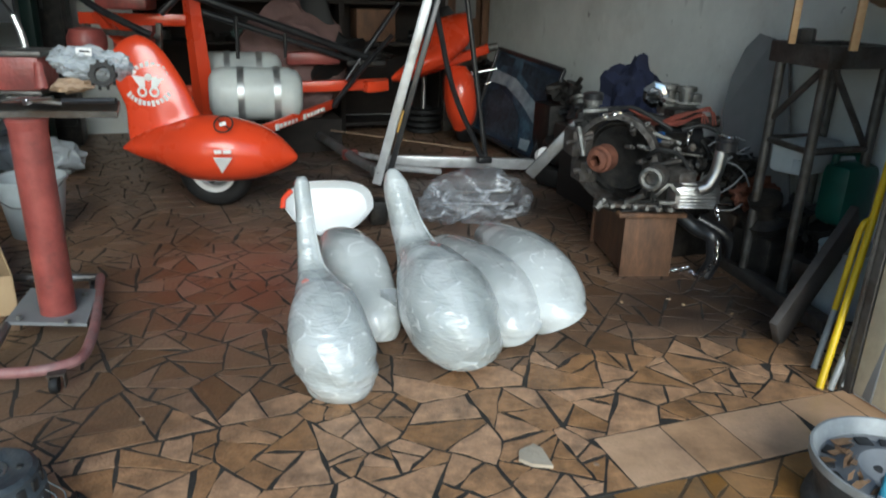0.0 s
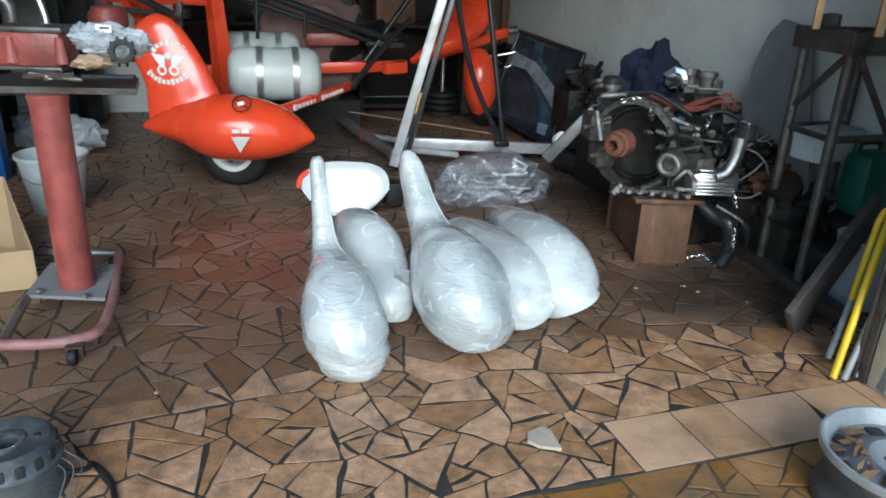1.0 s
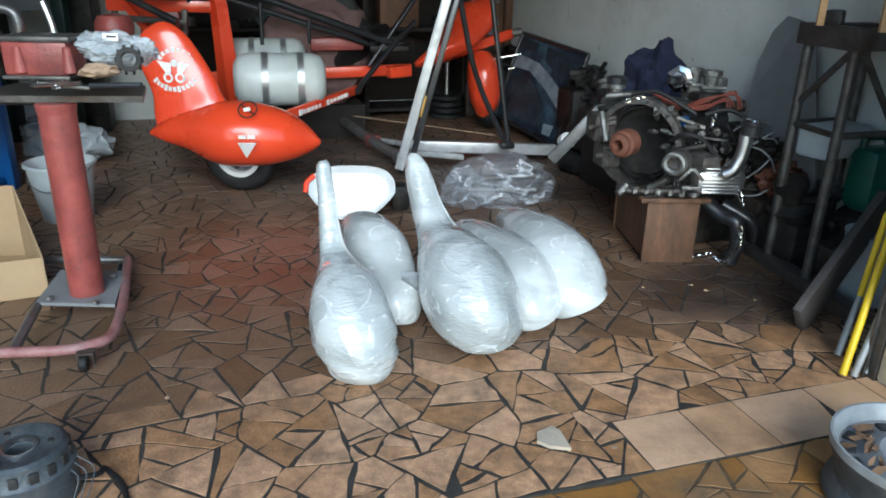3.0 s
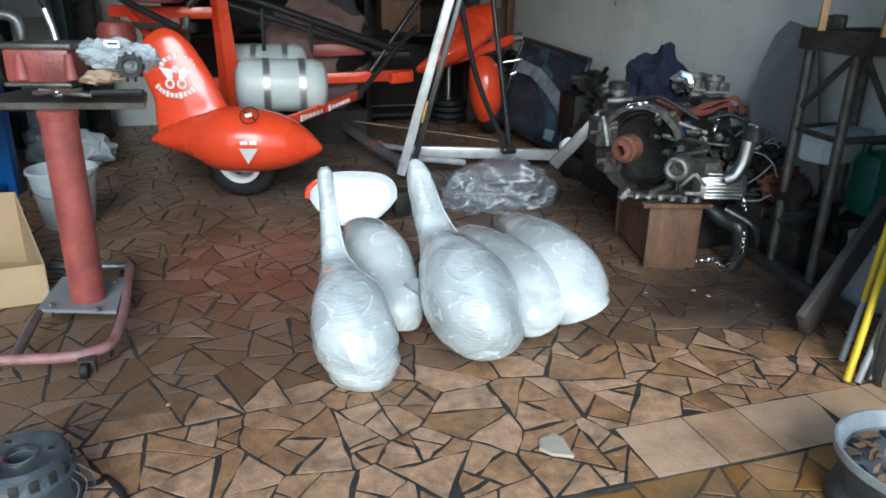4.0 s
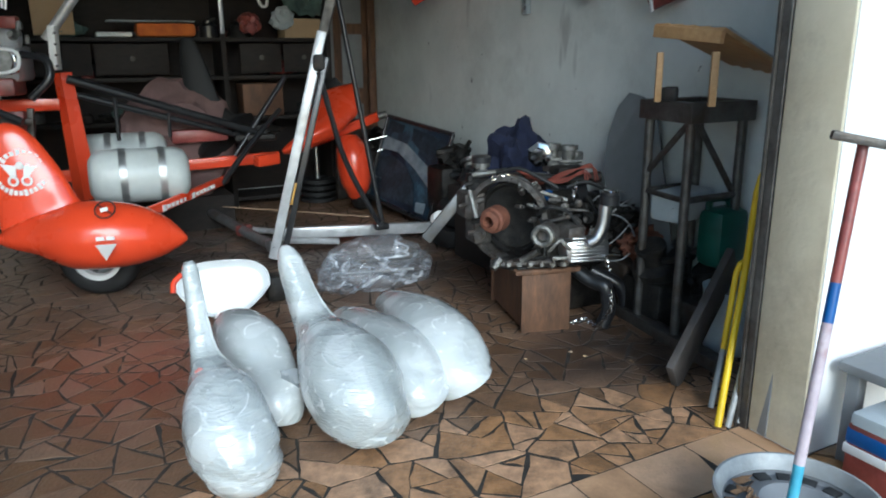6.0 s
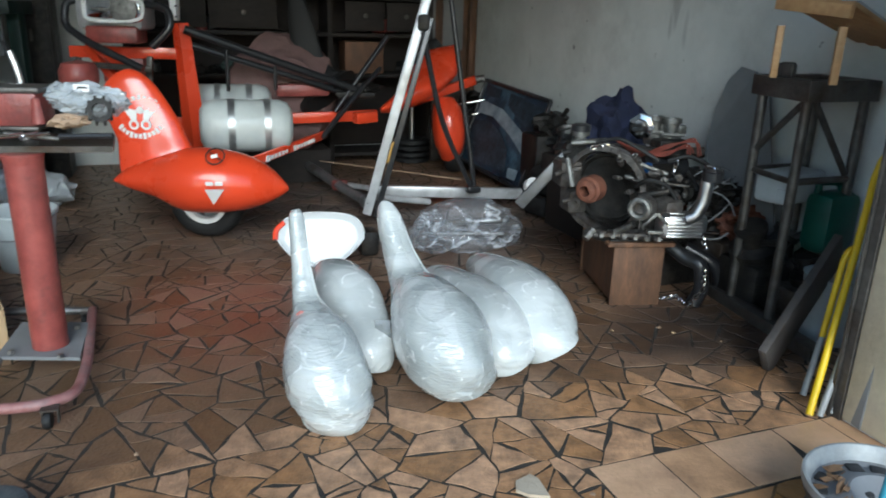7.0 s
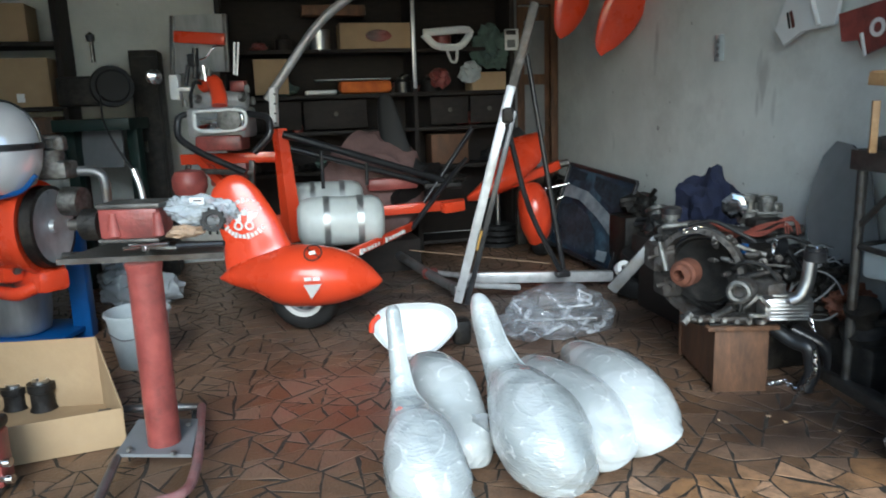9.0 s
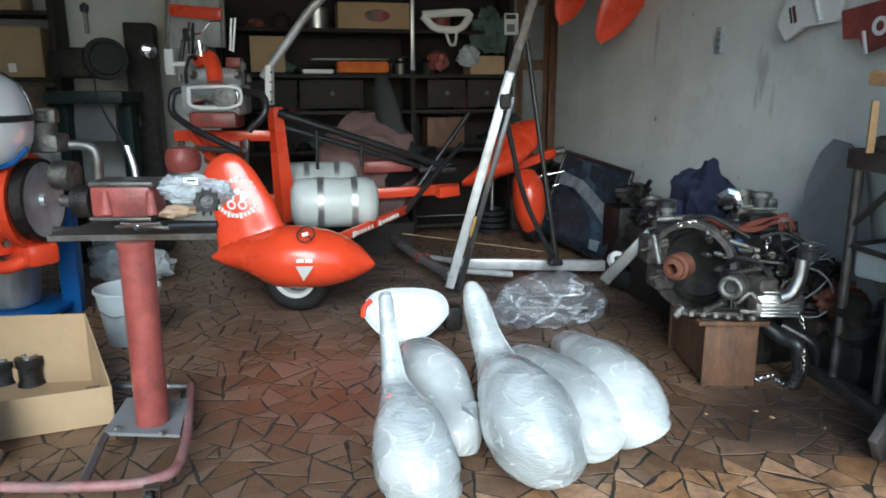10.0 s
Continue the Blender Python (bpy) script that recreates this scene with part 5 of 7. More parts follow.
chain(ch2, [(0.659, 3.100, 0.668), (0.709, 3.100, 0.688), (0.769, 3.100, 0.676)])
chain(ch2, [(1.105, 2.850, 0.366), (1.129, 2.850, 0.300)])

# ---- dark steel stand ----
st = thing("steel_stand", (1.353, 2.846, 0.000), "tall dark steel stand with four round legs", "stand")
L1, L2 = Vector((1.325, 2.986, 0.000)), Vector((1.379, 2.723, 0.000))
HS = 0.97
dd = Vector((0.93, 0.36, 0)) * 0.3
for p in (L1, L2, L1 + dd, L2 + dd):
    part("leg", tube(B(), [p, p + Vector((0, 0, HS))], 0.02, 14), "steel", st)
def ubeam(a, b, w, h):
    return beam(B(), a, b, w, h, (0, 0, 1), 0.003)
Z = Vector((0, 0, 1))
ex = (L2 - L1).normalized() * 0.04
part("top_beam", ubeam(L1 - ex + Z * HS, L2 + ex + Z * HS, 0.06, 0.08), "steel", st)
part("top_beam", ubeam(L1 + dd - ex + Z * HS, L2 + dd + ex + Z * HS, 0.06, 0.08), "steel", st)
part("top_beam", ubeam(L2 + Z * HS, L2 + dd + Z * HS, 0.06, 0.08), "steel", st)
part("top_beam", ubeam(L1 + Z * HS, L1 + dd + Z * HS, 0.06, 0.08), "steel", st)
for z in (0.62,):
    part("cross_rail", tube(B(), [L1 + Z * z, L2 + Z * z], 0.012), "steel", st)
    part("cross_rail", tube(B(), [L2 + Z * z, L2 + dd + Z * z], 0.014), "steel", st)
    part("cross_rail", tube(B(), [L1 + Z * z, L1 + dd + Z * z], 0.014), "steel", st)
part("diagonal", tube(B(), [L1 + Z * 0.7, L2 + Z * 0.94], 0.013), "steel", st)
part("diagonal", tube(B(), [L2 + dd * 0.1 + Z * 0.94, L2 + dd * 0.9 + Z * 0.64], 0.013), "steel", st)
dirn = (L2 - L1).normalized()
part("base_rail", ubeam(L1 - dirn * 0.15 + Z * 0.025, L2 + dirn * 0.3 + Z * 0.025, 0.07, 0.05), "steel", st)
part("base_rail", ubeam(L1 + dd - dirn * 0.1 + Z * 0.025, L2 + dd + dirn * 0.2 + Z * 0.025, 0.07, 0.05), "steel", st)
for p in (L1.lerp(L2, 0.25), L1.lerp(L2, 0.5), L1.lerp(L2, 0.1) + dd * 0.3):
    part("lug", box(B(), p + Z * (HS + 0.065), (0.025, 0.05, 0.05), 30, 0.004), "steel", st)

# slatted pine tray standing on the stand
tr = thing("wooden_tray", L2 + Z * (HS + 0.04), "small pine table with plank top standing on the steel stand", "table")
T0 = [Vector((1.227, 2.750, 1.266)), Vector((1.329, 2.450, 1.252))]
tz = 1.21
leg_pts = [Vector((1.268, 2.800, 1.063)), Vector((1.340, 2.500, 1.043))]
for p in leg_pts:
    p.z = HS + 0.04
    part("leg", beam(B(), p, Vector((p.x, p.y, tz - 0.01)), 0.025, 0.03, (0.3, 1, 0), 0.002), "pine", tr)
F0, F1 = Vector((1.250, 2.820, 1.280)), Vector((1.361, 2.500, 1.249))
R0, R1 = Vector((1.875, 3.100, 1.070)), Vector((1.903, 2.800, 1.043))
part("front_rail", beam(B(), F0, F1, 0.02, 0.045, (0, 0, 1), 0.002), "pine", tr)
for k in range(5):
    a, b = F0.lerp(F1, (k + 0.5) / 5), R0.lerp(R1, (k + 0.5) / 5)
    part("plank", beam(B(), a + Z * 0.024, b + Z * 0.024, 0.068, 0.016, (0, 0, 1), 0.002), "pine", tr)
for p in (R0, R1):
    part("back_leg", beam(B(), Vector((p.x, p.y, HS + 0.04)), p, 0.025, 0.03, (0.3, 1, 0), 0.002), "pine", tr)
part("back_rail", beam(B(), R0, R1, 0.02, 0.04, (0, 0, 1), 0.002), "pine", tr)
solo("glass_sheet", sheet(B(), [F0.lerp(R0, 0.1) + Z * 0.04, F1.lerp(R1, 0.05) + Z * 0.04, F1.lerp(R1, 0.95) + Z * 0.04, F0.lerp(R0, 0.95) + Z * 0.04], 0.012), "bucket", "pale blue-grey sheet lying on the pine table", "sheet", smooth=False)

# leaning grey board with a rounded top
gbm = B()
gp = [(1.354, 3.590, 0.629), (1.379, 3.608, 0.797), (1.417, 3.591, 0.938), (1.455, 3.546, 1.008), (1.494, 3.469, 0.992), (1.522, 3.362, 0.914), (1.496, 3.024, 0.310), (1.356, 3.351, 0.199)]
sheet(gbm, gp, 0.012)
solo("grey_board", gbm, "greyboard", "grey sheet with rounded top leaning on the wall", "board", smooth=False)

# jugs and clutter behind the stand
jw = B()
box(jw, (1.489, 2.960, 0.560), (0.27, 0.15, 0.13), 30, 0.02)
box(jw, (1.481, 2.900, 0.534), (0.2, 0.04, 0.06), 35, 0.004)
solo("white_box", jw, "bucket", "white plastic box hung behind the stand", "box")
jg = thing("jerrycan", (1.662, 2.850, 0.325), "dark green plastic jerrycan", "jerrycan")
jb = B()
box(jb, (1.625, 2.850, 0.434), (0.2, 0.14, 0.26), 25, 0.045)
part("body", jb, "green", jg)
part("grip", tube(B(), [(1.552, 2.850, 0.550), (1.553, 2.850, 0.598), (1.633, 2.850, 0.602), (1.655, 2.850, 0.556)], 0.014), "green", jg)
solo("white_drum", lathe(B(), [(0, 0), (0.1, 0), (0.12, 0.26), (0.125, 0.27), (0.11, 0.27), (0, 0.25)], 24, pose(*gar(2.4, 1.95, 0.0))), "bucket", "pale plastic drum standing by the wall", "drum")
dk = thing("dark_plank", (1.208, 2.343, 0.000), "heavy dark plank leaning on the stand", "plank")
part("board", beam(B(), (1.190, 2.328, 0.040), (1.550, 2.620, 0.396), 0.03, 0.15, (0.2, 0.1, 1), 0.004), "greywood", dk)

# bent yellow and grey tubes leaning at the jamb
def leaning(label, material, pts, r):
    return solo("bent_tube", tube(B(), pts, r, 12), material, label, "tube", "tubes leaning beside the opening")


def dense(pts, n=6):
    """Points in between, so that straight lengths stay straight."""
    pts = [Vector(p) for p in pts]
    return [a.lerp(b, k / n) for a, b in zip(pts, pts[1:]) for k in range(n)] + [pts[-1]]


leaning("bright yellow bent steel tube leaning at the opening", "yellow", dense([(1.205, 2.018, 0.012), (1.356, 2.200, 0.504), (1.367, 2.200, 0.750), (1.378, 2.200, 0.804), (1.396, 2.190, 0.847), (1.421, 2.180, 0.866), (1.448, 2.200, 0.846), (1.467, 2.230, 0.770), (1.432, 2.250, 0.720)]), 0.012)
leaning("yellow steel tube with a bare grey end", "yellow", dense([(1.304, 2.200, 0.203), (1.330, 2.220, 0.399), (1.341, 2.230, 0.466), (1.352, 2.230, 0.499), (1.374, 2.230, 0.514)]), 0.0105)
leaning("bare grey end of a leaning tube", "rimpaint", [(1.248, 2.147, 0.012), (1.304, 2.200, 0.203)], 0.0108)
for k in range(4):
    a = Vector((1.237, 2.014, 0.010)).lerp(Vector((1.388, 2.091, 0.010)), k / 3)
    b = Vector((1.394, 2.150, 0.430)).lerp(Vector((1.417, 2.100, 0.507)), k / 3)
    c = Vector((1.416, 2.120, 0.883)) + Vector((0.02 * k, 0.0, -0.05 * k))
    leaning("grey galvanised tube leaning at the opening", "rimpaint", dense([a, b, c]), 0.011)
pl = B()
beam(pl, (1.321, 1.982, 0.010), (1.337, 1.980, 0.667), 0.02, 0.09, (-0.2, 1, 0))
solo("grey_plank", pl, "greyboard", "narrow grey board leaning at the opening", "plank")

# ---- outside the opening ----
def steel_wheel(c, r, h):
    w = thing("spare_wheel", (c[0], c[1], 0.0), "dusty silver steel car wheel lying flat with dry leaves", "wheel")
    m = pose(c[0], c[1], 0)
    part("barrel", lathe(B(), [(r * 0.9, 0.0), (r * 0.97, 0.006), (r * 0.94, 0.03), (r * 0.82, 0.06), (r * 0.8, h - 0.06), (r * 0.92, h - 0.03), (r * 0.96, h), (r, h + 0.004), (r, h - 0.006), (r * 0.97, h - 0.03), (r * 0.88, h - 0.07), (r * 0.86, 0.06)], 56, m, True), "motor", w)
    part("rim_edge", lathe(B(), [(r * 0.87, h - 0.03), (r * 0.905, h - 0.012), (r * 0.94, h + 0.002), (r * 0.965, h + 0.008), (r * 1.0, h + 0.008), (r * 1.008, h + 0.001), (r * 1.004, h - 0.012)], 56, m), "rimpaint", w, "bright rim flange")
    disc = B()
    lathe(disc, [(r * 0.9, h - 0.035), (r * 0.84, h - 0.043), (r * 0.66, h - 0.037), (r * 0.52, h - 0.018), (r * 0.44, h - 0.016), (r * 0.3, h - 0.045), (r * 0.16, h - 0.055), (r * 0.15, h - 0.06), (r * 0.13, h - 0.05), (r * 0.08, h - 0.05), (r * 0.08, h - 0.1)], 48, m)
    part("disc", disc, "greyboard", w, "grey pressed wheel disc")
    for k in range(16):
        a = 2 * math.pi * k / 16
        mm = m @ pose(r * 0.76 * math.cos(a), r * 0.76 * math.sin(a), h - 0.0385, 0, 0, math.degrees(a))
        part("slot", box(B(), None, (0.034, 0.038, 0.008), 0, 0.003, mm), "mark", w)
    for k in range(4):
        a = 2 * math.pi * k / 4 + 0.3
        mm = m @ pose(r * 0.27 * math.cos(a), r * 0.27 * math.sin(a), h - 0.052)
        part("stud_hole", lathe(B(), [(0, 0.008), (0.011, 0.008), (0.013, 0)], 12, mm), "mark", w)
    return w


RW = (1.090, 1.436, 0.15)
steel_wheel(RW, 0.195, 0.15)
lv = random.Random(7)
for k in range(26):
    a = radians(lv.uniform(120, 260))
    rr = lv.uniform(0.10, 0.15)
    b = B()
    p = Vector((RW[0] + rr * math.cos(a), RW[1] + rr * math.sin(a), 0.118 + lv.uniform(0, 0.025)))
    L = lv.uniform(0.014, 0.024)
    d = Vector((lv.uniform(-1, 1), lv.uniform(-1, 1), lv.uniform(-0.2, 0.5))).normalized()
    s = d.orthogonal().normalized() * L * 0.4
    vs = [b.verts.new(p + o) for o in (-d * L, s - d * 0.2 * L, d * L + Vector((0, 0, 0.008)), -s - d * 0.2 * L)]
    b.faces.new(vs)
    e = bmesh.ops.extrude_face_region(b, geom=b.faces[:])
    bmesh.ops.translate(b, vec=(0, 0, 0.002), verts=[v for v in e["geom"] if isinstance(v, bmesh.types.BMVert)])
    solo("dry_leaf", b, "leaf", "curled dry brown leaf in the steel wheel", "leaf", "dry leaves in the wheel")

br = thing("painted_pole", (1.184, 1.573, 0.060), "worn broom pole painted pale pink and blue with a crossbar", "pole")
P0, P1 = Vector((1.021, 1.360, 0.215)), Vector((1.180, 1.500, 0.996))
P0 = P0 + (P0 - P1) * ((P0.z - 0.105) / (P1.z - P0.z))
cuts = (0.0, 0.03, 0.2, 0.4, 0.56, 0.66, 1.0)
mm_ = ["deco", "skyb", "polepale", "polepale", "blue", "redold"]
M["polepale"] = mat("chalky_pink_paint", (0.56, 0.49, 0.52), (0.42, 0.34, 0.38), 0.5, 0, 20, 0.1, 80, stain=(0.30, 0.14, 0.13))
M["skyb"] = mat("pale_blue_paint", (0.10, 0.42, 0.55), (0.07, 0.32, 0.45), 0.45, 0, 20, 0.1, 80, stain=(0.5, 0.55, 0.55))
for k in range(6):
    part("pole_length", tube(B(), [P0.lerp(P1, cuts[k]), P0.lerp(P1, cuts[k + 1])], 0.0125, 12), mm_[k], br)
part("crossbar", beam(B(), (1.099, 1.500, 1.020), (1.249, 1.450, 0.990), 0.02, 0.02), "steel", br)

bn = thing("bench", gar(*(2.3, 0.98)), "dusty grey bench with paint tins outside", "bench")
bb = Vector((1.348, 1.620, 0.319))
part("bench_top", box(B(), gar(2.3, 1.04, 0.30), (0.62, 0.36, 0.03), 20, 0.004), "greyboard", bn)
for du, dv_ in ((-0.27, -0.14), (0.27, -0.14), (-0.27, 0.14), (0.27, 0.14)):
    part("leg", box(B(), gar(2.3 + du, 1.04 + dv_, 0.125), (0.04, 0.04, 0.32), 20, 0.003), "greyboard", bn)
can = thing("paint_can", gar(1.98, 1.0, -0.03), "square paint tin with red and blue label under the bench", "paint can")
part("body", box(B(), gar(1.98, 0.98, 0.11), (0.22, 0.22, 0.26), 20, 0.012), "bucket", can)
part("label_band", box(B(), gar(1.98, 0.98, 0.12), (0.225, 0.225, 0.18), 20, 0.012), "redold", can, "red label band")
part("label_patch", box(B(), gar(1.98, 0.98, 0.17), (0.23, 0.23, 0.05), 20, 0.01), "blue", can, "blue label patch")
part("label_bar", box(B(), gar(1.98, 0.98, 0.13), (0.232, 0.232, 0.028), 20, 0.004), "deco", can)
# ---- red column stand on its trolley ----
cs = thing("column_stand", (-1.373, 2.352, 0.000), "workshop stand with a faded red column on a wheeled base", "stand")
CB = Vector((-1.318, 2.256, 0.085))
part("column", lathe(B(), [(0, 0), (0.057, 0), (0.057, 0.664), (0, 0.664)], 32, pose(*CB)), "redold", cs)
plate = B()
sheet(plate, [(-1.450, 2.157, 0.078), (-1.177, 2.165, 0.078), (-1.274, 2.450, 0.078), (-1.516, 2.438, 0.078)], 0.012)
part("base_plate", plate, "greyboard", cs, "grey steel base plate", False)
for c in ((-1.405, 2.171, 0.090), (-1.233, 2.152, 0.090), (-1.285, 2.380, 0.090)):
    part("bolt", lathe(B(), [(0, 0.012), (0.01, 0.012), (0.012, 0)], 6, pose(*c)), "cast", cs)
part("side_bar", tube(B(), [(-1.332, 2.594, 0.070), (-1.145, 2.150, 0.070), (-1.086, 1.946, 0.070), (-1.178, 1.866, 0.070), (-1.450, 1.827, 0.070), (-1.651, 1.815, 0.070)], 0.017, 12), "wornred", cs, "scuffed red tube frame")
part("side_bar", tube(B(), [(-1.445, 2.156, 0.070), (-1.337, 1.841, 0.070)], 0.016, 10), "greysteel", cs)
part("rear_bar", tube(B(), [(-1.332, 2.594, 0.070), (-1.649, 2.560, 0.070)], 0.016, 10), "greysteel", cs)
for c in ((-1.128, 1.870, 0.000), (-1.346, 2.585, 0.000), (-1.722, 2.546, 0.000)):
    c = Vector(c)
    cst = part("caster", lathe(B(), [(0, -0.012), (0.024, -0.012), (0.028, -0.006), (0.028, 0.006), (0.024, 0.012), (0, 0.012)], 20, axis(c + Vector((-0.012, 0, 0.028)), c + Vector((1, 0.3, 0.028)))), "rubber", cs)
    fk = B()
    box(fk, c + Vector((-0.02, -0.006, 0.045)), (0.004, 0.03, 0.045), 17)
    box(fk, c + Vector((0.02, 0.006, 0.045)), (0.004, 0.03, 0.045), 17)
    box(fk, c + Vector((0, 0, 0.066)), (0.05, 0.036, 0.006), 17)
    part("fork", fk, "steel", cst)
TT = CB.z + 0.66
tp = B()
sheet(tp, [(-1.600, 2.205, 0.760), (-1.045, 2.290, 0.760), (-1.135, 2.516, 0.760), (-1.579, 2.501, 0.760)], 0.02)
part("top_plate", tp, "steel", cs, "dark oily top plate", False)
part("collar", lathe(B(), [(0.057, -0.03), (0.062, -0.005), (0.062, 0.0), (0.0, 0.0)], 24, pose(CB.x, CB.y, TT)), "redold", cs)

vs_ = thing("bench_vice", (-1.320, 2.240, 0.821), "old red cast housing on the stand's top plate", "vice")
vb = B()
box(vb, (-1.315, 2.240, 0.893), (0.2, 0.13, 0.105), 4, 0.012)
part("body", vb, "redold", vs_)
part("lid", box(B(), (-1.309, 2.240, 0.950), (0.212, 0.14, 0.018), 4, 0.006), "steel", vs_)
part("foot", box(B(), (-1.320, 2.240, 0.836), (0.205, 0.135, 0.012), 4, 0.004), "steel", vs_)
for x in ((-1.359, 2.170, 0.893), (-1.206, 2.170, 0.895)):
    part("rib", loft(B(), [(x[0], x[1], x[2] - 0.04, 0.022), (x[0], x[1], x[2], 0.016), (x[0], x[1], x[2] + 0.035, 0.012)], 10, 0.7, (1, 0, 0)), "redold", vs_)
part("motor_end", tube(B(), [(-1.432, 2.240, 0.884), (-1.496, 2.240, 0.883)], 0.055, 20), "grime", vs_)
part("shaft", tube(B(), [(-1.496, 2.240, 0.883), (-1.552, 2.240, 0.883)], 0.02, 12), "steel", vs_)
for k, (a, b, r, mt) in enumerate((((-1.326, 2.160, 0.813), (-1.171, 2.160, 0.829), 0.006, "chrome"), ((-1.317, 2.180, 0.821), (-1.154, 2.180, 0.808), 0.007, "cast"), ((-1.149, 2.170, 0.818), (-0.988, 2.170, 0.824), 0.009, "black"), ((-1.253, 2.150, 0.813), (-1.248, 2.220, 0.810), 0.008, "chrome"))):
    t = solo("spanner", tube(B(), [a, b], r, 8), mt, "greasy hand tool lying on the stand's top plate", "tool", "tools on the stand")
sh = B()
for (c, s, tn, sd_) in (((-1.095, 2.260, 0.920), (0.11, 0.07, 0.05), 5, 1.0), ((-1.022, 2.270, 0.915), (0.045, 0.05, 0.04), 20, 3.0), ((-1.186, 2.270, 0.936), (0.04, 0.05, 0.03), 40, 5.0)):
    blob(sh, c, s, 0.26, 6, 5, tn, sd_, None, 3)
pbag = solo("plastic_bag", sh, "hazy", "crumpled white plastic bag on the stand", "bag")
lab = Vector((-1.08, 2.2, 0.96))
part("paper_label", box(B(), lab, (0.05, 0.004, 0.022), -6, 0.001), "deco", pbag, "white printed paper label")
part("print_bar", box(B(), lab + Vector((0.004, -0.0035, 0.002)), (0.03, 0.003, 0.005), -6, 0.0), "mark", pbag, "", False)
gl = B()
blob(gl, (-1.124, 2.190, 0.863), (0.055, 0.04, 0.02), 0.45, 6, 3, 15, 2.0)
solo("work_glove", gl, "tan", "tan leather work glove lying on the stand", "glove")
ge = B()
gear = thing("gear_ring", (-1.024, 2.180, 0.870), "dark metal gear ring on the stand", "gear")
gc = (-1.022, 2.180, 0.897)
lathe(ge, [(0.022, -0.012), (0.034, -0.012), (0.036, 0.012), (0.022, 0.012)], 24, axis(gc, Vector(gc) + Vector((0.25, -1, 0.25))), True)
for k in range(10):
    a = 2 * math.pi * k / 10
    p = axis(gc, Vector(gc) + Vector((0.25, -1, 0.25))) @ Vector((0.037 * math.cos(a), 0.037 * math.sin(a), 0))
    part("tooth", box(B(), p, (0.008, 0.008, 0.018), 15, 0.002), "grime", gear)
part("ring", ge, "grime", gear)

# ---- open cardboard box with machine parts ----
cbx = thing("cardboard_box", (-1.710, 2.276, 0.000), "open cardboard box holding dark machine parts", "box")
fr_, fl_ = Vector((-1.544, 2.383, 0.000)), Vector((-2.051, 2.119, 0.000))
alx = (fr_ - fl_).normalized()
perp = Vector((-alx.y, alx.x, 0))
br_, bl_ = Vector((-1.851, 2.750, 0.313)), Vector((-2.521, 2.620, 0.287))
ZB = br_.z
br_.z = bl_.z = 0.0
HB = 0.155


def panel(a, b, z0, z1, flare=0.0):
    o = Vector((0, 0, 1))
    n = (b - a).cross(o).normalized() * flare
    return sheet(B(), [a + o * z0, b + o * z0, b + o * z1 + n, a + o * z1 + n], 0.006)


for a, b in ((fl_, fr_), (fr_, br_), (br_, bl_), (bl_, fl_)):
    za, zb = (ZB if a in (br_, bl_) else HB), (ZB if b in (br_, bl_) else HB)
    part("side", sheet(B(), [a + Z * 0.006, b + Z * 0.006, b + Z * zb, a + Z * za], 0.006), "card", cbx, "", False)
part("bottom", sheet(B(), [fl_ + Z * 0.006, fr_ + Z * 0.006, br_ + Z * 0.006, bl_ + Z * 0.006], 0.006), "card", cbx, "", False)
for (c, r, h) in (((-2.086, 2.685, 0.100), 0.055, 0.12), ((-2.214, 2.691, 0.080), 0.055, 0.1), ((-2.370, 2.742, 0.080), 0.05, 0.08)):
    c = Vector(c)
    mp_ = thing("machine_part", (c.x, c.y, 0.01), "black cylindrical machine part in the cardboard box", "machine part", "parts in the box")
    part("sleeve", lathe(B(), [(r * 0.6, h), (r, h), (r, h * 0.7), (r * 0.85, h * 0.65), (r * 0.85, 0.02), (r, 0.0), (0, 0)], 24, pose(c.x, c.y, 0.012)), "grime", mp_)
    part("ring", lathe(B(), [(r * 0.4, h + 0.012), (r * 0.6, h + 0.012), (r * 0.62, h - 0.01), (r * 0.38, h - 0.01)], 24, pose(c.x, c.y, 0.012), True), "alu", mp_, "bright metal ring")

# ---- grey plastic bucket ----
bk = thing("bucket", (-1.932, 3.240, 0.000), "grey-white plastic bucket on the floor", "bucket")
bc = Vector((-1.940, 3.256, 0.000))
part("body", lathe(B(), [(0, 0.003), (0.105, 0.003), (0.112, 0.01), (0.15, 0.27), (0.16, 0.272), (0.16, 0.285), (0.152, 0.288), (0.146, 0.272), (0.108, 0.016), (0, 0.014)], 36, pose(*bc)), "bucket", bk)
part("handle", tube(B(), [bc + Vector((-0.155, 0, 0.27)), bc + Vector((-0.12, -0.1, 0.2)), bc + Vector((0, -0.155, 0.165)), bc + Vector((0.12, -0.1, 0.2)), bc + Vector((0.155, 0, 0.27))], 0.003, 6), "greysteel", bk)

# ---- blue bench with tub and orange engine ----
bb_ = thing("blue_bench", (-2.510, 3.688, 0.000), "blue painted steel workbench frame", "bench")
lg = Vector((-2.523, 3.708, 0.000))
part("leg", box(B(), lg + Vector((0, 0, 0.33)), (0.1, 0.09, 0.66), 12, 0.006), "blue", bb_)
part("leg", box(B(), lg + Vector((-0.9, -0.05, 0.33)), (0.1, 0.09, 0.66), 12, 0.006), "blue", bb_)
part("shelf", box(B(), lg + Vector((-0.45, -0.12, 0.06)), (0.95, 0.4, 0.03), 3, 0.004), "blue", bb_)
part("top", box(B(), lg + Vector((-0.42, -0.12, 0.675)), (1.0, 0.42, 0.03), 3, 0.004), "steel", bb_, "dark bench top")
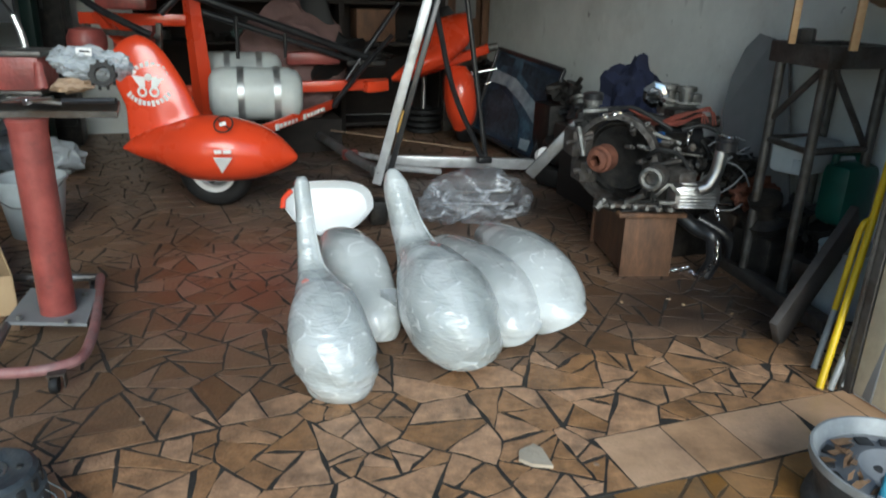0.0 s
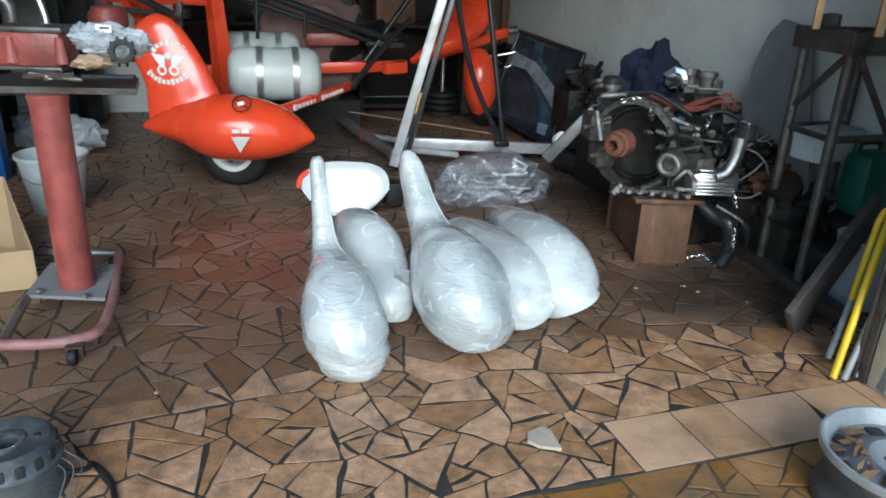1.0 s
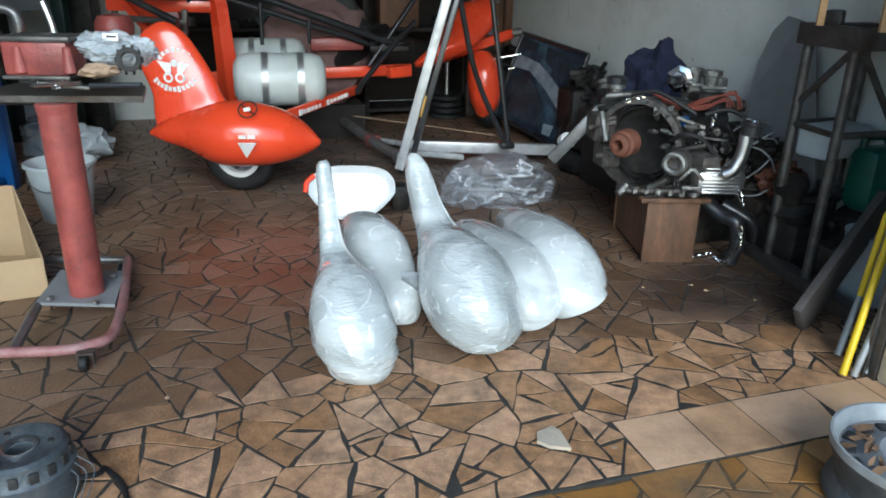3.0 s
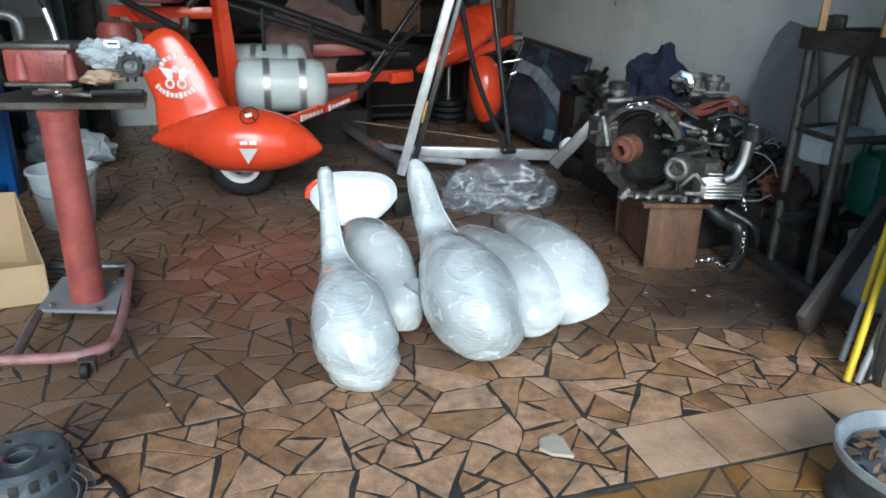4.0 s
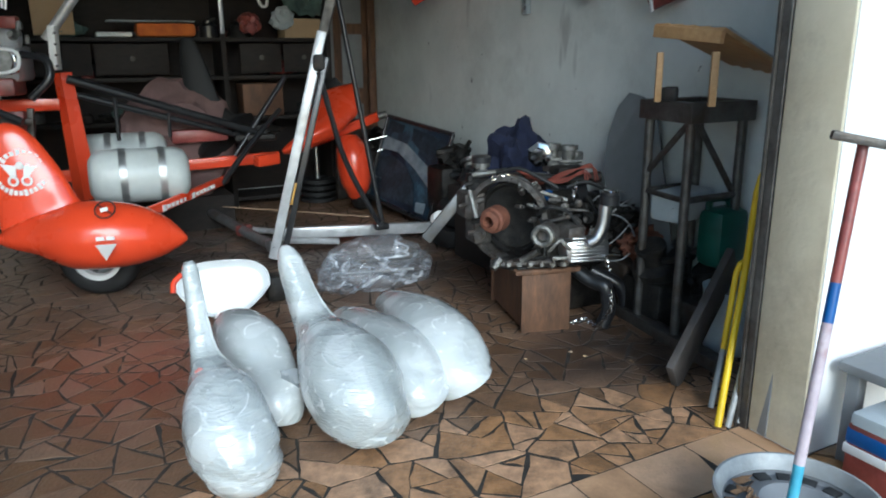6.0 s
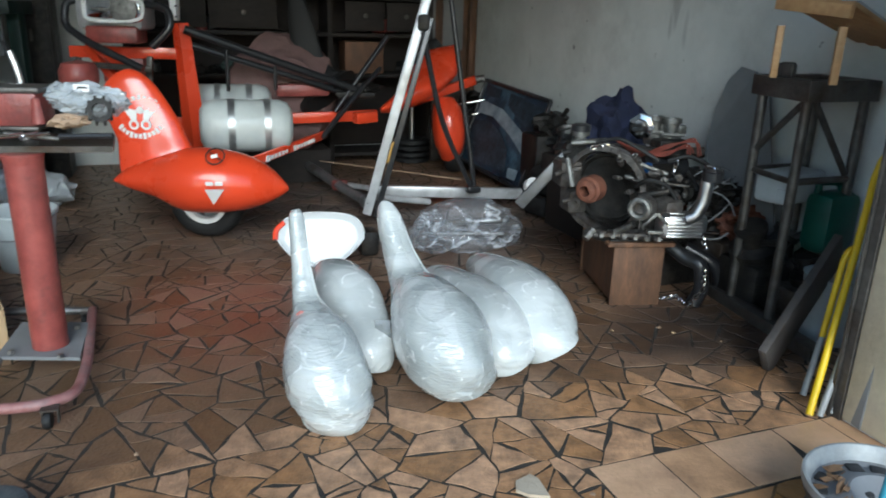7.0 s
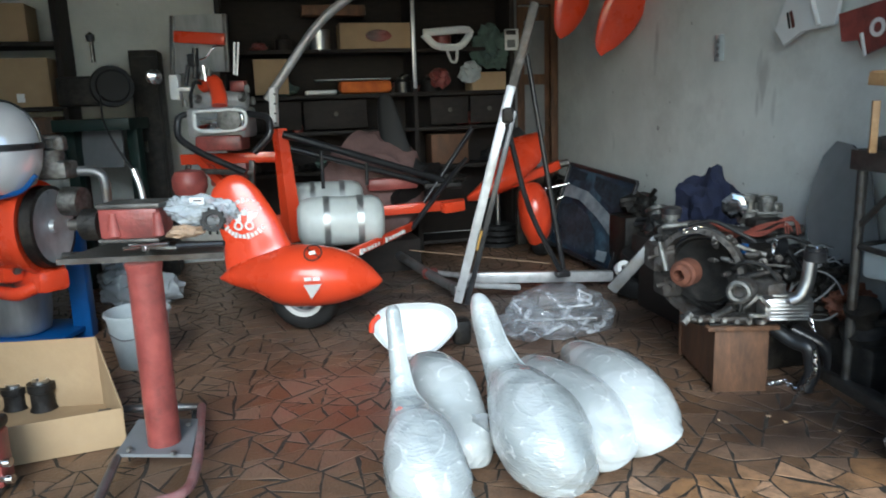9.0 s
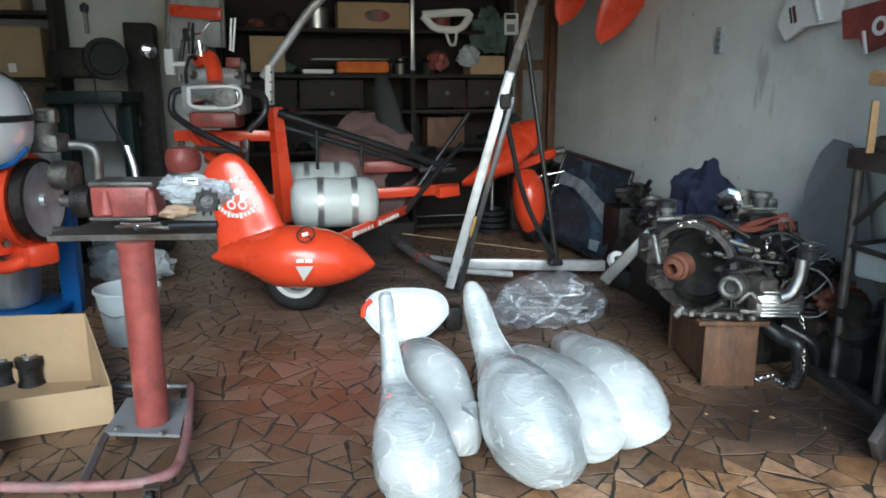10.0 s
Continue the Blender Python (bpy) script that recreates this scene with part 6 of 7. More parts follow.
tub = thing("metal_tub", lg + Vector((-0.28, -0.16, 0.08)), "dented galvanised tub on the bench's lower shelf", "tub")
part("body", loft(B(), [(lg.x - 0.28, lg.y - 0.16, 0.078, 0.13), (lg.x - 0.28, lg.y - 0.16, 0.1, 0.15), (lg.x - 0.28, lg.y - 0.16, 0.2, 0.165), (lg.x - 0.28, lg.y - 0.16, 0.34, 0.18)], 28, 0.8, (1, 0.1, 0), 3.0, 0.006, 7), "galv", tub)
part("rim", tube(B(), [Vector((lg.x - 0.28, lg.y - 0.16, 0.34)) + Vector((0.182 * math.cos(a), 0.148 * math.sin(a), 0)) for a in (2 * math.pi * k / 20 for k in range(21))], 0.006, 6, False), "galv", tub)

oe = thing("orange_engine", (-2.576, 3.300, 0.340), "orange painted engine with a large steel pulley on the blue bench", "engine")
pc = Vector((-2.370, 3.320, 0.705))
pd = Vector((0.97, 0.08, 0.02))
part("pulley", lathe(B(), [(0, 0.02), (0.03, 0.02), (0.035, 0.0), (0.11, -0.005), (0.15, 0.008), (0.185, 0.01), (0.19, 0.0), (0.175, -0.02), (0.19, -0.04), (0.18, -0.05), (0, -0.05)], 48, axis(pc, pc + pd)), "silver", oe, "turned steel pulley")
part("pulley_rim", lathe(B(), [(0.186, 0.014), (0.205, 0.008), (0.207, -0.045), (0.192, -0.05)], 48, axis(pc, pc + pd)), "grime", oe)
part("housing", lathe(B(), [(0.2, -0.055), (0.235, -0.05), (0.24, -0.075), (0.22, -0.12), (0.2, -0.3), (0, -0.3)], 40, axis(pc, pc + pd)), "red", oe, "orange-red pulley housing")
ob_ = B()
box(ob_, pc + Vector((-0.3, 0.1, -0.1)), (0.4, 0.34, 0.36), -28, 0.05)
box(ob_, pc + Vector((-0.12, 0.02, -0.27)), (0.3, 0.16, 0.12), -28, 0.03)
part("block", ob_, "red", oe)
ll = B()
tube(ll, [pc + Vector((-0.05, -0.05, -0.28)), pc + Vector((-0.16, -0.1, -0.33)), pc + Vector((-0.3, -0.05, -0.33))], 0.035, 12)
part("lug", ll, "red", oe)
part("bolt_head", lathe(B(), [(0, 0.02), (0.018, 0.02), (0.02, 0)], 6, axis(pc + Vector((-0.14, -0.12, -0.2)), pc + Vector((0.7, -0.6, -0.2)))), "cast", oe)
dome_c = Vector((-2.500, 3.150, 1.130))
part("cowl", lathe(B(), [(0.10, -0.235), (0.165, -0.2), (0.2, -0.12), (0.215, -0.03), (0.213, 0.0), (0.2, 0.075), (0.165, 0.14), (0.1, 0.185), (0, 0.2)], 44, pose(*dome_c)), "polish", oe, "polished chrome engine cowl")
part("cowl_band", lathe(B(), [(0.214, -0.034), (0.224, -0.03), (0.224, -0.008), (0.214, -0.002)], 44, pose(*dome_c)), "black", oe)
part("cowl_strip", tube(B(), [dome_c + Vector((0.218 * math.cos(a), 0.05, 0.2 * math.sin(a))) for a in (0.12 * k for k in range(14))], 0.008, 8), "black", oe)
cbb = B()
cc_ = Vector((-2.348, 3.350, 1.103))
lathe(cbb, [(0.06, -0.08), (0.065, -0.02), (0.05, -0.01), (0.05, 0.03), (0.07, 0.035), (0.07, 0.05), (0, 0.055)], 20, pose(*cc_))
box(cbb, cc_ + Vector((0.06, 0, 0.01)), (0.05, 0.06, 0.07), 10, 0.01)
part("carburettor", cbb, "cast", oe)
part("mount_block", box(B(), cc_ + Vector((0, 0.02, -0.12)), (0.18, 0.14, 0.09), 5, 0.02), "cast", oe)
part("alternator", tube(B(), [(-2.322, 3.380, 0.822), (-2.227, 3.380, 0.817)], 0.075, 18), "cast", oe)
part("breather_pipe", tube(B(), [(-2.436, 3.400, 0.966), (-2.198, 3.450, 0.969), (-2.142, 3.460, 0.935), (-2.151, 3.460, 0.756)], 0.026, 12), "greysteel", oe, "grey bent pipe")
part("hose", tube(B(), [(-2.465, 3.100, 0.882), (-2.344, 3.100, 0.904), (-2.276, 3.120, 0.980)], 0.012, 8), "blue", oe, "blue hose")
part("lower_pipe", tube(B(), [(-2.354, 3.350, 0.545), (-2.038, 3.350, 0.550)], 0.02, 10), "steel", oe)

# silver lever with cable rising behind the stand
lvx = thing("grease_gun", (-1.483, 2.600, 0.913), "grey lever with a thin black cable", "tool")
part("lever", tube(B(), [(-1.479, 2.600, 0.900), (-1.486, 2.600, 0.970), (-1.506, 2.600, 1.038)], 0.012, 8), "alu", lvx)
part("cable", tube(B(), [(-1.502, 2.600, 1.029), (-1.735, 2.900, 1.101), (-2.081, 3.400, 1.210), (-2.554, 4.200, 1.363)], 0.005, 6), "rubber", lvx)
# red mesh filter on the fin's top
fl2 = B()
lathe(fl2, [(0, -0.06), (0.085, -0.06), (0.1, -0.02), (0.1, 0.03), (0.08, 0.07), (0, 0.085)], 24, pose(-1.925, 3.95, 0.84))
solo("air_filter", fl2, "redold", "dull red mesh air filter behind the fin", "filter")
# clear bags of foam behind the bucket
for c, s, sd_ in (((-2.480, 4.286, 0.130), (0.24, 0.14, 0.13), 2.0), ((-2.787, 4.588, 0.120), (0.16, 0.14, 0.12), 4.0)):
    b = B()
    blob(b, c, s, 0.3, 6, 4, 10, sd_, 0.004, 2)
    solo("packed_bag", b, "hazy", "grey-white packed plastic bag on the floor", "bag", "packed bags")

# ---- grey motor on the ground by the opening ----
mo = thing("electric_motor", (-1.024, 1.350, 0.000), "blue-grey electric motor stator standing on the ground", "motor")
mc = Vector((-0.985, 1.319, 0.140))
mc.z = 0
part("housing", lathe(B(), [(0.03, 0.02), (0.03, 0.125), (0.04, 0.135), (0.09, 0.14), (0.1, 0.132), (0.103, 0.1), (0.112, 0.09), (0.112, 0.0), (0, 0.0)], 40, pose(*mc)), "motor", mo)
part("bore", lathe(B(), [(0.028, 0.03), (0.032, 0.136), (0.04, 0.139), (0.04, 0.132), (0.034, 0.03)], 24, pose(*mc)), "alu", mo)
for k in range(16):
    a = 2 * math.pi * k / 16
    part("vent", box(B(), None, (0.012, 0.02, 0.03), 0, 0.003, pose(*mc) @ pose(0.1 * math.cos(a), 0.1 * math.sin(a), 0.108, 0, 0, math.degrees(a))), "mark", mo)
for k in range(3):
    a = 2 * math.pi * k / 3 + 0.4
    part("screw_hole", lathe(B(), [(0, 0.004), (0.007, 0.004), (0.008, 0)], 10, pose(mc.x + 0.065 * math.cos(a), mc.y + 0.065 * math.sin(a), 0.137)), "mark", mo)
part("cable", tube(B(), [mc + Vector((0.1, 0.0, 0.05)), mc + Vector((0.15, 0.05, 0.03)), (-0.861, 1.424, 0.008), (-0.784, 1.367, 0.008), (-0.725, 1.272, 0.008)], 0.007, 8), "rubber", mo, "black rubber cable")
for k in range(3):
    part("lead", tube(B(), [mc + Vector((0.1, 0.02 * k, 0.09)), mc + Vector((0.13 + 0.01 * k, 0.02 * k, 0.06)), mc + Vector((0.12 + 0.015 * k, -0.03, 0.01))], 0.0015, 6), "motor", mo)

# pinkish machine at the edge with a chrome bolt
ps = thing("old_winch", (-1.845, 1.969, 0.000), "faded red casing with a chrome bolt and drive chain", "winch")
pp = Vector((-1.776, 2.019, 0.100))
part("casing", box(B(), pp + Vector((-0.1, 0.02, 0.02)), (0.2, 0.1, 0.2), 15, 0.02), "redold", ps)
part("cap", box(B(), pp + Vector((-0.1, 0.03, 0.135)), (0.19, 0.11, 0.04), 15, 0.015), "grime", ps)
part("bolt", lathe(B(), [(0, 0.04), (0.016, 0.04), (0.018, 0.02), (0.012, 0.018), (0.012, 0)], 12, axis(pp + Vector((0.0, 0, 0.02)), pp + Vector((1, 0.1, 0.02)))), "chrome", ps)
part("bolt", lathe(B(), [(0, 0.04), (0.016, 0.04), (0.018, 0.02), (0.012, 0.018), (0.012, 0)], 12, axis(pp + Vector((0.0, 0, -0.04)), pp + Vector((1, 0.1, -0.04)))), "chrome", ps)
part("foot", box(B(), pp + Vector((-0.1, 0, -0.09)), (0.18, 0.14, 0.02), 15, 0.004), "steel", ps)
# ---- shelving across the back wall ----
def gbox(bm, u, v, z, su, sv, sz, bev=0.004):
    return box(bm, gar(u, v, z), (su, sv, sz), 20, bev)


VF = 5.86
sc = thing("shelf_unit", gar(0.9, 6.03, 0), "dark wooden shelf unit crowded with boxes and parts", "shelf")
SU0, SU1 = -0.28, 2.06
for u in (SU0, 1.22, SU1):
    part("upright", gbox(B(), u, 6.05, 1.15, 0.04, 0.36, 2.3), "darkwood", sc)
for z in (0.08, 0.72, 1.04, 1.325, 1.675, 2.12):
    part("board", gbox(B(), (SU0 + SU1) / 2, 6.05, z, SU1 - SU0 - 0.042, 0.36, 0.03), "darkwood", sc)
part("upright_edge", gbox(B(), 1.22, 5.865, 1.72, 0.03, 0.008, 0.7, 0.001), "alu", sc, "bright metal edge strip")
part("back_panel", gbox(B(), (SU0 + SU1) / 2, 6.235, 1.2, SU1 - SU0, 0.012, 2.2), "darkwood", sc)
for u in (0.04, 0.56, 1.5, 1.84):
    d_ = part("drawer", gbox(B(), u, 5.865, 1.185, 0.5 if u < 1.2 else 0.32, 0.012, 0.22, 0.004), "darkwood", sc)
    part("knob", lathe(B(), [(0, 0.025), (0.02, 0.02), (0.012, 0)], 10, axis(gar(u, 5.858, 1.19), gar(u, 5.0, 1.19))), "steel", d_)


def goods(name, label, category, material, t_px, size, kind=None, bev=0.006):
    """One stored box resting with its front at a place on the shelf."""
    return solo(name, box(B(), t_px, size, 20, bev), material, label, category, "goods on the shelves")


def on_shelf(u, z_top_of_board, sz):
    return z_top_of_board + 0.016 + sz / 2


bx = goods("carton", "brown cardboard carton with a red oval print", "carton", "card", gar(0.92, 6.0, 1.69 + 0.1), (0.58, 0.22, 0.2))
ovl = B()
lathe(ovl, [(0, 0.002), (0.1, 0.002), (0.104, 0)], 28, axis(gar(0.94, 5.888, 1.79), gar(0.94, 5.0, 1.79)))
bmesh.ops.scale(ovl, vec=(1, 1, 0.45), verts=ovl.verts, space=Matrix.Translation(-gar(0.94, 5.888, 1.79)))
ov = part("print", ovl, "redold", bx, "faded red oval print")
goods("carton", "small brown carton on the shelf", "carton", "card", gar(1.86, 6.0, 1.34 + 0.075), (0.3, 0.22, 0.15))
goods("carton", "plain brown carton on the low shelf", "carton", "ply", gar(1.5, 6.0, 0.735 + 0.13), (0.32, 0.24, 0.25))
goods("carton", "plain brown carton leaning on the shelf end", "carton", "card", gar(0.08, 6.0, 1.34 + 0.15), (0.26, 0.22, 0.27))
goods("carton", "tan carton on the low shelf", "carton", "ply", gar(1.05, 6.0, 0.735 + 0.1), (0.2, 0.24, 0.2))
goods("carton", "brown carton on the middle shelf", "carton", "ply", gar(0.6, 6.02, 1.69 + 0.3), (0.5, 0.2, 0.08))
goods("folded_tarp", "folded orange cloth bundle on the shelf", "bundle", "orange", gar(0.82, 5.97, 1.34 + 0.055), (0.42, 0.2, 0.1), bev=0.03)
goods("white_tray", "flat white tray on the shelf", "tray", "white", gar(0.46, 5.97, 1.34 + 0.02), (0.24, 0.2, 0.035), bev=0.01)
goods("sheet_stack", "pale glossy sheets on the shelf", "sheets", "bucket", gar(0.72, 5.95, 1.34 + 0.115), (0.6, 0.2, 0.008), bev=0.001)
solo("steel_pot", lathe(B(), [(0, 0), (0.08, 0), (0.085, 0.15), (0.09, 0.155), (0, 0.155)], 24, pose(*gar(0.48, 6.0, 1.691))), "alu", "shiny steel pot on the shelf", "pot")
# white moulded frame hanging over the shelf, bent of tubes
wf = B()
tube(wf, [(-0.774, 5.891, 1.789), (-0.679, 5.925, 1.688), (-0.481, 5.997, 1.682), (-0.380, 6.034, 1.832), (-0.774, 5.891, 1.798)], 0.03, 8)
tube(wf, [(-0.600, 5.954, 1.681), (-0.565, 5.966, 1.568), (-0.521, 5.983, 1.568), (-0.512, 5.986, 1.682)], 0.012, 6)
solo("moulded_carrier", wf, "white", "white moulded plastic frame hooked on the shelf", "frame")
gcl = B()
blob(gcl, (-0.248, 6.241, 1.693), (0.16, 0.1, 0.17), 0.4, 6, 4, 20, 1.0)
solo("green_cloth", gcl, "greencloth", "crumpled grey-green cloth on the shelf", "cloth")
pkg = B()
sheet(pkg, [(-0.132, 6.156, 1.823), (-0.022, 6.196, 1.826), (-0.018, 6.197, 1.656), (-0.130, 6.157, 1.655)], 0.01)
pk = solo("white_package", pkg, "white", "small white package with dark print", "package", smooth=False)
part("print_bar", beam(B(), (-0.123, 6.144, 1.796), (-0.040, 6.174, 1.797), 0.004, 0.035), "mark", pk)
part("print_bar", beam(B(), (-0.112, 6.147, 1.707), (-0.047, 6.171, 1.709), 0.004, 0.06), "greyboard", pk)
rs = random.Random(11)
for k in range(34):
    u = rs.uniform(SU0 + 0.1, SU1 - 0.1)
    zb = rs.choice((1.055, 0.735, 1.34, 1.34, 1.34, 1.69, 1.69, 2.135))
    r = rs.uniform(0.04, 0.09)
    b = B()
    mt = rs.choice(("grime", "black", "darkwood", "greencloth", "cast", "rubber", "redold", "grime"))
    if rs.random() < 0.5:
        lathe(b, [(0, 0), (r, 0), (r, r * 1.2), (r * 0.6, r * 1.5), (r * 0.6, r * 1.8), (0, r * 1.8)], 16, pose(*gar(u, rs.uniform(5.95, 6.1), zb)))
        solo("canister", b, mt, "dusty dark canister on the crowded shelf", "canister", "goods on the shelves")
    else:
        blob(b, gar(u, rs.uniform(5.98, 6.1), zb + r * 0.7), (r * 1.6, r * 1.2, r * 0.8), 0.45, 6, 3, 20, k, zb)
        solo("oddment", b, mt, "dark crumpled oddment on the crowded shelf", "oddment", "goods on the shelves")
gt = B()
blob(gt, (-0.420, 6.126, 1.485), (0.09, 0.08, 0.09), 0.4, 7, 3, 0, 6)
solo("plastic_wad", gt, "bucket", "pale crumpled plastic bundle on the shelf", "bundle")
rdb = B()
blob(rdb, (-0.669, 6.035, 1.447), (0.08, 0.07, 0.08), 0.5, 6, 3, 0, 9)
solo("red_cloth", rdb, "redold", "dark red rag among the shelf clutter", "rag")

# covered mound before the low shelves
pm = B()
blob(pm, gar(0.78, 5.45, 0.62), (0.42, 0.25, 0.42), 0.2, 4, 4, 20, 3.0)
mnd = solo("draped_mound", pm, "pink", "rounded load under a dull pink dust sheet", "dust sheet")
mb = B()
gbox(mb, 0.78, 5.45, 0.12, 0.6, 0.4, 0.24, 0.01)
solo("low_crate", mb, "darkwood", "low dark crate under the dust sheet", "crate")
blu = B()
sheet(blu, [(-1.517, 5.300, 0.700), (-1.172, 5.300, 0.656), (-1.175, 5.300, 0.554), (-1.502, 5.300, 0.550)], 0.02)
solo("pale_panel", blu, "bucket", "pale blue-grey panel leaning behind the tanks", "panel", smooth=False)

# ---- back door beside the shelves ----
DU0, DU1 = 2.2, 2.57
door = thing("door_1", gar((DU0 + DU1) / 2, 6.2, 0), "closed brown wooden door with frosted panes", "door", kind="structure")
for u in (DU0, DU1):
    part("door_frame", gbox(B(), u, 6.21, 1.05, 0.07, 0.06, 2.1), "ply", door)
part("door_frame", gbox(B(), (DU0 + DU1) / 2, 6.21, 2.1, DU1 - DU0 + 0.07, 0.06, 0.07), "ply", door)
part("door_leaf", gbox(B(), (DU0 + DU1) / 2, 6.225, 1.03, DU1 - DU0 - 0.08, 0.035, 2.04), "ply", door)
for z in (0.55, 1.15, 1.7):
    part("pane", gbox(B(), (DU0 + DU1) / 2, 6.2, z, DU1 - DU0 - 0.18, 0.012, 0.46, 0.004), "greyboard", door)
solo("grey_post", gbox(B(), 2.12, 6.1, 1.2, 0.06, 0.2, 2.4), "greyboard", "grey painted post at the shelf end", "post", kind="structure")

# ---- machine and shelf at the far left ----
dp = thing("drill_press", (-3.132, 4.900, 0.545), "dark green workshop machine with a black head and lever", "machine")
for a, b in (((-3.155, 4.800, 1.150), (-3.272, 4.800, 0.496)), ((-2.719, 4.850, 1.149), (-2.758, 4.850, 0.495))):
    a, b = Vector(a), Vector(b)
    b.z = 0
    b.x, b.y = a.x, a.y
    part("leg", beam(B(), b, a, 0.08, 0.08), "machine", dp)
part("top", beam(B(), (-3.201, 4.800, 1.180), (-2.691, 4.880, 1.179), 0.4, 0.08, (0, 0, 1)), "machine", dp)
part("front_panel", sheet(B(), [(-3.106, 4.850, 1.133), (-2.807, 4.850, 1.133), (-2.818, 4.850, 0.876), (-3.129, 4.850, 0.874)], 0.02), "greyboard", dp, "pale grey front panel", False)
hd_ = B()
box(hd_, (-3.029, 4.800, 1.407), (0.28, 0.24, 0.2), 10, 0.03)
part("head", hd_, "grime", dp)
hw = (-2.753, 4.700, 1.432)
part("handwheel", lathe(B(), [(0.1, -0.015), (0.13, -0.015), (0.135, 0.015), (0.1, 0.015)], 30, axis(hw, Vector(hw) + Vector((0.6, -0.8, 0))), True), "rubber", dp)
part("guard", lathe(B(), [(0, 0.03), (0.1, 0.03), (0.12, 0.0), (0.14, -0.06), (0, -0.06)], 30, axis(hw, Vector(hw) + Vector((0.6, -0.8, 0)))), "rubber", dp)
part("lever", tube(B(), [(-2.895, 4.750, 1.596), (-2.895, 4.750, 1.758)], 0.014, 8), "black", dp)
part("lever_knob", lathe(B(), [(0, -0.03), (0.025, -0.02), (0.03, 0.02), (0, 0.045)], 14, pose(*(-2.899, 4.750, 1.754))), "black", dp)
dcab = B()
c = Vector((-2.808, 5.300, 1.054))
box(dcab, (c.x, c.y, 0.85), (0.2, 0.3, 1.7), 20, 0.01)
lck = thing("dark_locker", (c.x, c.y, 0), "tall dark metal locker beside the machine", "locker")
part("cabinet", dcab, "grime", lck)
part("locker_door", box(B(), (c.x + 0.05, c.y - 0.155, 0.9), (0.17, 0.012, 1.5), 20, 0.004), "grime", lck)
part("latch", box(B(), (c.x + 0.02, c.y - 0.17, 1.0), (0.02, 0.02, 0.08), 20, 0.004), "steel", lck)
lm = B()
lathe(lm, [(0, 0.02), (0.05, 0.0), (0.055, -0.03), (0, -0.03)], 16, axis((-2.551, 4.900, 1.490), (-2.072, 4.200, 1.441)))
solo("work_lamp", lm, "chrome", "round bright work lamp on the locker", "lamp")

ls = thing("side_shelf", gar(-1.75, 5.8, 0), "dark side shelf holding cardboard cartons", "shelf")
for u in (-1.98, -1.38):
    part("upright", gbox(B(), u, 5.95, 1.05, 0.04, 0.4, 2.1), "darkwood", ls)
for z in (0.6, 1.0, 1.3, 1.75):
    part("board", gbox(B(), -1.68, 5.95, z, 0.56, 0.4, 0.03), "darkwood", ls)
goods("carton", "buff cardboard carton with a white tag", "carton", "card", gar(-1.68, 5.92, 1.3 + 0.016 + 0.17), (0.44, 0.3, 0.34))
goods("carton", "buff cardboard carton on the side shelf", "carton", "card", gar(-1.74, 5.92, 1.75 + 0.016 + 0.13), (0.36, 0.3, 0.26))
goods("carton", "brown carton low on the side shelf", "carton", "ply", gar(-1.68, 5.92, 1.0 + 0.016 + 0.12), (0.42, 0.3, 0.22))
tg = B()
gbox(tg, -1.66, 5.764, 1.38, 0.05, 0.006, 0.06, 0.001)
solo("paper_tag", tg, "deco", "white paper tag on the carton", "tag")

# ---- things on the side wall ----
def petal(secs, label):
    return solo("hanging_fin", loft(B(), secs, 20, 0.25, (0.95, 0.3, 0), 2.0, sub=5), "red", label, "fin", "orange fins hanging on the wall")


petal([(0.557, 5.300, 1.534, 0.008), (0.570, 5.300, 1.595, 0.067), (0.627, 5.300, 1.700, 0.122), (0.697, 5.300, 1.826, 0.152), (0.769, 5.300, 1.972, 0.135), (0.818, 5.300, 2.116, 0.038)], "orange-red pointed fin hanging on the wall")
petal([(0.280, 5.450, 1.673, 0.008), (0.294, 5.450, 1.724, 0.061), (0.331, 5.450, 1.824, 0.109), (0.373, 5.450, 1.961, 0.128), (0.397, 5.450, 2.074, 0.040)], "smaller orange-red fin hanging on the wall")
so = thing("wall_socket", (1.139, 4.472, 1.506), "small grey socket box on the wall", "socket")
part("box", gbox(B(), 2.605, (-Vector((1.139, 4.472, 1.506)).x * math.sin(AX) + Vector((1.139, 4.472, 1.506)).y * math.cos(AX)), Vector((1.139, 4.472, 1.506)).z, 0.03, 0.06, 0.15, 0.006), "bucket", so)
for dz in (-0.04, 0.0, 0.04):
    q = Vector((1.131, 4.453, 1.505))
    part("outlet", lathe(B(), [(0, 0.003), (0.012, 0.003), (0.014, 0)], 12, axis(q + Z * dz, q + Z * dz - gar(1, 0))), "greyboard", so)
sg = thing("white_tailplane", (1.365, 3.706, 1.544), "white painted panel with red and black stripes on the wall", "panel")
part("panel", sheet(B(), [(1.287, 3.949, 1.553), (1.319, 3.862, 1.743), (1.432, 3.550, 1.701), (1.423, 3.575, 1.538), (1.352, 3.771, 1.528), (1.311, 3.884, 1.472)], 0.02), "white", sg, "", False)
part("stripe", beam(B(), (1.311, 3.839, 1.629), (1.320, 3.814, 1.553), 0.004, 0.03, (0, 1, 0), 0), "wire", sg, "", False)
part("stripe", beam(B(), (1.303, 3.861, 1.626), (1.311, 3.839, 1.550), 0.004, 0.015, (0, 1, 0), 0), "mark", sg, "", False)
part("tube_edge", tube(B(), [(1.351, 3.714, 1.698), (1.374, 3.652, 1.545)], 0.012), "white", sg)
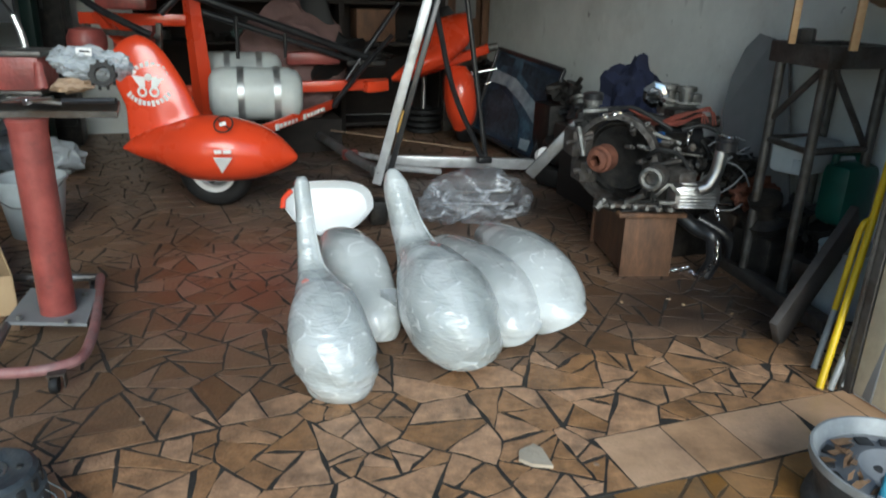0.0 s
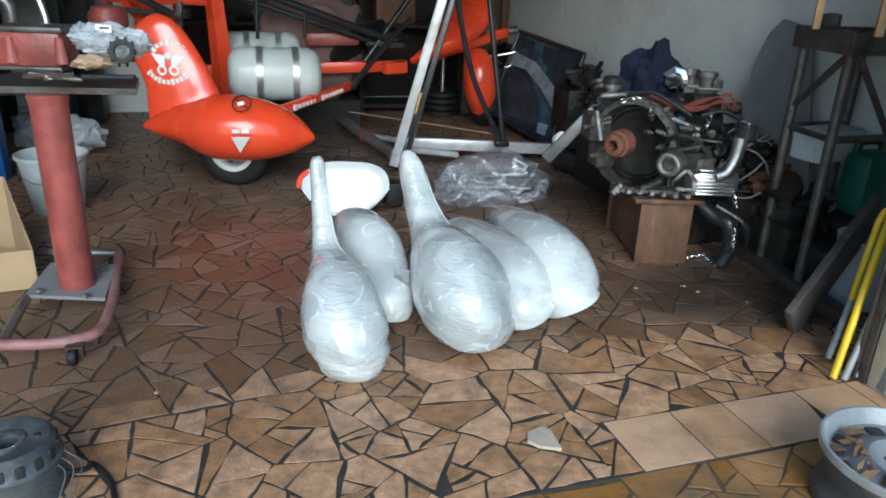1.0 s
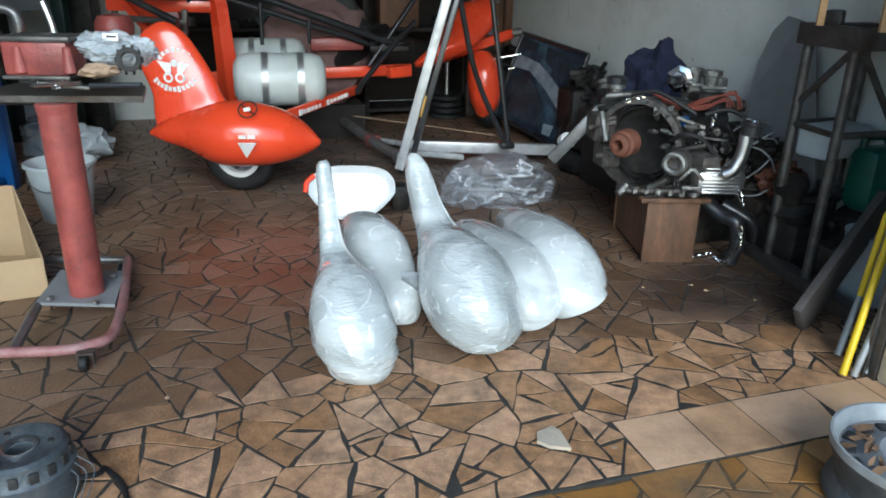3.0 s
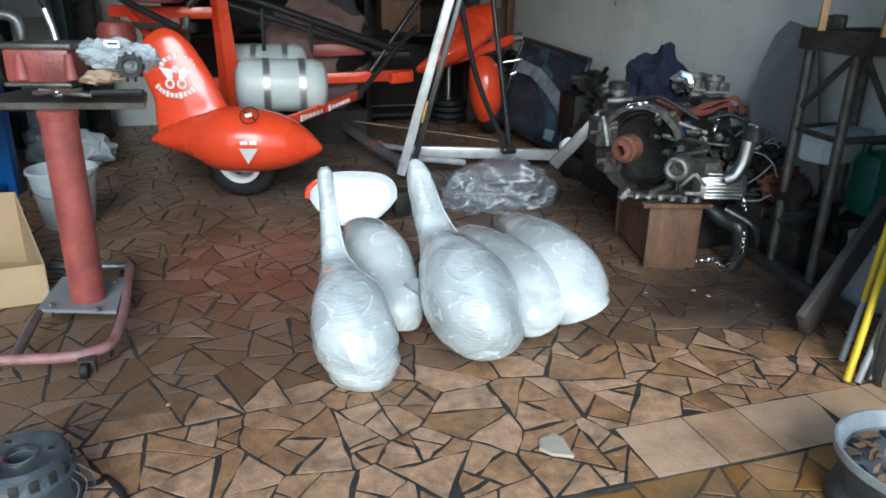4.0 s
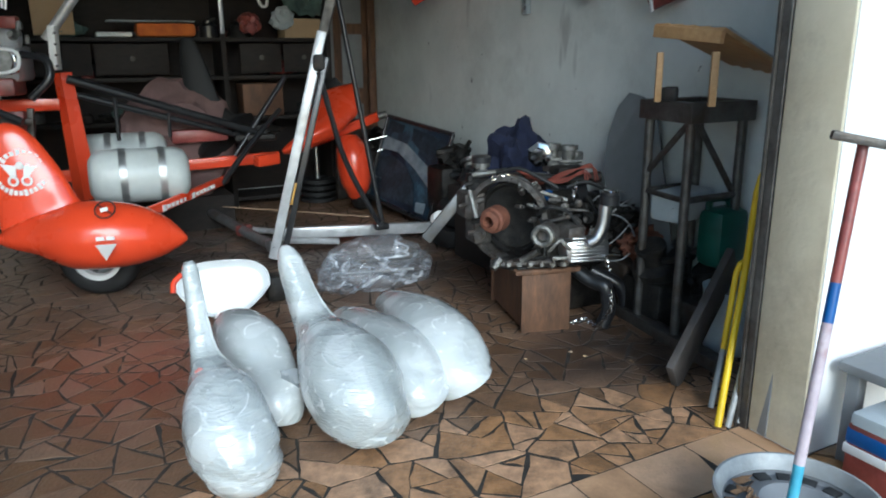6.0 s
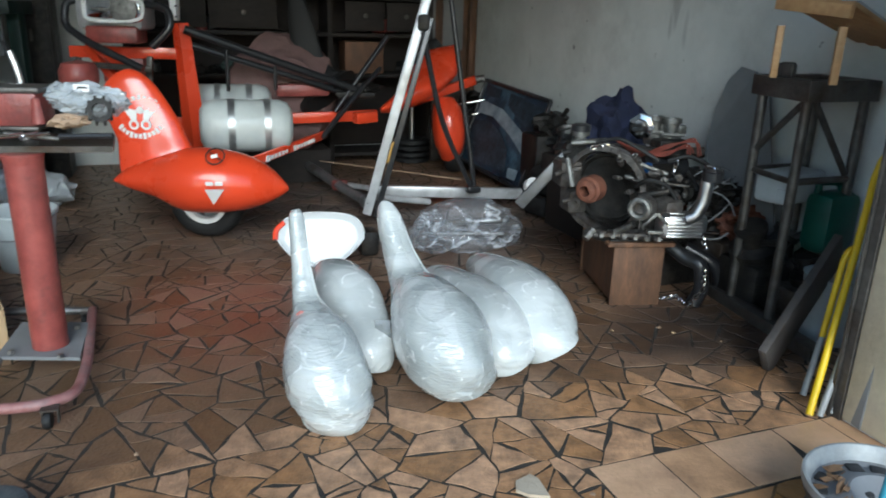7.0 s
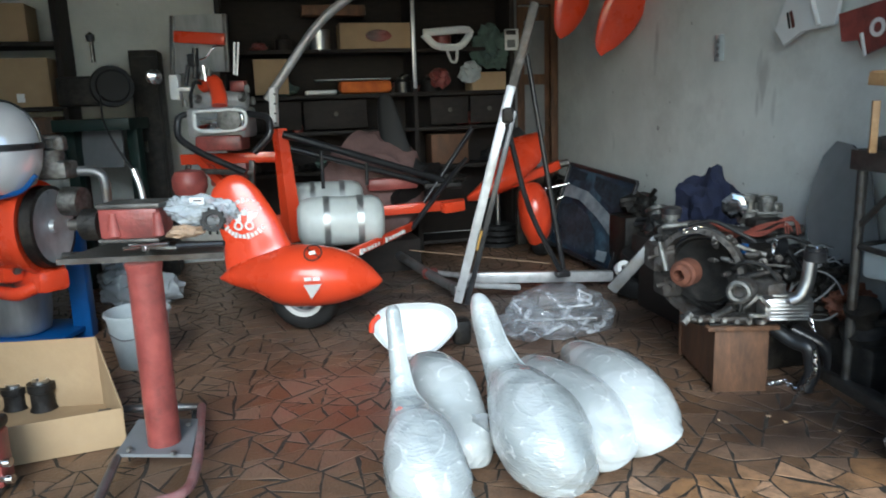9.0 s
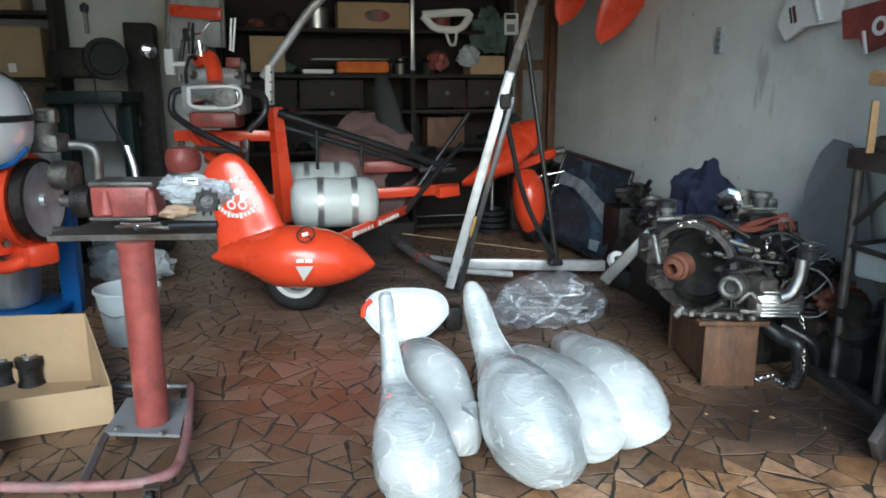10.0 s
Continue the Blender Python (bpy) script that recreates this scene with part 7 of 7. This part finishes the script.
# dark red sheet hung on the wall, no known aircraft part
rp = thing("red_wall_panel", (1.451, 3.323, 1.490), "dark red painted panel with a round white emblem", "panel")
part("panel", sheet(B(), [(1.413, 3.515, 1.577), (1.520, 3.221, 1.614), (1.530, 3.194, 1.436), (1.466, 3.369, 1.387), (1.454, 3.402, 1.453), (1.422, 3.491, 1.454)], 0.016), "redold", rp, "", False)
q = Vector((1.478, 3.294, 1.497))
part("emblem", lathe(B(), [(0.022, 0), (0.022, 0.004), (0.04, 0.004), (0.04, 0)], 24, axis(q, q - gar(1, 0)), True), "deco", rp)
part("edge", beam(B(), (1.445, 3.368, 1.481), (1.455, 3.342, 1.382), 0.012, 0.02, (0, 1, 0)), "deco", rp)

# ---- framed dark poster and clutter along the wall ----
tv = thing("framed_poster", (0.512, 5.572, 0.000), "large dark framed poster leaning among the clutter", "poster")
tc = [Vector((0.388, 5.750, 0.743)), Vector((0.783, 5.000, 0.667)), Vector((0.593, 4.950, 0.054)), Vector((0.307, 5.600, 0.109))]
tc[3] = tc[0] + tc[2] - tc[1]
M["poster_pale"] = mat("pale_print", (0.27, 0.33, 0.37), (0.12, 0.16, 0.19), 0.4, 0, 10)
M["poster"] = mat("dark_blue_print", (0.018, 0.042, 0.075), (0.005, 0.009, 0.015), 0.5, 0, 9, 0.02, 30, stain=(0.08, 0.16, 0.22))
part("print", sheet(B(), tc, 0.012), "poster", tv, "", False)
for a, b in zip(tc, tc[1:] + tc[:1]):
    part("frame_bar", beam(B(), a + Vector((-0.01, -0.012, 0)), b + Vector((-0.01, -0.012, 0)), 0.03, 0.025), "black", tv)


def on_tv(a, b):
    """A place on the poster: a across, b down."""
    return tc[0].lerp(tc[1], a).lerp(tc[3].lerp(tc[2], a), b) + Vector((-0.01, -0.016, 0.003))


M["poster_dark"] = mat("violet_black_print", (0.022, 0.042, 0.06), (0.006, 0.011, 0.017), 0.6, 0, 30, stain=(0.05, 0.075, 0.10))
PRINT = [([(0.03, 0.24), (0.4, 0.26), (0.97, 0.5), (0.97, 0.7), (0.62, 0.5), (0.3, 0.38), (0.03, 0.4)], "poster_pale"),
         ([(0.44, 0.06), (0.96, 0.1), (0.96, 0.42), (0.7, 0.32), (0.46, 0.2)], "poster_dark"),
         ([(0.05, 0.05), (0.3, 0.06), (0.3, 0.16), (0.05, 0.18)], "poster_dark"),
         ([(0.04, 0.5), (0.25, 0.44), (0.5, 0.52), (0.66, 0.66), (0.74, 0.9), (0.1, 0.94)], "poster_dark"),
         ([(0.05, 0.74), (0.17, 0.74), (0.17, 0.86), (0.05, 0.86)], "poster_pale"),
         ([(0.76, 0.84), (0.9, 0.82), (0.9, 0.94), (0.78, 0.95)], "poster_pale")]
for ring, mt in PRINT:
    part("printed_patch", sheet(B(), [on_tv(a, b) for a, b in ring], 0.003), mt, tv, "", False)


def tyre_thing(c, r, w, tilt, turn, label):
    m_ = pose(*c, tilt, 0, turn)
    t = solo("tyre", lathe(B(), [(r * 0.62, -w * 0.4), (r * 0.8, -w * 0.5), (r * 0.95, -w * 0.42), (r, -w * 0.25), (r, w * 0.25), (r * 0.95, w * 0.42), (r * 0.8, w * 0.5), (r * 0.62, w * 0.4)], 36, m_, True), "rubber", label, "tyre", "tyres along the wall")
    return t


t0 = Vector((0.725, 4.336, 0.000))
tyre_thing((t0.x + 0.1, t0.y + 0.2, 0.075), 0.26, 0.13, 0, 0, "worn black tyre lying on the floor")
tyre_thing((t0.x + 0.12, t0.y + 0.22, 0.215), 0.24, 0.13, 4, 0, "worn black tyre lying on another tyre")
wc = Vector((0.537, 3.950, 0.306))
tp_ = B()
lathe(tp_, [(0.02, -0.02), (0.045, -0.02), (0.045, 0.02), (0.02, 0.02)], 20, axis(wc, wc + Vector((0.3, -0.8, 0.4))), True)
solo("tape_roll", tp_, "white", "white roll of tape on the tyre", "tape")
gn = B()
gq = Vector((0.822, 5.055, 0.000))
box(gn, (gq.x + 0.12, gq.y + 0.1, 0.33), (0.24, 0.2, 0.34), 20, 0.04)
solo("green_crate", gn, "green", "dark green plastic crate behind the engine", "crate")
nb = B()
blob(nb, gar(2.35, 3.5, 0.54), (0.17, 0.2, 0.26), 0.35, 5, 4, 20, 7.0)
solo("navy_bag", nb, "navy", "navy blue cloth bag heaped by the wall", "bag")
nbx = B()
gbox(nbx, 2.3, 3.55, 0.18, 0.4, 0.5, 0.36, 0.01)
solo("crate", nbx, "darkwood", "dark wooden crate under the navy bag", "crate")
rc = random.Random(21)
spots = [(2.35, 4.0, 0.55), (2.48, 4.2, 0.5), (2.4, 4.4, 0.65), (2.48, 4.9, 0.7), (2.2, 5.95, 0.9), (2.45, 5.8, 0.6), (2.25, 3.2, 0.45), (2.4, 2.9, 0.5), (2.3, 3.05, 0.35), (2.42, 2.6, 0.35), (2.2, 2.75, 0.25), (2.4, 2.35, 0.3), (2.45, 3.3, 0.55), (2.5, 2.2, 0.2)]
for k, (u, v, z) in enumerate(spots):
    b = B()
    gbox(b, u, v, z * 0.35, 0.26, 0.24, z * 0.7, 0.02)
    solo("metal_crate", b, rc.choice(("grime", "darkwood", "grime", "steel")), "dark oily crate standing along the wall", "crate", "crates along the wall")
    for j in range(2):
        b = B()
        r = rc.uniform(0.06, 0.11)
        p = gar(u + rc.uniform(-0.07, 0.07), v + rc.uniform(-0.07, 0.07), z * 0.7 + r * 0.8)
        if rc.random() < 0.45:
            lathe(b, [(0, -r * 0.8), (r, -r * 0.8), (r, -r * 0.2), (r * 0.55, 0), (r * 0.5, r * 0.6), (r * 0.7, r * 0.65), (r * 0.7, r * 0.9), (0, r * 0.9)], 16, pose(*p, rc.uniform(-30, 30), rc.uniform(-30, 30), 0))
            tube(b, [p, p + Vector((rc.uniform(-0.15, 0.15), -0.1, rc.uniform(0, 0.12)))], 0.016, 8)
        else:
            blob(b, p, (r * 1.3, r, r * 0.8), 0.6, 7, 3, rc.uniform(0, 90), k * 2.3 + j)
        solo("engine_part", b, rc.choice(("grime", "cast", "grime", "black", "grime", "grime")), "oily engine part heaped on a crate", "engine part", "engine parts along the wall")
# rusty and orange pieces with pale cable behind the stand's legs
for (c, s, mt, sd_) in ((gar(2.35, 2.62, 0.42), (0.12, 0.1, 0.09), "grime", 3), (gar(2.28, 2.72, 0.32), (0.1, 0.1, 0.06), "rust", 5), (gar(2.4, 2.5, 0.33), (0.1, 0.1, 0.07), "rust", 8)):
    b = B()
    blob(b, c, s, 0.5, 7, 4, 0, sd_)
    solo("rusty_part", b, mt, "rusty orange-brown part among the clutter", "part", "clutter by the stand")
for k in range(4):
    pts = [gar(2.22 + 0.04 * k, 2.5 + 0.06 * k, 0.38 + 0.03 * k) + Vector((0.11 * math.cos(a), 0.05 * math.sin(a), 0.1 * math.sin(a + k))) for a in (0.5 * j for j in range(12))]
    solo("cable_coil", tube(B(), pts, 0.004, 6), "greyboard", "pale loose cable coil by the stand", "cable", "cables by the stand")

# dark stool base under the nose: stacked black rings
for k in range(4):
    c = Vector((-0.215, 6.179, 0.000))
    solo("black_ring", lathe(B(), [(0.1, 0), (0.15, 0.01), (0.15, 0.04), (0.1, 0.05)], 30, pose(c.x, c.y, 0.052 * k), True), "rubber", "black rubber ring in a floor stack", "ring", "stacked rings")
c = Vector((-0.215, 6.179, 0.000))
solo("support_post", lathe(B(), [(0, 0), (0.02, 0), (0.02, 0.5), (0, 0.5)], 12, pose(c.x, c.y, 0)), "alu", "short metal support post", "post")

# ---- clear plastic bag on the floor ----
pb = thing("clear_bag", (0.169, 3.893, -0.000), "crumpled clear plastic bag with parts inside", "bag")
b = B()
blob(b, (0.178, 3.817, 0.090), (0.29, 0.2, 0.16), 0.24, 4, 5, 8, 3.3, 0.004, 3)
blob(b, (-0.008, 3.742, 0.060), (0.13, 0.15, 0.11), 0.35, 6, 5, 40, 6.1, 0.004, 3)
part("film", b, "bagfilm", pb)
part("rod", tube(B(), [(-0.114, 4.000, 0.050), (0.432, 4.039, 0.080)], 0.018, 10), "steel", pb)
part("rod", tube(B(), [(-0.054, 3.884, 0.030), (0.383, 3.859, 0.050)], 0.012, 10), "greysteel", pb)

# loose pale tile shard and bits of litter
ts = B()
sheet(ts, [(0.223, 1.641, 0.008), (0.265, 1.673, 0.008), (0.286, 1.654, 0.008), (0.307, 1.578, 0.008), (0.252, 1.583, 0.008), (0.220, 1.604, 0.008)], 0.01)
solo("tile_shard", ts, "stone", "loose pale tile shard on the floor", "tile shard", smooth=False)
lt = random.Random(3)
for c in ((-0.928, 1.543, 0.006), (0.964, 2.643, 0.010), (0.423, 1.602, 0.004), (-2.003, 3.918, 0.010), (0.722, 2.660, 0.006), (1.134, 2.580, 0.006), (-0.829, 1.741, 0.005), (0.921, 2.702, 0.006)):
    b = B()
    blob(b, c, (lt.uniform(0.005, 0.012), lt.uniform(0.004, 0.008), 0.003), 0.5, 6, 2, lt.uniform(0, 180), lt.uniform(0, 9))
    solo("floor_scrap", b, lt.choice(("stone", "tan", "card")), "small pale scrap lying on the floor", "scrap", "scraps on the floor")
# ---- crazy paving: broken tiles cut by straight breaks, laid with dark joints ----
fr2 = random.Random(12)


def clip(poly, p, n):
    """Keeps the part of a convex polygon on the side of p against n."""
    out = []
    for i in range(len(poly)):
        a, b = poly[i], poly[(i + 1) % len(poly)]
        da, db = (a - p).dot(n), (b - p).dot(n)
        if da <= 0:
            out.append(a)
        if da * db < 0:
            out.append(a.lerp(b, da / (da - db)))
    return out


def area(poly):
    return 0.5 * abs(sum(a.x * b.y - b.x * a.y for a, b in zip(poly, poly[1:] + poly[:1])))


def shrink(poly, d):
    """The polygon drawn in by d on every side."""
    c = sum(poly, Vector((0, 0))) / len(poly)
    res = poly
    for a, b in zip(poly, poly[1:] + poly[:1]):
        e = b - a
        if e.length < 1e-6:
            continue
        n = Vector((e.y, -e.x)).normalized()
        if (c - a).dot(n) > 0:
            n = -n
        skew = fr2.gauss(0, 0.022)
        res = clip(res, (a + b) / 2 - n * (d * fr2.uniform(0.4, 1.8) + abs(skew) * e.length * 0.3), Vector((n.x - n.y * skew, n.y + n.x * skew)))
        if len(res) < 3:
            return []
    return res


def split(poly, goal, out):
    if area(poly) < goal or len(poly) < 3:
        out.append(poly)
        return
    c = sum(poly, Vector((0, 0))) / len(poly)
    best, bl = None, 0
    for i, a in enumerate(poly):
        for b in poly[i + 1:]:
            if (a - b).length > bl:
                bl, best = (a - b).length, (a - b)
    ang = math.atan2(best.y, best.x) + fr2.gauss(0, 0.32)
    n = Vector((math.cos(ang), math.sin(ang)))
    p = c + best * fr2.uniform(-0.13, 0.13)
    for q in (clip(poly, p, n), clip(poly, p, -n)):
        if len(q) > 2:
            split(q, fr2.choice((0.004, 0.008, 0.014, 0.02, 0.027)) * fr2.uniform(0.8, 1.2), out)


FU0, FU1, FV0, FV1 = U0, U1, 1.256, V1
seeds = []
for i in range(18):
    for j in range(18):
        seeds.append(Vector((FU0 + (FU1 - FU0) * (i + fr2.uniform(0.05, 0.95)) / 18, FV0 + (FV1 - FV0) * (j + fr2.uniform(0.05, 0.95)) / 18)))
pieces = []
for s in seeds:
    poly = [Vector((FU0, FV0)), Vector((FU1, FV0)), Vector((FU1, FV1)), Vector((FU0, FV1))]
    for q in sorted(seeds, key=lambda q: (q - s).length)[1:16]:
        poly = clip(poly, (s + q) / 2, (q - s).normalized())
        if len(poly) < 3:
            break
    if len(poly) > 2 and min(p.y for p in poly) < 1.47:
        if s.x > 1.0:
            side_ = clip(clip(poly, Vector((0, 1.47)), Vector((0, 1))), Vector((1.0, 0)), Vector((1, 0)))
            if len(side_) > 2:
                split(side_, 0.02, pieces)
            poly = clip(poly, Vector((0, 1.47)), Vector((0, -1)))
        else:
            side_ = clip(clip(poly, Vector((0, 1.47)), Vector((0, -1))), Vector((1.0, 0)), Vector((-1, 0)))
            if len(side_) > 2:
                split(side_, 0.02, pieces)
            poly = clip(poly, Vector((1.0, 0)), Vector((1, 0)))
    if len(poly) > 2:
        split(poly, fr2.choice((0.012, 0.02, 0.03)), pieces)


def slab_mesh(bm, poly, z, thick, edge=0.0003, rag=True):
    rough = []
    for a, b in zip(poly, poly[1:] + poly[:1]):
        rough.append(a)
        if (b - a).length > 0.05 and rag:
            n = Vector((a.y - b.y, b.x - a.x)).normalized()
            for t in ((0.5,) if (b - a).length < 0.12 else (0.3, 0.68)):
                rough.append(a.lerp(b, t + fr2.uniform(-0.08, 0.08)) + n * fr2.gauss(0, 0.0036))
    poly = rough
    c = sum(poly, Vector((0, 0))) / len(poly)
    top, mid, low = [], [], []
    tx, ty = fr2.gauss(0, 0.003), fr2.gauss(0, 0.003)
    for p in poly:
        dz = tx * (p.x - c.x) + ty * (p.y - c.y)
        q = p + (c - p).normalized() * edge
        top.append(bm.verts.new(gar(q.x, q.y, z + dz)))
        mid.append(bm.verts.new(gar(p.x, p.y, z - edge * 0.8 + dz)))
        low.append(bm.verts.new(gar(p.x, p.y, z - thick)))
    bm.faces.new(top)
    n = len(poly)
    for a, b in ((top, mid), (mid, low)):
        for i in range(n):
            bm.faces.new((a[i], a[(i + 1) % n], b[(i + 1) % n], b[i]))


floor_ob = bpy.data.objects["floor"]
cut = []
for p in pieces:
    q = shrink(p, 0.0036)
    if len(q) > 2 and area(q) > 0.0006:
        c = sum(q, Vector((0, 0))) / len(q)
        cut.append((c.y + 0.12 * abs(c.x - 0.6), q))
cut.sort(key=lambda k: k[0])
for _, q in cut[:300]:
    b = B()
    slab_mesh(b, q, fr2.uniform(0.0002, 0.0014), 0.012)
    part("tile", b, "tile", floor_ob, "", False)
# all remaining pieces take the darker copy with shade in its colour
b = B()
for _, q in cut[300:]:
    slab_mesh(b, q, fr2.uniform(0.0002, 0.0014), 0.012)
rest = part("tiles", b, "tile_shaded", floor_ob, "broken terracotta tiles further in, coloured darker for shade", False)
tagged(rest, kind="stuff")
# pale slabs along the threshold
u = 1.0
widths = [0.215, 0.18, 0.26, 0.2, 0.3, 0.24, 0.3]
while u < U1 - 0.1 and widths:
    w = widths.pop(0)
    b = B()
    slab_mesh(b, [Vector(p) for p in ((u + 0.002, 1.2525), (min(u + w, U1) - 0.002, 1.2525), (min(u + w, U1) - 0.002, 1.4685), (u + 0.002, 1.4685))], 0.0, 0.012, 0.0012, False)
    part("slab", b, "slab", floor_ob, "pale threshold slab", False)
    u += w
yard = thing("pavement", gar(1.0, 0.6, -0.03), "yellowish worn tiles of the yard before the garage", "pavement", kind="structure")
part("bed", box(B(), gar(0.6, 0.455, -0.0215), (4.4, 1.585, 0.03), 20), "yardbed", yard, "", False)
for i in range(14):
    for j in range(5):
        if i > 3 and j < 3:
            u, v = -1.55 + i * 0.31, 1.25 - (j + 1) * 0.31
            bits = []
            split([Vector((u, v)), Vector((u + 0.31, v)), Vector((u + 0.31, v + 0.31)), Vector((u, v + 0.31))], 0.03, bits)
            for q in bits:
                q = shrink(q, 0.0033)
                if len(q) > 2 and area(q) > 0.0006:
                    b = B()
                    slab_mesh(b, q, -0.004 + fr2.uniform(-0.001, 0.001), 0.012)
                    part("tile", b, "yard", yard, "", False)
